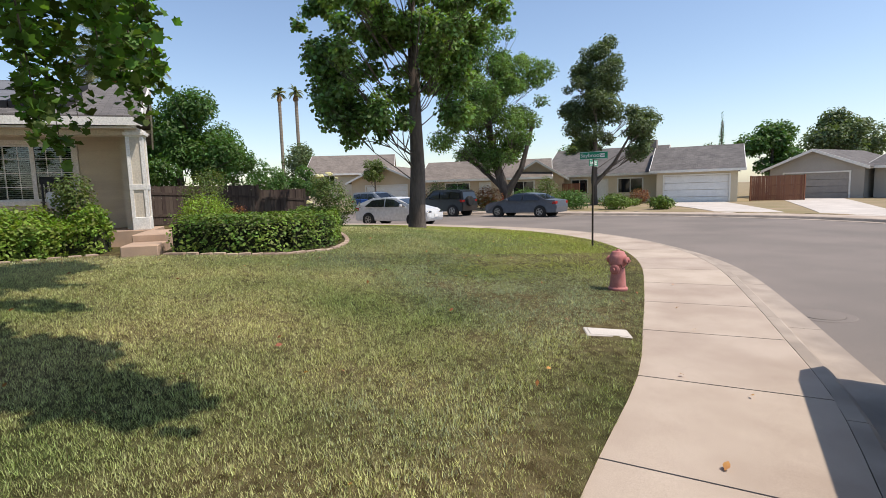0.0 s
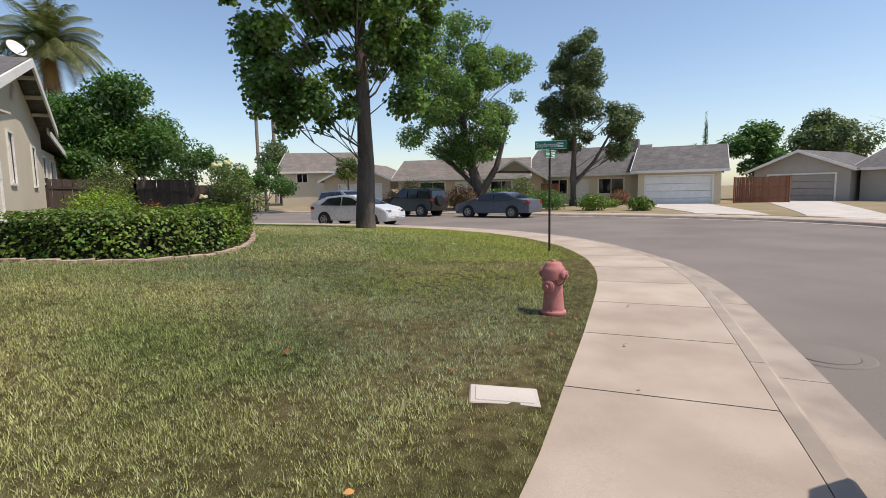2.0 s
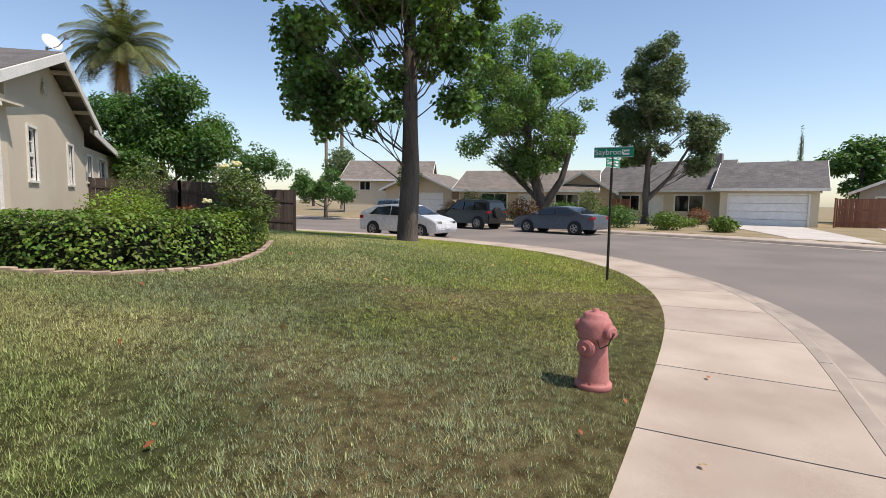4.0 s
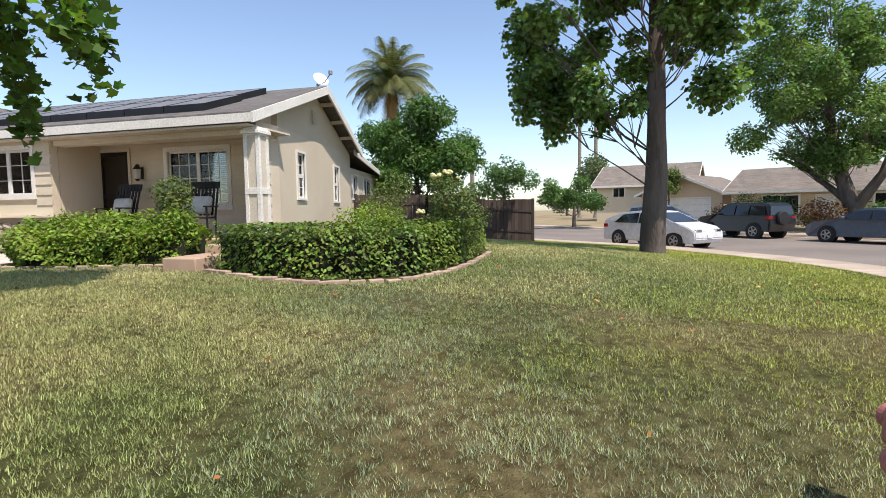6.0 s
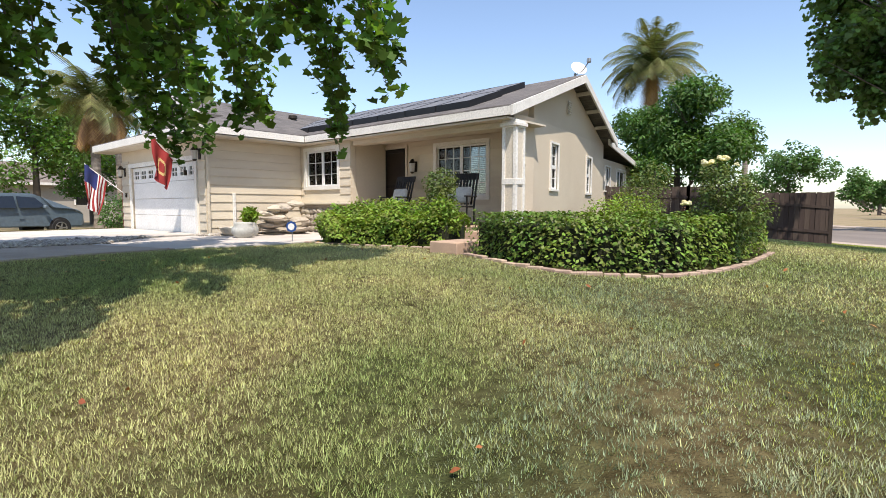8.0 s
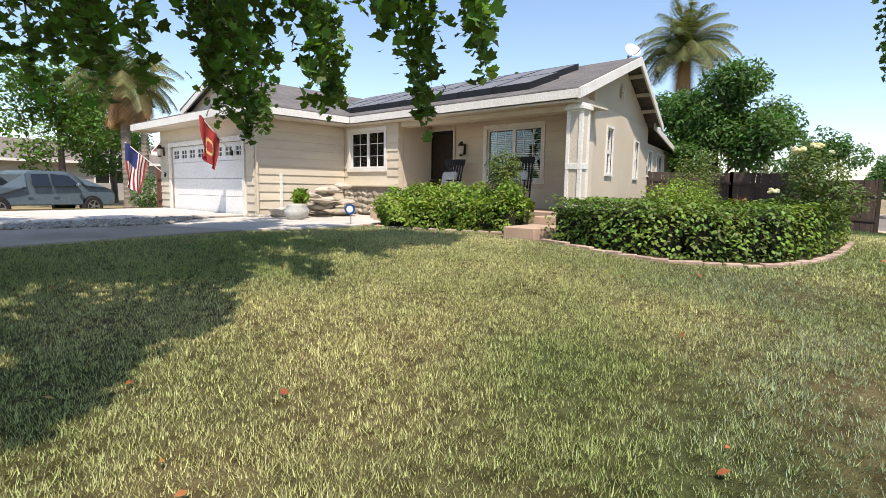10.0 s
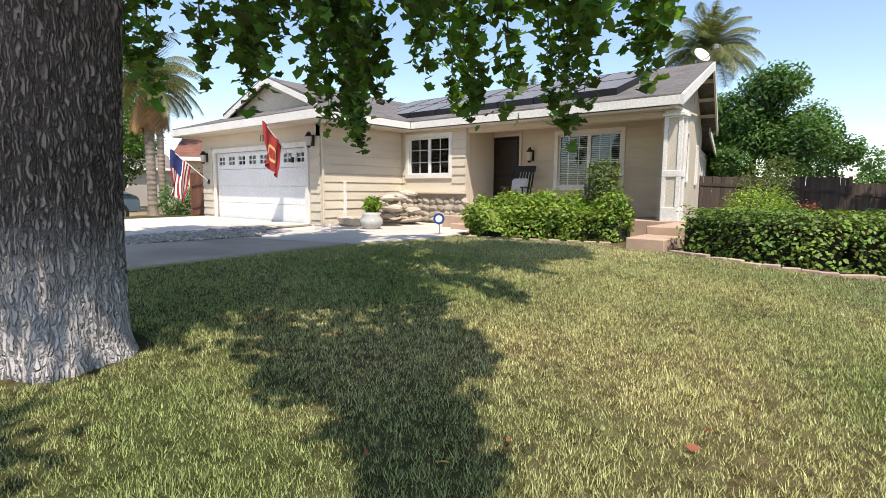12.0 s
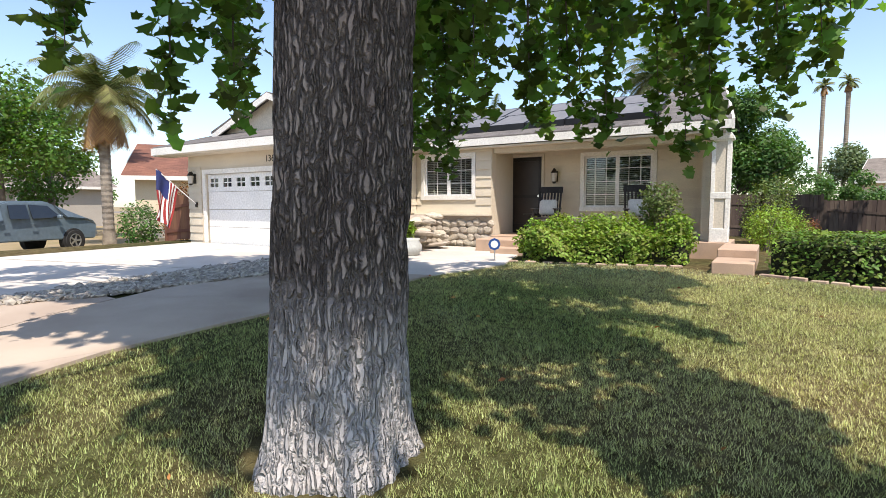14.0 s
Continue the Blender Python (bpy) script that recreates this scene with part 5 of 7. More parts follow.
for i, (x, y, h, R, lf) in enumerate([(-38, 47, 7.6, 2.9, M_LEAF4), (-38, 56, 9.6, 3.6, M_LEAF3), (-44, 66, 9, 5, M_LEAF3), (-33, 66, 9, 5.5, M_LEAF3), (-25, 70, 10, 6.5, M_LEAF3), (-15, 72, 9, 5.5, M_LEAF3), (-58, 60, 7.5, 3.5, M_LEAF3), (-66, 44, 9, 4, M_LEAF4), (-72, 30, 10, 4, M_LEAF3), (-47, 31, 6.5, 2.2, M_ROSE), (-75, 6, 9, 4, M_LEAF3), (-49.5, 23.5, 5, 1.8, M_LEAF4)]):
    tree("tree", x, y, "grey-green leafy tree behind the houses" if lf is M_LEAF3 else "leafy green tree behind the houses", [(0, 0, -0.1), (0, 0, h * 0.3), (0, 0, h * 0.6)], 0.25, 0.12, [], cloud(16, 0, 0, h * 0.6, R * 0.72, h * 0.34, R * 0.42, 30 + i), 6500, lf, 0.36)
tree("cypress", -44.0, 47.0, "thin dark pointed cypress", [(0, 0, -0.1), (0, 0, 3), (0, 0, 8)], 0.15, 0.05, [], [(0, 0, 1.0 + k * 0.75, 0.62 * (1 - k / 11) + 0.08, 0.62 * (1 - k / 11) + 0.08, 0.7) for k in range(11)], 2600, M_LEAF4, 0.16)
# trees beyond the neighbour's yard
for i, (x, y, h, R, lf) in enumerate([(-11.0, -33, 9.0, 4.6, M_LEAF), (-5.0, -34, 9.5, 4.8, M_LEAF), (-15, -38, 9, 3.6, M_LEAF4), (-30, -20, 7.5, 2.2, M_PURPLE), (-27, -9.5, 6.6, 1.6, M_LEAF4), (-29, -13, 7.0, 1.5, M_LEAF3)]):
    tree("tree", x, y, "purple-leaved plum tree behind the roof" if lf is M_PURPLE else "leafy tree behind the roof" if i > 3 else "leafy green tree in the next yard", [(0, 0, -0.1), (0, 0, h * 0.3), (0, 0, h * 0.6)], 0.22, 0.1, [], cloud(22, 0, 0, h * 0.55, R * 0.72, h * 0.36, R * 0.34, 60 + i), 9000, lf, 0.24)


def palm(name, x, y, h, label, n=26, L=2.4, r=0.2, dry=8, fan=False):
    t = thing(name, pose(x, y, gz(x, y)), label, "palm tree")
    bm = bmesh.new()
    prof = [(r * 1.4, -0.1), (r, 0.6)]
    zz = 0.6
    while zz < h:
        prof += [(r * 0.92, zz), (r * 1.02, zz + 0.1)]
        zz += 0.22
    prof += [(r * 1.25, h), (r * 0.6, h + 0.4)]
    lathe(bm, prof, 12)
    part("trunk", bm, M_PALMBARK, t)
    for k in range(n + dry):
        isdry = k >= n
        az = k * 2.399 + random.uniform(-0.2, 0.2)
        el = radians(random.uniform(8, 84)) if not isdry else radians(random.uniform(-75, -40))
        ln = L * random.uniform(0.8, 1.1) * (0.8 if isdry else 1)
        p = Vector((0, 0, h + 0.2))
        d = Vector((math.cos(az) * math.cos(el), math.sin(az) * math.cos(el), math.sin(el)))
        pts, ds = [p.copy()], []
        for s in range(9):
            ds.append(d.copy())
            p = p + d * ln / 9
            d = (d + Vector((0, 0, -0.235))).normalized()
            pts.append(p.copy())
        fb = bmesh.new()
        for s in range(1, 10):
            d = ds[min(s, 8)]
            side = d.cross(Vector((0, 0, 1))).normalized()
            upv = side.cross(d)
            for sg in (-1, 1):
                for q in (0, 0.2, 0.4, 0.6, 0.8):
                    o = pts[s - 1].lerp(pts[s], q)
                    w = 0.5 * math.sin(math.pi * min(1, (s + q) / 10.5)) ** 0.6 * L / 2.4
                    tip = o + side * sg * w + d * w * 0.6 - Vector((0, 0, w * 0.55))
                    a, b, c = fb.verts.new(o - d * 0.025), fb.verts.new(o + d * 0.025 + upv * 0.01), fb.verts.new(tip)
                    fb.faces.new((a, b, c))
        limb(fb, pts, 0.022, 0.006, 4)
        part("frond", fb, M_PALMDRY if isdry else M_PALM, t)
    return t


palm("palm_tree", -33.6, -6.9, 8.5, "feathery palm tree rising behind the fruit tree", 64, 3.0, 0.2, 5)
palm("palm_tree", -11.4, -23.6, 5.6, "feather palm with hanging dry fronds in the next yard", 34, 2.7, 0.2, 14)
palm("palm_tree", -14.0, -29.0, 6.2, "smaller feather palm in the next yard", 18, 2.2, 0.18, 8)
for x, y, h in ((-88, 3.5, 17), (-84, 5.8, 16.5), (-62, -8, 8.5)):
    palm("fan_palm", x, y, h, "tall thin fan palm far behind the houses", 22, 1.5, 0.26, 14)
palm("palm_tree", -33.0, -17.5, 6.6, "palm crown showing over the roof", 16, 1.9, 0.18, 0)

# trees that close the skyline
for k in range(22):
    a = radians(92 + k * 11.5 + random.uniform(-3, 3))
    d = random.uniform(92, 125)
    h = random.uniform(6.5, 10.5)
    x, y = -10 + d * math.cos(a), 5 + d * math.sin(a)
    tree("tree", x, y, "distant leafy tree beyond the roofs", [(0, 0, -0.1), (0, 0, h * 0.3), (0, 0, h * 0.6)], 0.3, 0.15, [], cloud(12, 0, 0, h * 0.52, 4.6, h * 0.3, 1.9, 100 + k), 1800, M_LEAF3 if k % 2 else M_LEAF4, 0.6)
# the side wall and the roof edge run back at a slant to the front
done_ = set()
for top_, x0_, k_ in ((house, FACE_X, 0.187), (roof, EAVE_X, 0.17)):
    for ob in top_.children_recursive:
        if ob.type == "MESH" and ob.data.name not in done_:
            done_.add(ob.data.name)
            for v in ob.data.vertices:
                if v.co.x < x0_ and -12.0 < v.co.y:
                    v.co.y += k_ * (v.co.x - x0_) * min(1.0, (v.co.y + 12.0) / 6.0)
for ob in [o for o in bpy.data.objects if o.name.startswith("solar_panel") and o.parent is None]:
    ob.location.y += 0.17 * (ob.location.x - EAVE_X) * 0.9



# ---- the near lawn tree: ridged bark, forked crown, drooping sprays ----
def bark_mat():
    """Furrowed grey bark with an old pale wash of paint round the foot."""
    m = mat("furrowed bark", (0.27, 0.225, 0.19), (0.19, 0.152, 0.13), 0.95, 2.5, 60, 0.5, 0.008)
    n, l, p = nodes_of(m)
    c0 = n.new("ShaderNodeTexCoord")
    mp = n.new("ShaderNodeMapping")
    mp.inputs["Scale"].default_value = (1, 1, 0.17)
    l.new(c0.outputs["Object"], mp.inputs[0])
    warp = n.new("ShaderNodeTexNoise")
    warp.inputs["Scale"].default_value, warp.inputs["Detail"].default_value = 9, 4
    l.new(c0.outputs["Object"], warp.inputs["Vector"])
    bend = n.new("ShaderNodeVectorMath")
    bend.operation = "MULTIPLY_ADD"
    bend.inputs[1].default_value = (0.07, 0.07, 0.03)
    l.new(warp.outputs["Color"], bend.inputs[0])
    l.new(mp.outputs[0], bend.inputs[2])
    plates = n.new("ShaderNodeTexVoronoi")
    plates.feature = "DISTANCE_TO_EDGE"
    plates.inputs["Scale"].default_value = 34
    l.new(bend.outputs[0], plates.inputs["Vector"])
    fr = n.new("ShaderNodeMapRange")
    fr.inputs[1].default_value, fr.inputs[2].default_value, fr.inputs[3].default_value, fr.inputs[4].default_value = 0.02, 0.26, 0.3, 1.08
    l.new(plates.outputs["Distance"], fr.inputs[0])
    mu = n.new("ShaderNodeMix")
    mu.data_type, mu.blend_type = "RGBA", "MULTIPLY"
    mu.inputs[0].default_value = 1
    s0 = p.inputs["Base Color"].links[0].from_socket
    l.new(s0, mu.inputs[6])
    l.new(fr.outputs[0], mu.inputs[7])
    l.new(mu.outputs[2], p.inputs["Base Color"])
    b2_ = n.new("ShaderNodeBump")
    b2_.inputs["Strength"].default_value, b2_.inputs["Distance"].default_value = 1.0, 0.04
    l.new(fr.outputs[0], b2_.inputs["Height"])
    old = p.inputs["Normal"].links[0].from_node
    l.new(b2_.outputs[0], old.inputs["Normal"])
    co = n.new("ShaderNodeTexCoord")
    sep = n.new("ShaderNodeSeparateXYZ")
    l.new(co.outputs["Object"], sep.inputs[0])
    nz = n.new("ShaderNodeTexNoise")
    nz.inputs["Scale"].default_value, nz.inputs["Detail"].default_value = 5, 6
    l.new(co.outputs["Object"], nz.inputs["Vector"])
    add = n.new("ShaderNodeMath")
    add.operation = "MULTIPLY_ADD"
    l.new(nz.outputs["Fac"], add.inputs[0])
    add.inputs[1].default_value = 0.5
    l.new(sep.outputs["Z"], add.inputs[2])
    mr = n.new("ShaderNodeMapRange")
    mr.inputs[1].default_value, mr.inputs[2].default_value, mr.inputs[3].default_value, mr.inputs[4].default_value = 0.7, 1.3, 0.75, 0.0
    l.new(add.outputs[0], mr.inputs[0])
    src = p.inputs["Base Color"].links[0].from_socket
    mx = n.new("ShaderNodeMix")
    mx.data_type = "RGBA"
    l.new(mr.outputs[0], mx.inputs[0])
    l.new(src, mx.inputs[6])
    mx.inputs[7].default_value = (0.56, 0.53, 0.51, 1)
    l.new(mx.outputs[2], p.inputs["Base Color"])
    return m


M_TRUNK = bark_mat()
TX, TY = -3.0, -3.17
near_tree = thing("lawn_tree", pose(TX, TY, gz(TX, TY)), "large sycamore-like tree with furrowed grey bark and drooping leafy sprays", "tree")
tb = bmesh.new()
SEG, RINGS, HT = 170, 170, 4.6
grid_v = []
for i in range(RINGS + 1):
    z = -0.1 + HT * (i / RINGS) ** 1.15
    r = 0.35 + 0.008 * max(0, 1.6 - z) + 0.07 * math.exp(-max(z, 0) / 0.16) + 0.03 * max(0, z - 3.0)
    cx, cy = -0.035 * z + 0.01 * math.sin(z * 1.7), 0.02 * z
    ring = []
    for k in range(SEG):
        a = 2 * math.pi * k / SEG
        ca, sa = math.cos(a), math.sin(a)
        root = 0.075 * math.exp(-max(z, 0) / 0.25) * (math.cos(5 * a + 0.6) + 0.5 * math.cos(3 * a))
        w = noise.noise(Vector((ca * 0.8, sa * 0.8, z * 0.8))) * 0.25
        rid = abs(noise.noise(Vector((ca * 7.5 + w * 2, sa * 7.5, z * 1.5)))) + 0.5 * abs(noise.noise(Vector((ca * 16, sa * 16 + w, z * 3.4 + 7))))
        rr = r * (1 + root + 0.05 * noise.noise(Vector((ca, sa, z * 0.5)))) + 0.06 * (min(rid, 0.6) - 0.25)
        ring.append(tb.verts.new((cx + rr * ca, cy + rr * sa, z)))
    grid_v.append(ring)
for a, b in zip(grid_v, grid_v[1:]):
    for k in range(SEG):
        tb.faces.new((a[k], a[(k + 1) % SEG], b[(k + 1) % SEG], b[k]))
part("trunk", tb, M_TRUNK, near_tree, "furrowed trunk with pale washed foot", smooth=True)
FORK = Vector((-0.16, 0.09, 4.4))
near_blobs = cloud(32, 0.3, 1.2, 7.6, 4.2, 2.3, 0.95, 21) + cloud(9, -2.2, -3.2, 6.0, 2.4, 1.2, 0.8, 22) + cloud(16, 0.6, -3.2, 6.9, 2.8, 1.3, 0.62, 23) + [(0.6, 0.9, 5.3, 0.7, 0.7, 0.5), (1.1, 1.4, 6.0, 1.0, 1.0, 0.7), (1.7, 2.2, 7.0, 1.1, 1.1, 0.8), (2.2, 2.9, 8.0, 1.2, 1.2, 0.8), (0.4, 1.6, 5.6, 0.8, 0.8, 0.5), (0.4, 4.2, 5.6, 0.9, 0.9, 0.6), (1.4, 3.2, 5.4, 0.9, 0.9, 0.6), (-1.2, 4.2, 5.3, 0.8, 0.8, 0.5), (-2.4, 3.4, 5.0, 0.8, 0.8, 0.55), (1.8, 4.6, 6.2, 0.9, 0.9, 0.6)]
SUN_GAPS = [[(-1.5, -2.0), (-2.7, -0.7), (-3.3, 0.15), (-4.4, 0.2), (-5.4, -1.0), (-6.7, -1.8), (-9.5, -2.4), (-12, -2.4), (-12, 6), (2, 6), (2, -2.0)], [(-4.0, -3.1), (-4.9, -2.5), (-4.2, -2.1), (-3.8, -1.6), (-3.2, -2.4)], [(-3.6, -3.1), (-4.0, -1.9), (-3.9, -1.7), (-3.6, -1.1), (-3.7, -0.5), (-2.7, -1.6)], [(-8.9, -1.5), (-4.3, 0.2), (-5.0, 1.0), (-9.0, 0.7)], [(-4.3, -3.6), (-4.9, -2.9), (-4.5, -2.4), (-3.9, -2.8)]]


def lets_sun_in(q, cut=SUN_GAPS):
    """True for a clump whose shade would fall where the lawn lies in the sun."""
    drop = (q[2] + gz(TX, TY) - 0.6) / math.tan(SUN_EL)
    f_ = SUN_FROM.xy.normalized() * drop
    at_ = np.array([(TX + q[0] - f_.x + a, TY + q[1] - f_.y + b) for a, b in ((0, 0), (0.5, 0), (-0.5, 0), (0, 0.5), (0, -0.5))])
    return any(inside(np.array(g, float), at_).any() for g in cut)


near_blobs = [q for q in near_blobs if not lets_sun_in(q)] + [(1.0, 5.0, 5.6, 0.55, 0.55, 0.4), (0.55, 4.5, 5.7, 0.5, 0.5, 0.4), (1.4, 5.5, 5.5, 0.45, 0.45, 0.35), (1.2, 5.4, 5.7, 0.5, 0.5, 0.4), (2.8, 3.6, 5.6, 0.6, 0.6, 0.4), (3.0, 4.1, 5.8, 0.5, 0.5, 0.4)]
lm = bmesh.new()
for k, e in enumerate([(2.4, 1.4, 7.4), (-2.6, 1.2, 7.0), (0.4, 3.0, 6.4), (-0.6, -2.2, 7.2), (0.2, 0.4, 9.0), (-2.6, 2.4, 5.8)]):
    e = Vector(e)
    limb(lm, [FORK, FORK.lerp(e, 0.35) + Vector((0, 0, 0.4)), FORK.lerp(e, 0.7) + Vector((0, 0, 0.25)), e], 0.2, 0.05, 8)
for q in near_blobs:
    c = Vector(q[:3])
    s = FORK.lerp(c, 0.35) + Vector((0, 0, 0.5))
    limb(lm, [s, s.lerp(c, 0.5) + Vector((random.uniform(-0.2, 0.2), random.uniform(-0.2, 0.2), 0.15)), c], 0.05, 0.012, 5)
part("limb", lm, M_BARK, near_tree)
pp, dd = blobs_points(near_blobs, 560 * len(near_blobs), 0.2)
leaf_part("crown", leaves("crown", pp, 0.17, M_LEAF, LOBED, 0.5, dd * 0.25, 0.5), near_tree)
# drooping sprays: (x, y, z) of the tip in the plan, and where they spring from
SPRAYS = [(-7.6, -5.3, 2.5, 1.7), (-7.2, -5.0, 2.9, 1.5), (-7.9, -5.7, 2.9, 1.5), (-7.3, -5.7, 2.8, 1.5), (-6.9, -4.6, 3.1, 1.3), (-8.3, -6.2, 3.0, 1.4), (-9.0, -7.2, 2.9, 1.4), (-7.5, -2.95, 2.9, 1.4), (-7.9, -3.4, 3.1, 1.2), (-8.6, -4.2, 3.15, 1.3), (-8.6, -2.2, 2.65, 1.6), (-8.4, -1.9, 3.05, 1.3), (-8.9, -2.6, 3.0, 1.3), (-8.5, -1.1, 3.2, 1.2), (-8.0, -0.8, 3.5, 1.0), (-8.9, -1.4, 3.5, 1.1),
          (-5.1, -4.2, 2.9, 1.4), (-4.8, -3.3, 3.1, 1.2), (-5.4, -4.8, 3.0, 1.3), (-4.9, -4.9, 3.2, 1.2), (-3.9, -5.2, 2.95, 1.3), (-3.5, -5.5, 2.75, 1.4), (-2.9, -5.9, 3.2, 1.2), (-4.5, -6.0, 3.2, 1.2), (-3.2, -6.8, 3.4, 1.1), (-5.0, -6.6, 3.1, 1.2), (-2.0, -5.6, 3.3, 1.1), (-6.6, -0.7, 3.6, 1.0), (-6.4, -1.7, 2.75, 1.4), (-6.2, -3.4, 2.9, 1.3), (-6.8, -3.2, 3.3, 1.1), (-7.0, -1.2, 3.4, 1.1), (-5.4, -3.5, 2.95, 1.3),
          (-4.4, -0.4, 4.2, 1.0), (-3.6, 0.7, 4.3, 1.0), (-5.2, 0.0, 4.2, 1.0), (-2.4, 0.2, 4.4, 1.0), (-6.0, -2.5, 3.4, 1.1)]
sp = bmesh.new()
pos = []
for x, y, z, ln in SPRAYS:
    tip = Vector((x - TX, y - TY, z - 0.28 - gz(TX, TY)))
    top = tip + Vector((-tip.x * 0.22, -tip.y * 0.22, ln + 0.5))
    mid = tip.lerp(top, 0.55) + Vector((tip.x * 0.08, tip.y * 0.08, 0.25))
    root = Vector((tip.x * 0.35, tip.y * 0.35, top.z + 0.9))
    limb(sp, [root, top, mid, tip], 0.03, 0.004, 5)
    for k in range(230):
        t = random.random() ** 1.0
        c = tip.lerp(mid, t * 2) if t < 0.5 else mid.lerp(top, t * 2 - 1)
        w = 0.07 + 0.17 * t
        pos.append((c.x + random.gauss(0, w), c.y + random.gauss(0, w), c.z + random.gauss(0, 0.14) - 0.05))
part("twig", sp, M_BARK, near_tree)
leaf_part("drooping_foliage", leaves("drooping_foliage", np.array(pos), 0.15, M_LEAF, LOBED, 0.6, None, 1.2), near_tree)


# ---- hydrant, sign, meter lid ----
hx, hy = -6.29, 5.47
hyd = thing("fire_hydrant", pose(hx, hy, gz(hx, hy) + 0.02, 0, 0, 20) @ Matrix.Scale(0.87, 4), "faded red fire hydrant on the lawn by the sidewalk", "hydrant")
part("barrel", lathe(bmesh.new(), [(0.165, -0.03), (0.165, 0.02), (0.158, 0.032), (0.142, 0.036), (0.138, 0.06), (0.126, 0.2), (0.116, 0.34), (0.112, 0.4), (0.125, 0.42)], 32), M_HYDRANT, hyd, smooth=True)
part("bonnet", lathe(bmesh.new(), [(0.128, 0.415), (0.15, 0.43), (0.152, 0.46), (0.148, 0.54), (0.143, 0.575), (0.128, 0.6), (0.112, 0.622), (0.104, 0.648), (0.09, 0.66), (0.04, 0.662), (0.03, 0.666), (0.03, 0.69), (0.018, 0.694)], 32), M_HYDRANT, hyd, smooth=True)
for ang, z, r, ln in ((0, 0.51, 0.05, 0.2), (180, 0.51, 0.05, 0.2), (-80, 0.36, 0.066, 0.17)):
    noz = part("nozzle", lathe(bmesh.new(), [(r, 0.0), (r, ln - 0.055), (r * 1.25, ln - 0.05), (r * 1.25, ln - 0.015), (r * 0.9, ln), (r * 0.35, ln + 0.002), (r * 0.35, ln + 0.03)], 20), M_HYDRANT, hyd)
    noz.matrix_local = pose(0, 0, z, 0, 90, ang) if ang != -80 else pose(0, 0, z, 0, 90, -80)
for k in range(6):
    a = k * math.pi / 3
    part("bolt", tube(bmesh.new(), (0.13 * math.cos(a), 0.13 * math.sin(a), 0.02), (0.13 * math.cos(a), 0.13 * math.sin(a), 0.06), 0.014, seg=6), M_HYDRANT, hyd)
ch = bmesh.new()
limb(ch, [(0.2, 0.0, 0.5), (0.2, -0.06, 0.42), (0.15, -0.1, 0.38), (0.12, -0.11, 0.45)], 0.007, 0.007, 5)
part("chain", ch, M_IRON, hyd)

sx, sy = -11.32, 8.48
sign = thing("street_sign", pose(sx, sy, gz(sx, sy)), "green street name signs on a thin dark pole", "street sign")
part("pole", tube(bmesh.new(), (0, 0, -0.1), (0, 0, 2.24), 0.024, seg=10), M_IRON, sign)


def writing(text, size, m, parent, name="lettering", material=None):
    cu = bpy.data.curves.new(name, "FONT")
    cu.body, cu.size, cu.extrude, cu.align_x, cu.align_y = text, size, 0.002, "CENTER", "CENTER"
    ob = bpy.data.objects.new(name, cu)
    dep = bpy.context.evaluated_depsgraph_get()
    scene.collection.objects.link(ob)
    dep.update()
    me = bpy.data.meshes.new_from_object(ob.evaluated_get(dep))
    scene.collection.objects.unlink(ob)
    bpy.data.objects.remove(ob)
    me.materials.clear()
    me.materials.append(material or M_FLAGW)
    o = new(name, me)
    o.parent = parent
    o.matrix_local = m
    return o




def plate(w, h, z, turn, dx, text, size, extra=None):
    m = pose(0, 0, z, 0, 0, turn)
    bm = bx(-w / 2 + dx, w / 2 + dx, -0.006, 0.006, -h / 2, h / 2, bevel=0.003)
    bmesh.ops.transform(bm, matrix=m, verts=bm.verts)
    pl = part("name_plate", bm, M_SIGN, sign)
    rim = bmesh.new()
    for a, b, c, d in ((-w / 2, w / 2, h / 2 - 0.012, h / 2 - 0.004), (-w / 2, w / 2, -h / 2 + 0.004, -h / 2 + 0.012)):
        for s in (-1, 1):
            box(rim, a + 0.01 + dx, b - 0.01 + dx, s * 0.007 - 0.001, s * 0.007 + 0.001, c, d)
    bmesh.ops.transform(rim, matrix=m, verts=rim.verts)
    part("border", rim, M_FLAGW, pl)
    for s in (0, 180):
        writing(text, size, m @ pose(dx - 0.06 if s == 0 else dx + 0.06, 0, 0, 0, 0, s) @ pose(0, -0.009, 0, 90, 0, 0), pl)
        bar = bmesh.new()
        box(bar, -0.05, 0.05, -0.001, 0.001, 0.01, 0.04)
        box(bar, -0.06, 0.05, -0.001, 0.001, -0.05, -0.015)
        bmesh.ops.transform(bar, matrix=m @ pose(dx + (w / 2 - 0.12) * (1 if s == 0 else -1), 0, 0, 0, 0, s) @ pose(0, -0.009, 0), verts=bar.verts)
        part("small_print", bar, M_FLAGW, pl)
    return pl


plate(0.68, 0.19, 2.33, 52, 0.02, "Saybrook", 0.14)
plate(0.5, 0.17, 2.14, 122, 0.04, "Sayb  Ct", 0.1)
mx_, my_ = -4.38, 3.9
ml = thing("meter_lid", pose(mx_, my_, gz(mx_, my_) + 0.012, 2, 4, 66), "pale concrete utility box lid sunk in the lawn", "utility box")
part("rim", bx(-0.24, 0.24, -0.15, 0.15, -0.12, 0.0, bevel=0.01), M_DRIVE, ml)
part("lid", bx(-0.2, 0.2, -0.11, 0.11, -0.02, 0.006, bevel=0.004), M_DRIVE, ml)


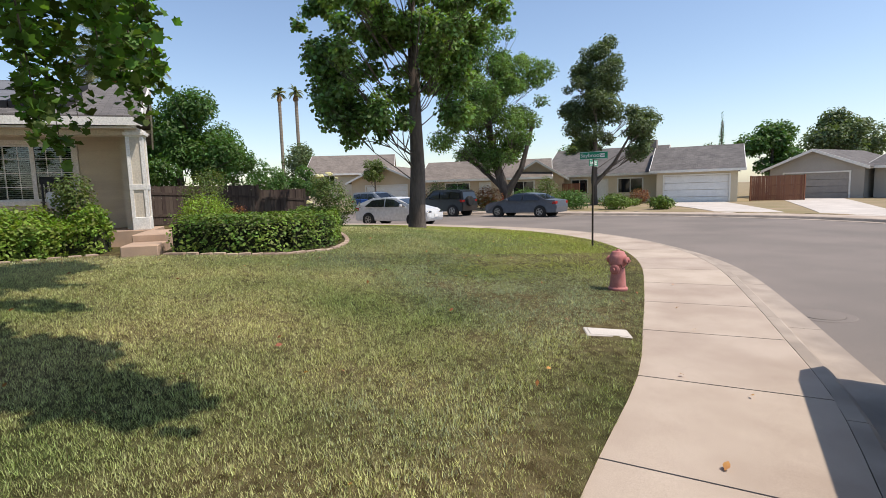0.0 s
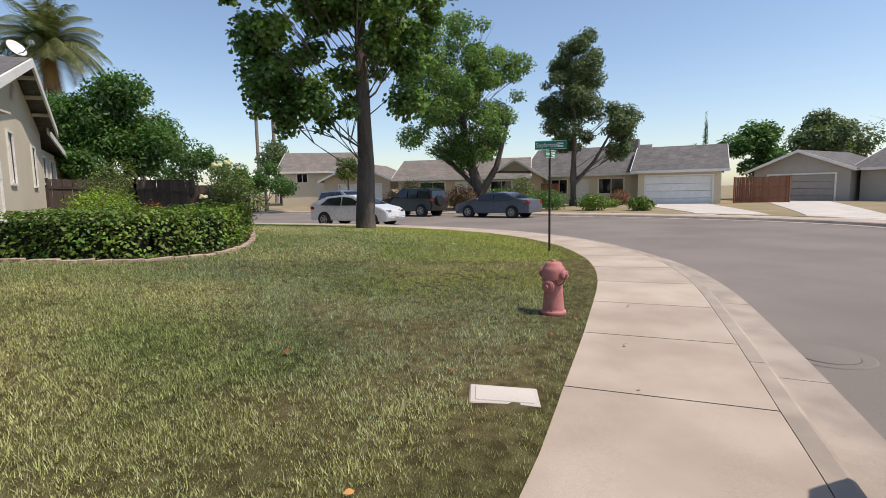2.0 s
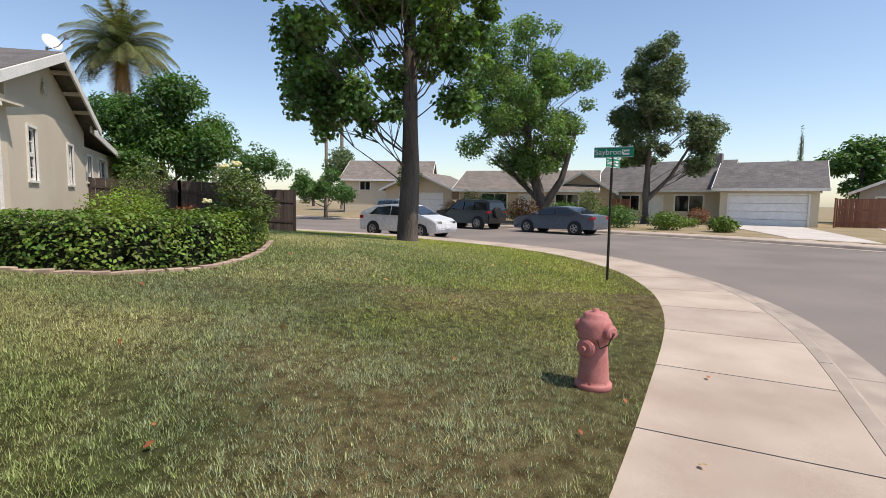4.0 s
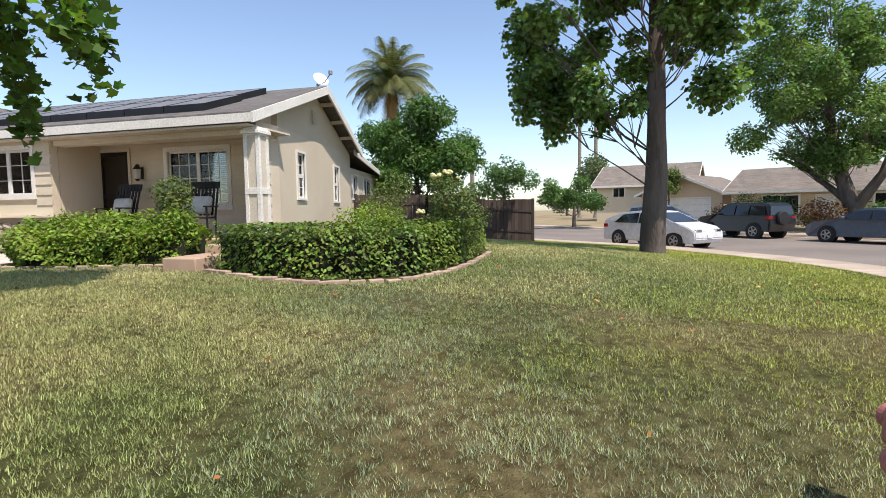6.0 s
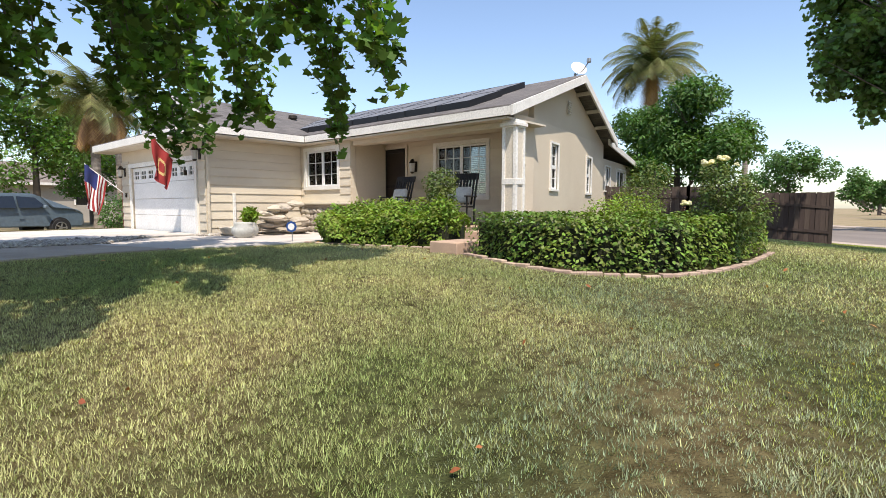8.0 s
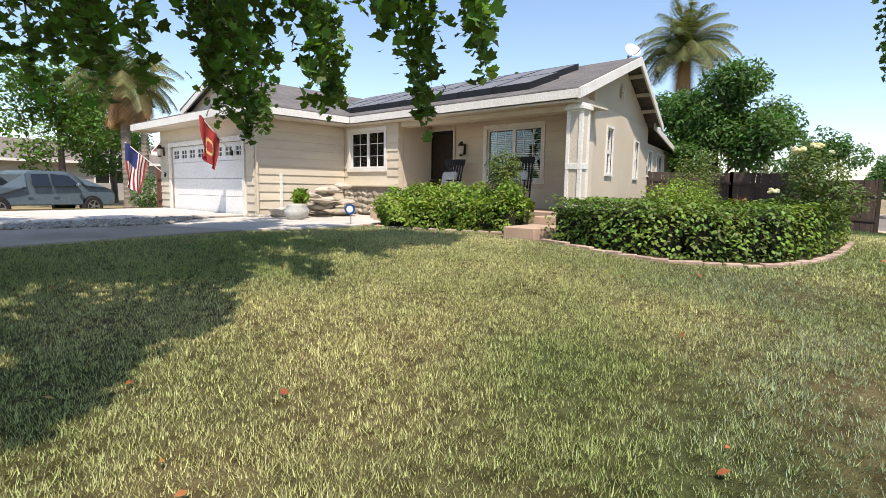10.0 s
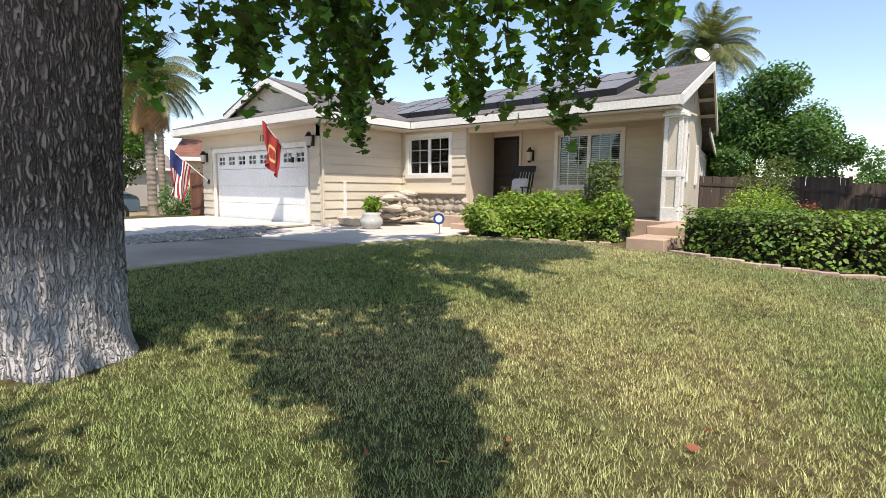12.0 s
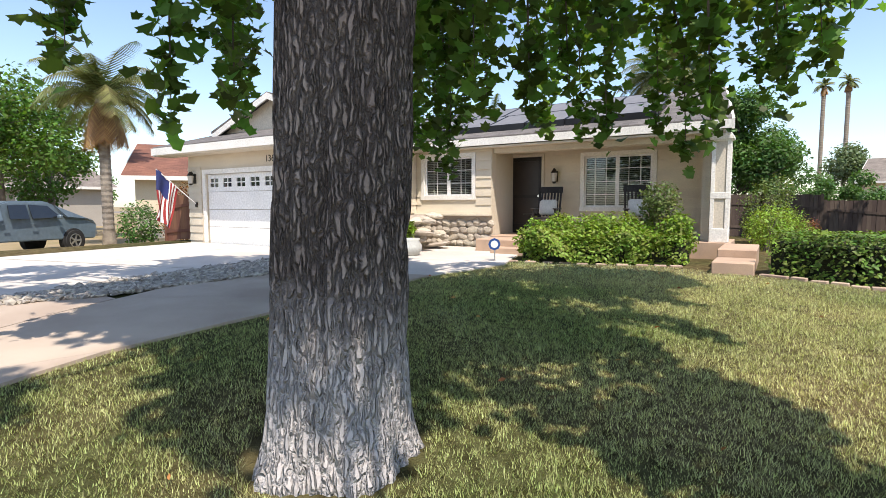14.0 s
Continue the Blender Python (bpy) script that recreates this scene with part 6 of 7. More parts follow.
uc = thing("utility_cover", pose(-4.5, 7.3, -0.133), "round worn utility cover set in the asphalt", "cover")
part("collar", lathe(bmesh.new(), [(0.26, 0.0), (0.36, 0.006), (0.38, 0.0)], 28), M_ASPHALT, uc)
part("lid", lathe(bmesh.new(), [(0.01, 0.008), (0.2, 0.008), (0.25, 0.006), (0.255, 0.0)], 28), M_ASPHALT, uc)
# ---- vehicles ----
def car(name, m, label, L, W, H, prof, belt, paint_c, glass, wheels, wr=0.32, tail=False, group="parked cars"):
    """A car from its side outline (x, z), front at +x; the cabin narrows above the belt line."""
    c = thing(name, m, label, "car", group)
    paint = mat(name + " paint", paint_c, tuple(v * 0.93 for v in paint_c), 0.28, 1, 8, 0, spec=0.6)
    bm = bmesh.new()

    def yw(x, z):
        t = max(0, z - belt) / (H - belt)
        nose = max(0, abs(x) - L * 0.4) / (L * 0.1)
        return W / 2 * (1 - 0.2 * t - 0.1 * nose**2 - 0.03 * max(0, 0.45 - z))

    L_ = [bm.verts.new((x, yw(x, z), z)) for x, z in prof]
    R_ = [bm.verts.new((x, -yw(x, z), z)) for x, z in prof]
    k = len(prof)
    for i in range(k):
        bm.faces.new((L_[i], L_[(i + 1) % k], R_[(i + 1) % k], R_[i]))
    f1, f2 = bm.faces.new(L_), bm.faces.new(list(reversed(R_)))
    bmesh.ops.triangulate(bm, faces=[f1, f2])
    bmesh.ops.recalc_face_normals(bm, faces=bm.faces)
    sharp = [e for e in bm.edges if e.calc_face_angle(0) > 0.5]
    bmesh.ops.bevel(bm, geom=sharp, offset=0.035, segments=2, affect="EDGES")
    part("body", bm, paint, c)
    for poly in glass["side"]:
        for s in (-1, 1):
            g = bmesh.new()
            a = [g.verts.new((x, s * (yw(x, z) + 0.006), z)) for x, z in poly]
            b = [g.verts.new((x, s * (yw(x, z) - 0.02), z)) for x, z in poly]
            g.faces.new(a)
            g.faces.new(b)
            for i in range(len(a)):
                g.faces.new((a[i], a[(i + 1) % len(a)], b[(i + 1) % len(a)], b[i]))
            bmesh.ops.recalc_face_normals(g, faces=g.faces)
            part("side_window", g, M_CARGLASS, c)
    for (xa, za), (xb, zb) in glass["ends"]:
        g = bmesh.new()
        n = Vector((zb - za, 0, xa - xb)).normalized()
        n = n if n.z > 0 else -n
        v = []
        for x, z in ((xa, za), (xb, zb)):
            for s in (-1, 1):
                v.append(Vector((x, s * (yw(x, z) - 0.09), z)))
        q = [v[0], v[1], v[3], v[2]]
        top = [g.verts.new(p + n * 0.012) for p in q]
        bot = [g.verts.new(p - n * 0.03) for p in q]
        g.faces.new(top)
        g.faces.new(bot)
        for i in range(4):
            g.faces.new((top[i], top[(i + 1) % 4], bot[(i + 1) % 4], bot[i]))
        bmesh.ops.recalc_face_normals(g, faces=g.faces)
        part("windscreen", g, M_CARGLASS, c)
    for x in wheels:
        for s in (-1, 1):
            w = new("wheel")
            w.parent = c
            w.matrix_local = pose(x, s * (W / 2 - 0.1), wr, 90 * s * -1, 0, 0)
            ar = part("arch", lathe(bmesh.new(), [(wr + 0.06, -0.12), (wr + 0.06, 0.085), (wr + 0.02, 0.09), (0.1, 0.07)], 28), M_BLACK, w)
            ar.location = (0, 0, -0.02)
            part("tyre", lathe(bmesh.new(), [(wr * 0.64, -0.1), (wr * 0.95, -0.1), (wr, -0.07), (wr, 0.08), (wr * 0.95, 0.105), (wr * 0.66, 0.11), (wr * 0.62, 0.08)], 28), M_BLACK, w)
            rb_ = bmesh.new()
            lathe(rb_, [(wr * 0.66, 0.06), (wr * 0.66, 0.108), (wr * 0.58, 0.112), (wr * 0.56, 0.075)], 28)
            for q in range(5):
                a = q * 2 * math.pi / 5
                box(rb_, 0.02, wr * 0.6, -0.03, 0.03, 0.07, 0.1, m=Matrix.Rotation(a, 4, "Z"))
            lathe(rb_, [(0.06, 0.06), (0.06, 0.105), (0.03, 0.11)], 12)
            part("rim", rb_, M_METAL, w)
    for s in (-1, 1):
        zl = glass.get("lamp", 0.68)
        xf, xr = max(p[0] for p in prof), min(p[0] for p in prof)
        part("headlight", bx(xf - 0.32, xf - 0.03, s * (W / 2 - 0.34) - 0.16, s * (W / 2 - 0.34) + 0.16, zl - 0.07, zl + 0.06, bevel=0.03), M_CHROME, c)
        part("tail_lamp", bx(xr + 0.02, xr + 0.28, s * (W / 2 - 0.2) - 0.13, s * (W / 2 - 0.2) + 0.13, glass.get("tail", 0.85) - 0.09, glass.get("tail", 0.85) + 0.09, bevel=0.03), M_TAIL, c)
        part("mirror", bx(glass["mirror"] - 0.07, glass["mirror"] + 0.07, s * (W / 2 + 0.02), s * (W / 2 + 0.18), belt + 0.02, belt + 0.15, bevel=0.03), paint, c)
        for x in (glass["mirror"] - 0.9, glass["mirror"] - 1.85):
            part("door_handle", bx(x - 0.09, x + 0.09, s * (W / 2 - 0.01), s * (W / 2 + 0.02), belt - 0.14, belt - 0.11), paint, c)
    part("plate", bx(max(p[0] for p in prof) - 0.02, max(p[0] for p in prof) + 0.015, -0.16, 0.16, 0.42, 0.54), M_FLAGW, c)
    return c


HATCH = [(-2.2, 0.25), (-2.24, 0.6), (-2.2, 0.98), (-2.05, 1.12), (-1.2, 1.4), (-0.3, 1.46), (0.3, 1.42), (1.25, 0.98), (1.9, 0.84), (2.2, 0.66), (2.24, 0.4), (2.15, 0.22)]
HATCH_G = {"side": [[(-1.55, 0.98), (-1.15, 1.3), (-0.35, 1.37), (-0.35, 0.96)], [(-0.28, 0.96), (-0.28, 1.37), (0.2, 1.33), (0.95, 0.98)]], "ends": [((0.42, 1.36), (1.22, 0.99)), ((-1.28, 1.37), (-2.0, 1.14))], "mirror": 0.75}
SEDAN = [(-2.4, 0.28), (-2.44, 0.6), (-2.38, 0.98), (-1.75, 1.04), (-1.0, 1.38), (-0.2, 1.44), (0.35, 1.38), (1.2, 0.98), (2.0, 0.86), (2.38, 0.7), (2.42, 0.4), (2.3, 0.22)]
SEDAN_G = {"side": [[(-1.45, 1.0), (-0.95, 1.29), (-0.3, 1.34), (-0.3, 0.98)], [(-0.22, 0.98), (-0.22, 1.34), (0.3, 1.3), (0.95, 0.99)]], "ends": [((0.48, 1.32), (1.15, 1.0)), ((-1.1, 1.33), (-1.7, 1.06))], "mirror": 0.75}
SUV = [(-2.1, 0.35), (-2.15, 0.7), (-2.12, 1.1), (-2.0, 1.62), (-1.7, 1.72), (0.1, 1.74), (0.4, 1.68), (0.95, 1.16), (1.9, 1.05), (2.15, 0.9), (2.2, 0.45), (2.05, 0.3)]
SUV_G = {"side": [[(-1.9, 1.14), (-1.82, 1.55), (-1.1, 1.6), (-1.1, 1.13)], [(-1.02, 1.13), (-1.02, 1.6), (-0.3, 1.61), (-0.3, 1.13)], [(-0.22, 1.13), (-0.22, 1.61), (0.28, 1.58), (0.75, 1.15)]], "ends": [((0.46, 1.62), (0.93, 1.2)), ((-2.02, 1.56), (-2.12, 1.14))], "mirror": 0.6, "tail": 1.0, "lamp": 0.85}


def parked(x, y, dx, dy):
    return pose(x, y, -0.135, 0, 0, math.degrees(math.atan2(dy, dx)))


car("hatchback", parked(-26.65, 7.1, 1.93, 1.85), "white hatchback parked behind the street tree", 4.5, 1.79, 1.46, HATCH, 0.94, (0.62, 0.63, 0.64), HATCH_G, (-1.35, 1.35), 0.31)
car("sedan", parked(-28.7, 15.6, -2.2, -1.5), "grey sedan parked across the street", 4.85, 1.82, 1.44, SEDAN, 0.96, (0.10, 0.115, 0.14), SEDAN_G, (-1.4, 1.45), 0.32)
sv = car("suv", parked(-33.6, 12.0, -2.2, -1.5), "black off-road wagon with rear spare wheel", 4.4, 1.8, 1.74, SUV, 1.12, (0.014, 0.015, 0.018), SUV_G, (-1.3, 1.3), 0.36)
spw = part("spare_wheel", lathe(bmesh.new(), [(0.1, 0), (0.33, 0.0), (0.34, 0.1), (0.3, 0.17), (0.05, 0.18)], 22), M_BLACK, sv)
spw.matrix_local = pose(-2.13, 0.1, 0.98, 0, -90, 0)
car("van", parked(-41.5, 9.0, 0.83, 0.56), "silver van parked by the far house", 4.6, 1.85, 1.74, SUV, 1.12, (0.5, 0.5, 0.5), SUV_G, (-1.3, 1.3), 0.34)
car("estate_car", parked(-0.55, 4.5, 0.68, -0.735), "white car with black alloy wheels parked at the kerb", 4.5, 1.8, 1.6, SUV, 1.0, (0.66, 0.66, 0.66), {**SUV_G, "tail": 0.98}, (-1.35, 1.35), 0.34)
TRUCK = [(-2.75, 0.5), (-2.78, 0.75), (-2.75, 1.12), (-0.75, 1.14), (-0.7, 1.7), (-0.4, 1.78), (0.75, 1.78), (1.0, 1.72), (1.5, 1.2), (2.6, 1.1), (2.8, 0.95), (2.82, 0.55), (2.65, 0.42)]
TRUCK_G = {"side": [[(-0.55, 1.2), (-0.5, 1.64), (0.1, 1.66), (0.1, 1.2)], [(0.2, 1.2), (0.2, 1.66), (0.85, 1.62), (1.25, 1.22)]], "ends": [((1.05, 1.66), (1.47, 1.24)), ((-0.71, 1.62), (-0.74, 1.2))], "mirror": 1.1, "lamp": 0.9, "tail": 0.95}
zt = gz(-7.7, -22.6)
car("pickup_truck", pose(-7.7, -22.6, zt - 0.02, 0, 0, 202), "blue-grey pickup truck in the next yard", 5.6, 1.95, 1.78, TRUCK, 1.16, (0.11, 0.15, 0.18), TRUCK_G, (-1.75, 1.75), 0.38)


# ---- houses across the street and next door ----
M_TANWALL = mat("tan stucco", (0.62, 0.50, 0.36), (0.55, 0.45, 0.33), 0.9, 0.6, 40, 0.2)
M_CREAM = mat("cream stucco", (0.66, 0.57, 0.42), (0.6, 0.52, 0.39), 0.9, 0.6, 40, 0.2)
M_GREYWALL = mat("grey beige siding", (0.40, 0.37, 0.33), (0.35, 0.325, 0.29), 0.9, 0.6, 40, 0.2)
M_TAUPE = mat("taupe garage door paint", (0.36, 0.33, 0.3), (0.32, 0.295, 0.27), 0.6, 2, 20, 0.03)
M_BRICKWALL = mat("dark stone chimney", (0.30, 0.26, 0.23), (0.22, 0.19, 0.17), 0.95, 4, 30, 0.5)


def neighbour(label, m, W, D, H, rise, wallm, roofm, opens, gable_front=False, over=0.5, chimney=None):
    """A single-storey house; its front is the plane y = 0, facing +y, from x = 0 to W."""
    h = thing("neighbour_house", m, label, "house", "houses round the corner")
    holes = [(a, b, c, d) for _, a, b, c, d in opens]
    part("wall", wall_x(0, 0, W, -0.3, H, holes, 0.2), wallm, h)
    part("wall", bx(0, W, -D, -D + 0.2, -0.3, H), wallm, h)
    part("wall", bx(0, 0.2, -D + 0.2, -0.2, -0.3, H), wallm, h)
    part("wall", bx(W - 0.2, W, -D + 0.2, -0.2, -0.3, H), wallm, h)
    rf = new("roof")
    rf.parent = h

    def plane(cs):
        part("roof_slope", pitch_uv(slab(bmesh.new(), cs, 0.12)), roofm, rf)

    def gable(pts):
        g = bmesh.new()
        a = [g.verts.new(p) for p in pts[0]]
        b = [g.verts.new(p) for p in pts[1]]
        g.faces.new(a)
        g.faces.new(b)
        for i in range(3):
            g.faces.new((a[i], a[(i + 1) % 3], b[(i + 1) % 3], b[i]))
        bmesh.ops.recalc_face_normals(g, faces=g.faces)
        part("gable_wall", g, wallm, h)

    o = over
    if gable_front:
        zr = H + rise
        e = rise * o / (W / 2)
        plane([(-o, o, H - e + 0.1), (W / 2, o, zr + 0.1), (W / 2, -D - o, zr + 0.1), (-o, -D - o, H - e + 0.1)])
        plane([(W + o, o, H - e + 0.1), (W / 2, o, zr + 0.1), (W / 2, -D - o, zr + 0.1), (W + o, -D - o, H - e + 0.1)])
        gable([[(0, 0, H), (W, 0, H), (W / 2, 0, zr)], [(0, -0.2, H), (W, -0.2, H), (W / 2, -0.2, zr)]])
        for xa in (-o, W + o):
            board("rake_board", (xa, o + 0.02, H - e + 0.1), (W / 2, o + 0.02, zr + 0.1), 0.22, 0.05, M_TRIM, rf)
    else:
        zr = H + rise
        e = rise * o / (D / 2)
        plane([(-o, o, H - e + 0.1), (W + o, o, H - e + 0.1), (W + o, -D / 2, zr + 0.1), (-o, -D / 2, zr + 0.1)])
        plane([(-o, -D - o, H - e + 0.1), (W + o, -D - o, H - e + 0.1), (W + o, -D / 2, zr + 0.1), (-o, -D / 2, zr + 0.1)])
        for x in (0, W):
            s = 0.2 if x == 0 else -0.2
            gable([[(x, 0, H), (x, -D, H), (x, -D / 2, zr)], [(x + s, 0, H), (x + s, -D, H), (x + s, -D / 2, zr)]])
        board("fascia", (-o, o + 0.03, H - e + 0.09), (W + o, o + 0.03, H - e + 0.09), 0.2, 0.05, M_TRIM, rf)
        for xa in (-o - 0.02, W + o + 0.02):
            board("rake_board", (xa, o, H - e + 0.1), (xa, -D / 2, zr + 0.1), 0.2, 0.05, M_TRIM, rf)
            board("rake_board", (xa, -D - o, H - e + 0.1), (xa, -D / 2, zr + 0.1), 0.2, 0.05, M_TRIM, rf)
    for kind, a, b, c, d in opens:
        q = new({"g": "garage_door", "w": "window", "d": "door"}[kind])
        q.parent = h
        t = bmesh.new()
        for p0, p1, r0, r1 in ((a - 0.12, a, c, d + 0.12), (b, b + 0.12, c, d + 0.12), (a, b, d, d + 0.12)):
            box(t, p0, p1, -0.05, 0.04, r0, r1)
        part("frame", t, M_TRIM, q)
        if kind == "g":
            for r in range(4):
                z0_ = c + (d - c) * r / 4
                part("door_panel", bx(a, b, -0.12, -0.08, z0_ + 0.01, z0_ + (d - c) / 4 - 0.01, bevel=0.01), M_TAUPE if wallm is M_GREYWALL else M_WHITE, q)
        elif kind == "d":
            part("door_leaf", bx(a, b, -0.12, -0.08, c, d), M_WHITE, q)
        else:
            part("pane", bx(a, b, -0.1, -0.08, c, d), M_CARGLASS, q)
            mm = bmesh.new()
            box(mm, (a + b) / 2 - 0.03, (a + b) / 2 + 0.03, -0.075, -0.03, c, d)
            part("mullion", mm, M_TRIM, q)
    if chimney:
        x, y, z1 = chimney
        part("chimney", bx(x - 0.5, x + 0.5, y - 0.4, y + 0.4, 0, z1, bevel=0.03), M_BRICKWALL, h)
    return h


# seen across the street: fronts face the street, so local x runs towards the viewer's left
def front(xl, yl, xr, yr):
    """Pose of a house whose front goes from a viewer's right end to the left end."""
    return pose(xr, yr, 0.04, 0, 0, math.degrees(math.atan2(yl - yr, xl - xr)))


def span(xl, yl, xr, yr):
    return math.dist((xl, yl), (xr, yr))


# garage and house with long grey roof
A = (-35.4, 31.2, -31.2, 35.3)
neighbour("grey-roofed house with white garage door", front(*A), span(*A), 9, 2.75, 1.9, M_CREAM, M_SHINGLE, [("g", 0.6, span(*A) - 0.6, -0.1, 2.15)])
B = (-44.2, 26.2, -37.0, 32.6)
neighbour("beige house wing with entry and stone chimney", front(*B), span(*B), 9, 2.75, 2.3, M_CREAM, M_SHINGLE, [("w", 1.2, 3.2, 0.9, 2.1), ("d", 4.2, 5.1, 0.0, 2.05), ("w", 6.0, 7.4, 0.9, 2.1)], chimney=(1.0, -3.6, 5.6))
C = (-48.2, 15.0, -42.5, 25.0)
neighbour("tan ranch house with brown shingle roof", front(*C), span(*C), 9, 2.6, 1.7, M_TANWALL, M_SHINGLE2, [("w", 1.2, 3.0, 0.9, 2.1), ("d", 5.2, 6.1, 0.0, 2.05), ("w", 7.2, 9.4, 0.9, 2.1)])
C2 = (-45.0, 22.6, -42.2, 26.6)
neighbour("tan gable-fronted wing of the ranch house", front(*C2), span(*C2), 8, 2.5, 1.5, M_TANWALL, M_SHINGLE2, [("w", 1.4, 2.9, 0.9, 2.0)], True)
Dh = (-57.5, 9.5, -53.5, 15.6)
neighbour("tan gabled house with white garage", front(*Dh), span(*Dh), 9, 2.7, 1.6, M_TANWALL, M_SHINGLE2, [("g", 1.0, 5.6, -0.1, 2.15)], True)
Dh2 = (-63.0, 5.5, -60.5, 14.5)
neighbour("tall tan house with brown roof", front(*Dh2), span(*Dh2), 10, 3.9, 2.2, M_CREAM, M_SHINGLE2, [("w", 1.2, 2.4, 1.2, 2.4), ("w", 6.5, 7.6, 2.6, 3.5)])
Eh = (-35.0, 43.2, -28.2, 44.8)
neighbour("grey beige house with wide garage", front(*Eh), span(*Eh), 9, 2.6, 1.4, M_GREYWALL, M_SHINGLE, [("g", 1.0, 5.8, -0.1, 2.1)], True)
Eh2 = (-28.0, 45.6, -14.0, 46.5)
neighbour("low grey beige house wing", front(*Eh2), span(*Eh2), 9, 2.6, 1.6, M_GREYWALL, M_SHINGLE, [("w", 8.2, 10.6, 0.8, 2.1), ("w", 2.0, 4.0, 0.8, 2.1)])
Fh = (-14.5, -27.5, -22.0, -22.0)
neighbour("cream house with red-brown shingle roof", front(*Fh), span(*Fh), 9, 3.2, 1.8, M_CREAM, M_SHINGLE3, [("w", 2.0, 3.6, 1.4, 2.4)])
Gh = (2.0, -46.0, -22.0, -46.0)
neighbour("low house beyond the next yard", front(*Gh), span(*Gh), 9, 3.2, 1.6, M_GREYWALL, M_SHINGLE2, [("w", 4.0, 6.0, 1.4, 2.4), ("w", 14.0, 16.0, 1.4, 2.4)])
fence("fence", [(-31.0, 36.4), (-29.0, 39.5)], 2.0, M_REDFENCE, "red-brown wooden fence between the houses")
fence("fence", [(-42.0, 26.4), (-41.2, 27.6)], 1.85, M_REDFENCE, "low red-brown wooden fence by the yard")
# far driveway aprons
for q in ([(-35.0, 30.6), (-31.6, 34.4), (-18.2, 24.4), (-21.4, 23.4)], [(-33.6, 42.6), (-29.0, 43.8), (-13.2, 24.7), (-17.0, 24.8)]):
    solo("apron", draped(q, 0.02, 0.2, 1.5), M_DRIVE, "pale concrete driveway across the street", "driveway", kind="structure")
# front-yard shrubs across the street
for x, y, r, h, lf, lab in ((-34.6, 22.8, 0.9, 0.9, M_LEAF4, "clipped dark shrub"), (-35.2, 21.2, 1.0, 0.8, M_LEAF4, "clipped dark shrub"), (-31.6, 25.6, 0.9, 0.55, M_HEDGE, "low green shrub"), (-33.6, 25.8, 0.8, 0.6, M_HEDGE, "low green shrub"), (-35.0, 29.2, 0.9, 1.1, M_REDLEAF, "rusty shrub by the garage"), (-39.5, 24.8, 1.1, 1.2, M_LEAF4, "dark green shrub"), (-37.8, 20.6, 1.0, 1.0, M_LEAF4, "dark green shrub"), (-41.5, 15.5, 1.0, 1.1, M_LEAF4, "dark green shrub"), (-39.2, 17.5, 0.9, 0.9, M_LEAF4, "dark green shrub"), (-13.6, 26.6, 0.6, 0.75, M_LEAF4, "clipped round ball shrub"), (-12.8, 28.0, 0.6, 0.75, M_LEAF4, "clipped round ball shrub"), (-11.6, 26.6, 0.6, 0.3, M_REDLEAF, "low rusty shrub"), (-40.5, 12.6, 1.0, 1.4, M_REDLEAF, "rust-tinted shrub")):
    bush("yard_shrub", x, y, [(0, 0, h * 0.55, r, r, h * 0.6)], 900, lf, lab + " in a front yard across the street", 0.13, 5)
for x, y, r, h, lf, lab in ((-33.5, 18.2, 1.3, 1.5, M_LEAF4, "broad dark green shrub"), (-36.6, 16.6, 1.4, 1.7, M_REDLEAF, "rust-tinted shrub"), (-31.2, 20.6, 1.3, 1.3, M_LEAF4, "broad dark green shrub"), (-39.4, 15.2, 1.3, 2.0, M_LEAF4, "tall dark green shrub"), (-28.8, 22.2, 1.1, 1.0, M_HEDGE, "clipped green shrub"), (-26.6, 24.0, 0.9, 0.8, M_HEDGE, "low green shrub"), (-42.5, 14.6, 1.2, 2.2, M_ROSE, "tall leafy shrub"), (-34.5, 20.4, 1.0, 2.2, M_ROSE, "tall leafy shrub")):
    bush("yard_shrub", x, y, [(0, 0, h * 0.5, r, r, h * 0.55), (r * 0.4, -r * 0.3, h * 0.7, r * 0.6, r * 0.6, h * 0.4)], 1500, lf, lab + " in a front yard across the street", 0.14, 6)
rk = random.Random(4)
for x, y in ((-12.4, 26.2), (-11.4, 25.6), (-10.6, 25.9)):
    bm = bmesh.new()
    bmesh.ops.create_icosphere(bm, subdivisions=2, radius=0.45)
    for v in bm.verts:
        v.co *= 1 + 0.25 * noise.noise(v.co * 2 + Vector((x, y, 0)))
        v.co.z *= 0.6
    solo("boulder", bm, M_STONE, "tan boulder in a dry front yard", "boulder", "boulders", m=pose(x, y, gz(x, y) + 0.1))
for x, y, c, lab in ((-40.6, 7.6, M_BLUE, "blue wheeled bin at the far kerb"), (-39.6, 8.5, M_BLACK, "black wheeled bin at the far kerb")):
    bn = thing("wheelie_bin", pose(x, y, 0.0, 0, 0, 30), lab, "bin")
    bm = bmesh.new()
    slab(bm, [(-0.3, -0.33, 1.0), (0.3, -0.33, 1.0), (0.3, 0.33, 1.0), (-0.3, 0.33, 1.0)], 1.0)
    for v in bm.verts:
        if v.co.z < 0.5:
            v.co.x *= 0.8
            v.co.y *= 0.8
    part("bin_body", bm, c, bn)
    part("lid", bx(-0.33, 0.33, -0.36, 0.38, 1.0, 1.07, bevel=0.02), c, bn)
    for s in (-0.26, 0.26):
        part("wheel", tube(bmesh.new(), (s - 0.03, -0.3, 0.1), (s + 0.03, -0.3, 0.1), 0.1, seg=12), M_BLACK, bn)


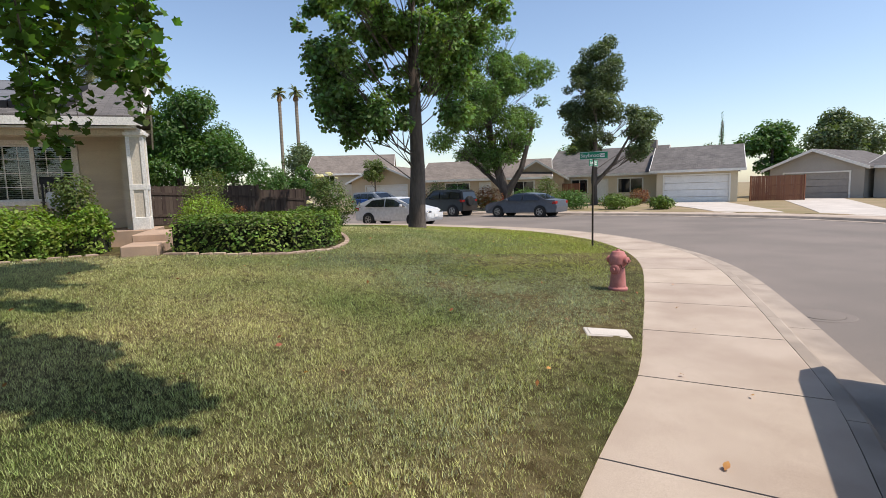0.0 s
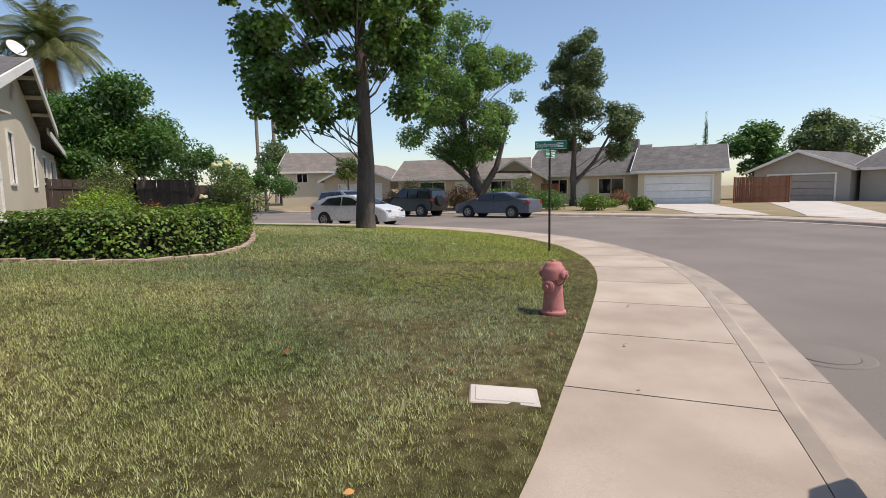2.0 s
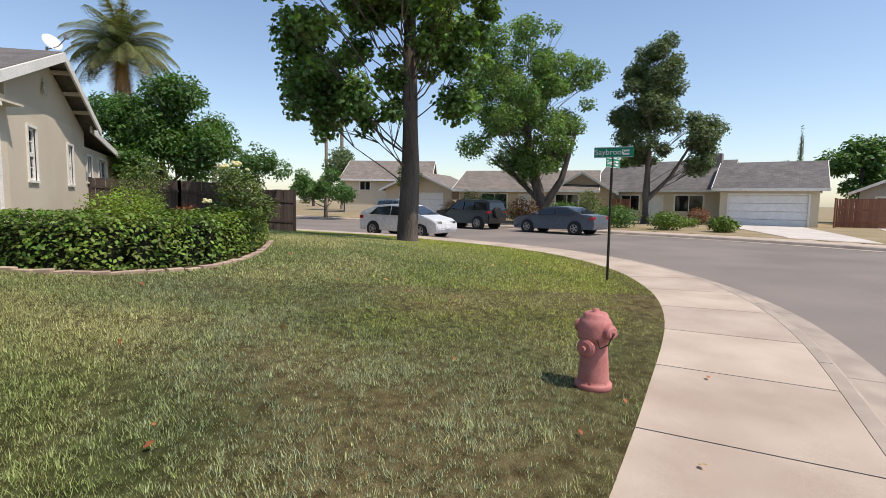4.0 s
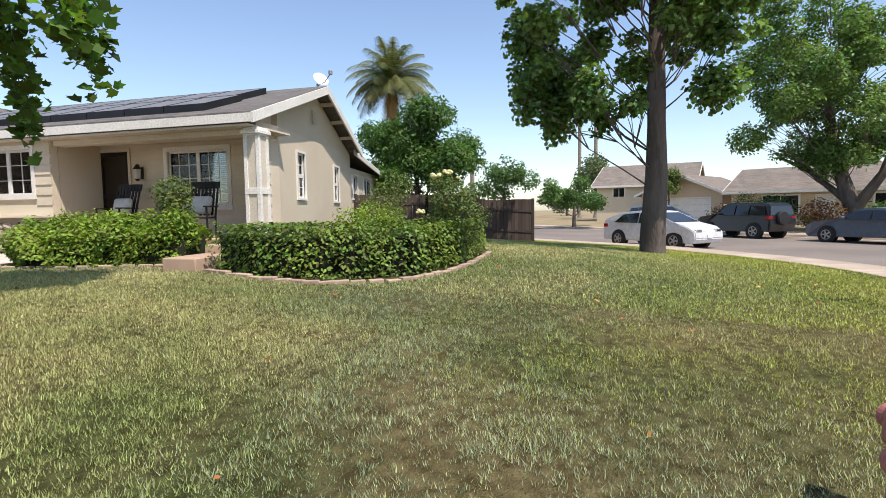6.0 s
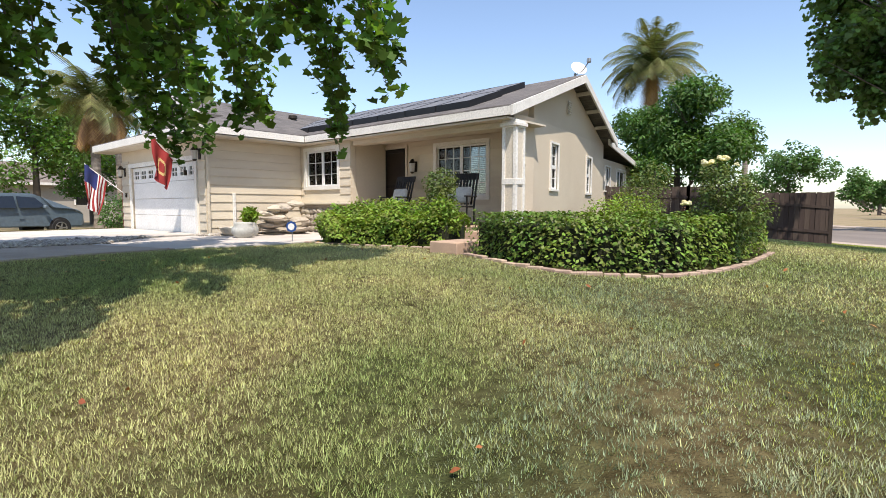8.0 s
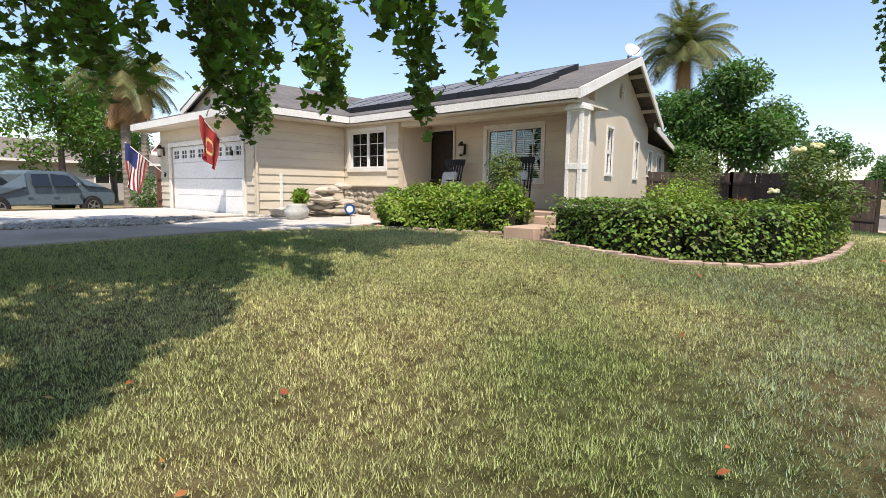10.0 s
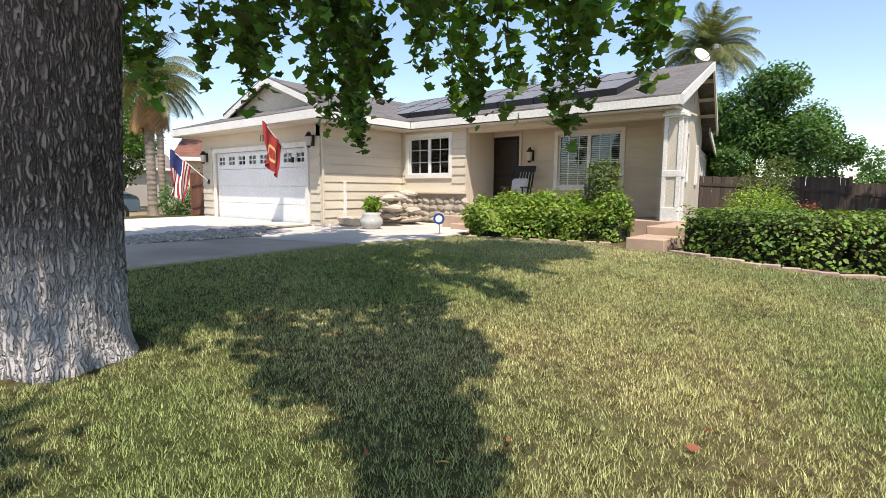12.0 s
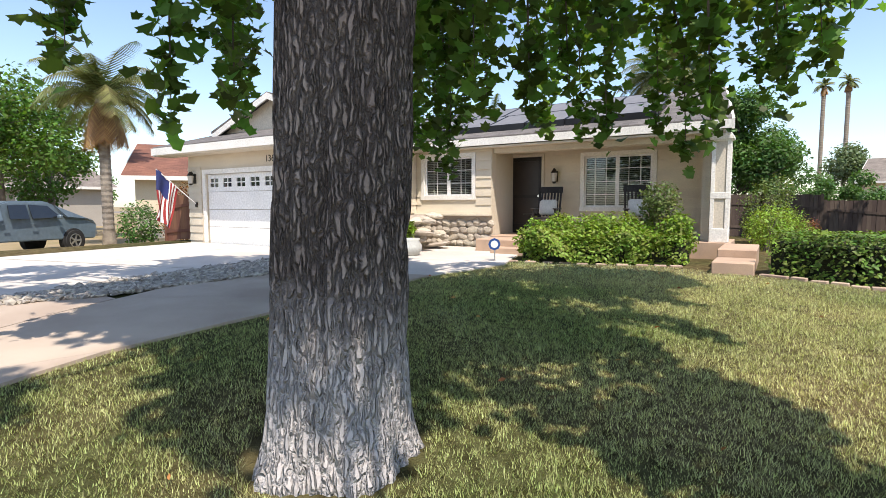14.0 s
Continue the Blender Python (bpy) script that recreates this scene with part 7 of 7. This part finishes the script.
# ---- porch and yard things ----
def rocking_chair(x, y, turn):
    c = thing("rocking_chair", pose(x, y, FLOOR + 0.02 + HOUSE_Z, 0, 0, turn), "black wooden porch rocking chair with pale cushion", "chair", "porch rocking chairs")
    for s in (-0.27, 0.27):
        r = bmesh.new()
        limb(r, [(0.48, s, 0.1), (0.25, s, 0.03), (0, s, 0.0), (-0.3, s, 0.03), (-0.55, s, 0.12)], 0.022, 0.022, 6)
        part("rocker", r, M_BLACKWOOD, c)
        part("leg", tube(bmesh.new(), (0.25, s, 0.02), (0.27, s, 0.64), 0.022, seg=8), M_BLACKWOOD, c)
        part("leg", tube(bmesh.new(), (-0.22, s, 0.02), (-0.2, s, 0.45), 0.022, seg=8), M_BLACKWOOD, c)
        part("back_post", tube(bmesh.new(), (-0.2, s, 0.42), (-0.46, s, 1.18), 0.024, seg=8), M_BLACKWOOD, c)
        part("armrest", bx(-0.3, 0.34, s - 0.045, s + 0.045, 0.63, 0.66, bevel=0.01), M_BLACKWOOD, c)
    part("seat", bx(-0.24, 0.3, -0.29, 0.29, 0.39, 0.43, bevel=0.012), M_BLACKWOOD, c)
    for k in range(6):
        a = -0.2 + 0.08 * k
        part("slat", bx(-0.015, 0.015, a - 0.022, a + 0.022, 0, 0.72, m=Matrix.Translation((-0.2, 0, 0.46)) @ Matrix.Rotation(radians(-19), 4, "Y")), M_BLACKWOOD, c)
    part("top_rail", bx(-0.02, 0.02, -0.31, 0.31, 0.66, 0.82, m=Matrix.Translation((-0.2, 0, 0.42)) @ Matrix.Rotation(radians(-19), 4, "Y"), bevel=0.01), M_BLACKWOOD, c)
    cs = bmesh.new()
    box(cs, -0.06, 0.06, -0.22, 0.22, -0.2, 0.2, bevel=0.05)
    bmesh.ops.transform(cs, matrix=Matrix.Translation((-0.17, 0, 0.68)) @ Matrix.Rotation(radians(-19), 4, "Y"), verts=cs.verts)
    part("cushion", cs, M_CUSHION, c, "pale grey cushion", True)
    return c


rocking_chair(-13.25, -5.95, 8)
rocking_chair(-13.2, -3.75, 18)
st = thing("side_table", pose(-13.6, -6.5, FLOOR + HOUSE_Z), "small dark table beside the rocking chair", "table")
part("tabletop", tube(bmesh.new(), (0, 0, 0.5), (0, 0, 0.54), 0.2, seg=18), M_BLACKWOOD, st)
for k in range(3):
    a = k * 2.1
    part("leg", tube(bmesh.new(), (0.16 * math.cos(a), 0.16 * math.sin(a), 0), (0.08 * math.cos(a), 0.08 * math.sin(a), 0.5), 0.014, seg=6), M_BLACKWOOD, st)


def lantern(x, y, z, turn):
    l_ = thing("wall_lantern", pose(x, y, z + HOUSE_Z, 0, 0, turn), "dark bronze wall lantern with frosted glass", "lamp", "wall lanterns")
    part("back_plate", bx(0.0, 0.025, -0.06, 0.06, -0.14, 0.14, bevel=0.006), M_IRON, l_)
    arm = bmesh.new()
    limb(arm, [(0.02, 0, 0.06), (0.1, 0, 0.2), (0.16, 0, 0.16)], 0.012, 0.012, 6)
    part("arm", arm, M_IRON, l_)
    part("cap", tube(bmesh.new(), (0.14, 0, 0.08), (0.14, 0, 0.2), 0.1, 0.02, 6), M_IRON, l_)
    part("glass", tube(bmesh.new(), (0.14, 0, -0.14), (0.14, 0, 0.08), 0.06, 0.085, 6), M_LAMPGLASS, l_)
    part("base", tube(bmesh.new(), (0.14, 0, -0.19), (0.14, 0, -0.14), 0.03, 0.065, 6), M_IRON, l_)
    return l_


lantern(FACE_X + 0.026, -6.02, 2.72, 0)
lantern(GAR_X + 0.026, -9.84, 3.0, 0)
lantern(GAR_X + 0.026, -15.4, 2.75, 0)

# satellite dish
sd = thing("satellite_dish", pose(RIDGE_X - 0.5, RAKE_Y - 1.0, RIDGE_Z - 0.15 + HOUSE_Z), "pale grey satellite dish on the roof ridge", "satellite dish")
part("mast", tube(bmesh.new(), (0, 0, -0.1), (0, 0, 0.35), 0.03, seg=8), M_METAL, sd)
db = lathe(bmesh.new(), [(0.02, 0.0), (0.16, 0.02), (0.3, 0.07), (0.36, 0.11), (0.365, 0.115), (0.3, 0.085), (0.16, 0.035), (0.02, 0.012)], 26)
dish = part("dish", db, M_WHITE, sd, smooth=True)
dish.matrix_local = pose(0.02, 0.1, 0.42, -58, 0, -35) @ Matrix.Diagonal((0.62, 0.62, 0.62, 1))
ar = bmesh.new()
limb(ar, [(0.0, 0.02, 0.3), (0.15, 0.3, 0.34), (0.22, 0.5, 0.52)], 0.014, 0.014, 6)
part("feed_arm", ar, M_METAL, sd)
part("feed_horn", bx(0.17, 0.27, 0.46, 0.56, 0.5, 0.62, bevel=0.02), M_METAL, sd)


# flags on slanting poles at the garage
def flag(name, y, z, ln, lean, label):
    f = thing(name, pose(GAR_X + 0.03, y, z + HOUSE_Z), label, "flag")
    tip = Vector((ln * math.cos(lean), 0.0, ln * math.sin(lean)))
    part("pole", tube(bmesh.new(), (0, 0, 0), tip, 0.014, seg=8), M_FLAGW, f)
    part("bracket", bx(-0.03, 0.04, -0.04, 0.04, -0.07, 0.07, bevel=0.01), M_IRON, f)
    return f, tip


def cloth(f, tip, w, h, mats, pick, name="cloth", dy=0.0):
    """Hanging cloth: its hoist runs down the pole from the tip, and the fly falls in folds."""
    nx, nz = 26, 26
    per = {}
    d = tip.normalized()
    for i in range(nx):
        for j in range(nz):
            k = pick(i / nx, j / nz)
            bm = per.setdefault(k, bmesh.new())
            q = []
            for a, b in ((i, j), (i + 1, j), (i + 1, j + 1), (i, j + 1)):
                u, v = a / nx, b / nz
                p = tip - d * (v * h * 0.95) + Vector((0, dy * u, -u * w)) * 1.0
                p += Vector((0.05 * math.sin(u * 5 + v * 9) * u, 0.09 * math.sin(v * 11 + u * 2) * (0.25 + u), 0.03 * math.sin(v * 9)))
                p += d * (u * v * h * 0.35)
                q.append(bm.verts.new(p))
            bm.faces.new(q)
    for k, bm in per.items():
        bmesh.ops.remove_doubles(bm, verts=bm.verts, dist=1e-4)
        part(name if k == 0 else "stripe" if k == 1 else "canton" if k == 2 else "emblem", bm, mats[k], f, smooth=True)


f1, t1 = flag("red_flag", -10.75, 2.55, 1.25, radians(48), "faded red flag with a tan round emblem")
cloth(f1, t1, 1.05, 0.85, {0: M_REDFLAG, 3: M_GOLD}, lambda u, v: 3 if 0.15 < math.hypot(u - 0.5, v - 0.5) < 0.22 else 0, dy=0.1)
f2, t2 = flag("striped_flag", -15.35, 2.0, 1.5, radians(40), "striped flag with a blue canton on a slanting pole")
cloth(f2, t2, 1.3, 0.85, {0: M_REDFLAG, 1: M_FLAGW, 2: M_FLAGB}, lambda u, v: 2 if u < 0.42 and v < 0.54 else int(v * 13) % 2, dy=-0.1)
hn = thing("house_number", pose(GAR_X + 0.012, -12.1, 3.18 + HOUSE_Z), "dark house number over the garage door", "house number")
writing("1362", 0.24, pose(0, 0, 0, 90, 0, 90), hn, "digits", M_IRON)

# stone facing, stacked rock fountain and pots by the entry
facing_wall = tagged(new("stone_facing"), "pale rough stone facing under the window", "stone facing", kind="structure")
facing_wall.location.z = HOUSE_Z
rs = random.Random(9)


def rock(seed, sx_, sy_, sz_):
    bm = bmesh.new()
    bmesh.ops.create_icosphere(bm, subdivisions=2, radius=1)
    for v in bm.verts:
        v.co *= 1 + 0.32 * noise.noise(v.co * 1.4 + Vector((seed * 3.1, seed, 0)))
        v.co = Vector((v.co.x * sx_, v.co.y * sy_, v.co.z * sz_))
    return bm


rocks = [mesh_of("stone", rock(k, 1, 1, 1), M_STONE) for k in range(6)]
part("backing", bx(WIN_X + 0.003, WIN_X + 0.04, GAR_WALL_Y + 0.02, -7.26, 0.7, 1.7), M_KERB, facing_wall)
part("stone_cap", bx(WIN_X + 0.003, WIN_X + 0.16, GAR_WALL_Y + 0.03, -7.22, 1.7, 1.755, bevel=0.01), M_SIDING, facing_wall)
z = 0.82
while z < 1.66:
    y = GAR_WALL_Y + 0.12
    while y < -7.3:
        w = rs.uniform(0.11, 0.2)
        o = new("stone", rs.choice(rocks))
        o.parent = facing_wall
        o.matrix_local = pose(WIN_X + 0.05, y + w * 0.6, z + rs.uniform(-0.03, 0.03), rs.uniform(-20, 20), 0, 0) @ Matrix.Diagonal((0.07, w, rs.uniform(0.08, 0.12), 1))
        y += w * 1.5
    z += 0.17
fountain = thing("rock_fountain", pose(-11.6, -8.7, gz(-11.6, -8.7)), "stacked flat stones forming a small garden waterfall", "rock pile")
for k in range(26):
    t = k / 26
    o = new("flat_stone", rs.choice(rocks))
    o.parent = fountain
    o.matrix_local = pose(rs.uniform(-0.45, 0.5) + 0.5 * (1 - t) * rs.choice((0, 1)), rs.uniform(-0.5, 0.5) + 0.35 * t, 0.08 + 0.78 * t + rs.uniform(-0.04, 0.04), rs.uniform(-8, 8), rs.uniform(-8, 8), rs.uniform(0, 360)) @ Matrix.Diagonal((rs.uniform(0.2, 0.38), rs.uniform(0.14, 0.25), rs.uniform(0.05, 0.09), 1))
basin = thing("stone_basin", pose(-10.35, -8.75, gz(-10.35, -8.75) + 0.03), "low rounded stone basin on the path", "basin")
part("bowl", lathe(bmesh.new(), [(0.25, 0.0), (0.36, 0.08), (0.42, 0.2), (0.4, 0.22), (0.3, 0.14), (0.05, 0.1)], 22), M_STONE, basin)
for x, y, r, hh, plant in ((-10.0, -7.75, 0.26, 0.36, False), (-10.4, -8.15, 0.2, 0.34, True)):
    pt = thing("plant_pot", pose(x, y, gz(x, y) + 0.03), "pale glazed garden pot by the entry path" if not plant else "pale pot with grassy plant", "pot", "garden pots")
    part("pot", lathe(bmesh.new(), [(r * 0.7, 0), (r, hh * 0.35), (r * 0.98, hh * 0.6), (r * 0.75, hh * 0.85), (r * 0.85, hh), (r * 0.75, hh), (r * 0.65, hh * 0.8), (0.02, hh * 0.75)], 22), M_POT, pt, smooth=True)
    if plant:
        q, d = blobs_points([(0, 0, hh + 0.18, 0.2, 0.2, 0.2)], 260)
        leaf_part("foliage", leaves("foliage", q, 0.22, M_IVY, SPEAR, 0.1, None, -1.0), pt)
gs = thing("yard_sign", pose(-10.05, -5.75, gz(-10.05, -5.75)), "small blue and white octagonal yard sign", "sign")
part("stake", tube(bmesh.new(), (0, 0, -0.1), (0, 0, 0.26), 0.012, seg=6), M_METAL, gs)
oc = bmesh.new()
lathe(oc, [(0.12, -0.006), (0.12, 0.006)], 8)
bmesh.ops.transform(oc, matrix=pose(0.02, 0, 0.34, 0, 90, 35), verts=oc.verts)
part("sign_face", oc, M_BLUE, gs)
oc = bmesh.new()
lathe(oc, [(0.075, -0.008), (0.075, 0.008)], 8)
bmesh.ops.transform(oc, matrix=pose(0.022, 0, 0.34, 0, 90, 35), verts=oc.verts)
part("sign_print", oc, M_FLAGW, gs)

# small flowering shrubs along the next yard
bush("flowering_shrub", -12.6, -20.2, [(0, 0, 1.6, 0.9, 0.9, 0.9), (0.4, 0.3, 0.8, 0.7, 0.7, 0.7)], 2000, M_REDLEAF, "red flowering shrub in the next yard", 0.11)
bush("shrub", -11.6, -21.6, [(0, 0, 0.9, 0.8, 0.8, 0.9)], 1600, M_LEAF4, "dark shrub at the foot of the palm", 0.12)

# ---- lawn rim, grass and fallen leaves ----
rim = bmesh.new()
lo_, mid_, in_ = offset(near_clip, 0.0), offset(near_clip, -0.25), offset(near_clip, -1.2)
rows_ = []
for a, b, c in zip(lo_, mid_, in_):
    rows_.append([rim.verts.new(q) for q in ((*a, -0.1), (*a, 0.028), (*b, float(lawn_height(0.25)) + 0.012), (*c, float(lawn_height(1.2)) - 0.01))])
for a, b in zip(rows_, rows_[1:]):
    for k in range(3):
        rim.faces.new((a[k], a[k + 1], b[k + 1], b[k]))
bmesh.ops.recalc_face_normals(rim, faces=rim.faces)
solo("lawn_rim", rim, M_LAWN, "turf edge of the lawn along the sidewalk", "lawn", kind="structure")


def on_lawn(p):
    """Keeps the places that are open turf."""
    ok = inside(LOT, p)
    for q in PATH_Q + [DR]:
        ok &= ~inside(np.array(q, float), p)
    ok &= ~inside(np.array([(-10.35, -1.4), (-9.95, -0.25), (-9.88, 0.6), (-10.05, 1.15), (-10.5, 1.72), (-11.5, 2.15), (-12.6, 2.3), (-14.3, 2.3), (-15.3, 2.0), (-23.6, 0.2), (-30, -3), (-30, -20), (-9.4, -20), (-9.4, -5.4), (-10.25, -5.4), (-10.8, -2.9)]), p)
    ok &= ~inside(np.array([(-9.4, -9.9), (-9.4, -5.5), (-4, -7.4), (5, -6.4), (10, -12), (-9, -20)]), p)
    ok &= np.hypot(p[:, 0] - TX, p[:, 1] - TY) > 0.5
    ok &= ~((np.abs(p[:, 0] - mx_) < 0.3) & (np.abs(p[:, 1] - my_) < 0.3) & (np.hypot(p[:, 0] - mx_, p[:, 1] - my_) < 0.3))
    return ok


def turf_noise(p, s, o=0.0):
    return np.array([noise.noise(Vector((x * s + o, y * s - o, o))) for x, y in p])


def blades(name, p, hgt, wid, material):
    k = len(p)
    base = np.c_[p, ground_z(p) - 0.008]
    az = rng.uniform(0, 2 * np.pi, k)
    d = np.stack([np.cos(az), np.sin(az), np.zeros(k)], 1)
    h = hgt * rng.uniform(0.55, 1.35, (k, 1))
    lean = rng.uniform(0.2, 1.1, (k, 1))
    side = np.stack([-d[:, 1], d[:, 0], np.zeros(k)], 1) * wid * rng.uniform(0.7, 1.3, (k, 1))
    tip = base + d * h * lean + np.array([0, 0, 1]) * h
    v = np.stack([base - side, base + side, tip], 1)
    return raw_mesh(name, v.reshape(-1, 3), 3, material)


grass = tagged(new("grass"), "mown lawn grass, patchy green and straw-coloured", "grass", kind="stuff")


def scatter(count, x0, x1, y0, y1, keep=None):
    p = np.stack([rng.uniform(x0, x1, count), rng.uniform(y0, y1, count)], 1)
    p = p[on_lawn(p)]
    return p if keep is None else p[keep(p)]


near_strip = lambda p: rng.random(len(p)) < np.exp(-np.maximum(0, np.hypot(p[:, 0] + 4.6, (p[:, 1] - 0.8) / 1.1) - 3.8) / 3.2)
pa = scatter(3000000, -16, 4, -7, 11, near_strip)
tone = turf_noise(pa, 0.35, 3.0) + 0.4 * turf_noise(pa, 1.6, 9.0)
bare = turf_noise(pa, 0.9, 21.0) + 0.6 * turf_noise(pa, 3.5, 5.0)
dist_e = to_line(near_clip, pa)
worn = np.maximum(np.exp(-(((pa[:, 0] + 6.8) / 2.6) ** 2 + ((pa[:, 1] - 3.7) / 1.9) ** 2)), 0.85 * np.exp(-(((pa[:, 0] + 9.2) / 1.0) ** 2 + ((pa[:, 1] - 1.9) / 0.9) ** 2)))
keep = rng.random(len(pa)) < np.clip(1.25 - 0.75 * worn * np.clip(bare * 3.0 + 0.5, 0, 1.15), 0.2, 1)
soft_y = np.clip((3.4 + tone * 1.8 - dist_e) / 1.6, 0, 1) * np.clip((-6.6 - pa[:, 0]) / 1.8, 0, 1)
yel = rng.random(len(pa)) < soft_y * 0.85
soft_d = np.clip(worn * 1.5 - 0.2 + tone * 0.8, 0, 1) * 0.8 + np.clip((-8.5 - pa[:, 0]) / 3, 0, 1) * 0.5
dull = ~yel & (rng.random(len(pa)) < soft_d)
tuft = np.clip(1.0 + 1.1 * turf_noise(pa, 14.0, 2.0) + 0.6 * turf_noise(pa, 2.2, 4.0), 0.3, 2.1)
for sel, m_, nm in ((yel, M_GRASSYEL, "yellow_turf"), (dull, M_GRASSDULL, "dull_turf"), (~yel & ~dull, M_GRASS, "green_turf")):
    s_ = sel & keep
    leaf_part(nm, blades(nm, pa[s_], 0.029 * tuft[s_][:, None] * (0.8 if nm == "yellow_turf" else 1.0), 0.0029, m_), grass)
pb_ = scatter(300000, -31, -10, 0, 12)
te = turf_noise(pb_, 0.3, 3.0)
near_edge = rng.random(len(pb_)) < np.clip((4.2 + te * 2 - to_line(near_clip, pb_)) / 2.2, 0, 1)
leaf_part("far_turf", blades("far_turf", pb_[near_edge], 0.035, 0.008, M_GRASSYEL), grass)
leaf_part("far_turf", blades("far_turf", pb_[~near_edge], 0.035, 0.008, M_GRASS), grass)
pc_ = scatter(220000, -10, 6, -9, 2)
leaf_part("side_turf", blades("side_turf", pc_, 0.034, 0.004, M_GRASS), grass)

fl_ = scatter(190, -15, 2, -6, 9)[:120]
litter = tagged(new("fallen_leaves"), "orange and brown leaves fallen on the lawn", "leaves", kind="stuff")
leaf_part("dry_leaf", leaves("dry_leaf", np.c_[fl_, ground_z(fl_) + 0.04], 0.058, M_DEADLEAF, OVAL, 1.2), litter)
wl_ = np.array([(-3.15, 3.75), (-1.9, 2.9), (-4.2, 4.9), (-5.1, 5.5), (-1.2, 2.6), (-2.6, 3.9), (-6.4, 6.6)])
leaf_part("dry_leaf", leaves("dry_leaf", np.c_[wl_, np.full(len(wl_), 0.03)], 0.065, M_DEADLEAF, OVAL, 2.0), litter)
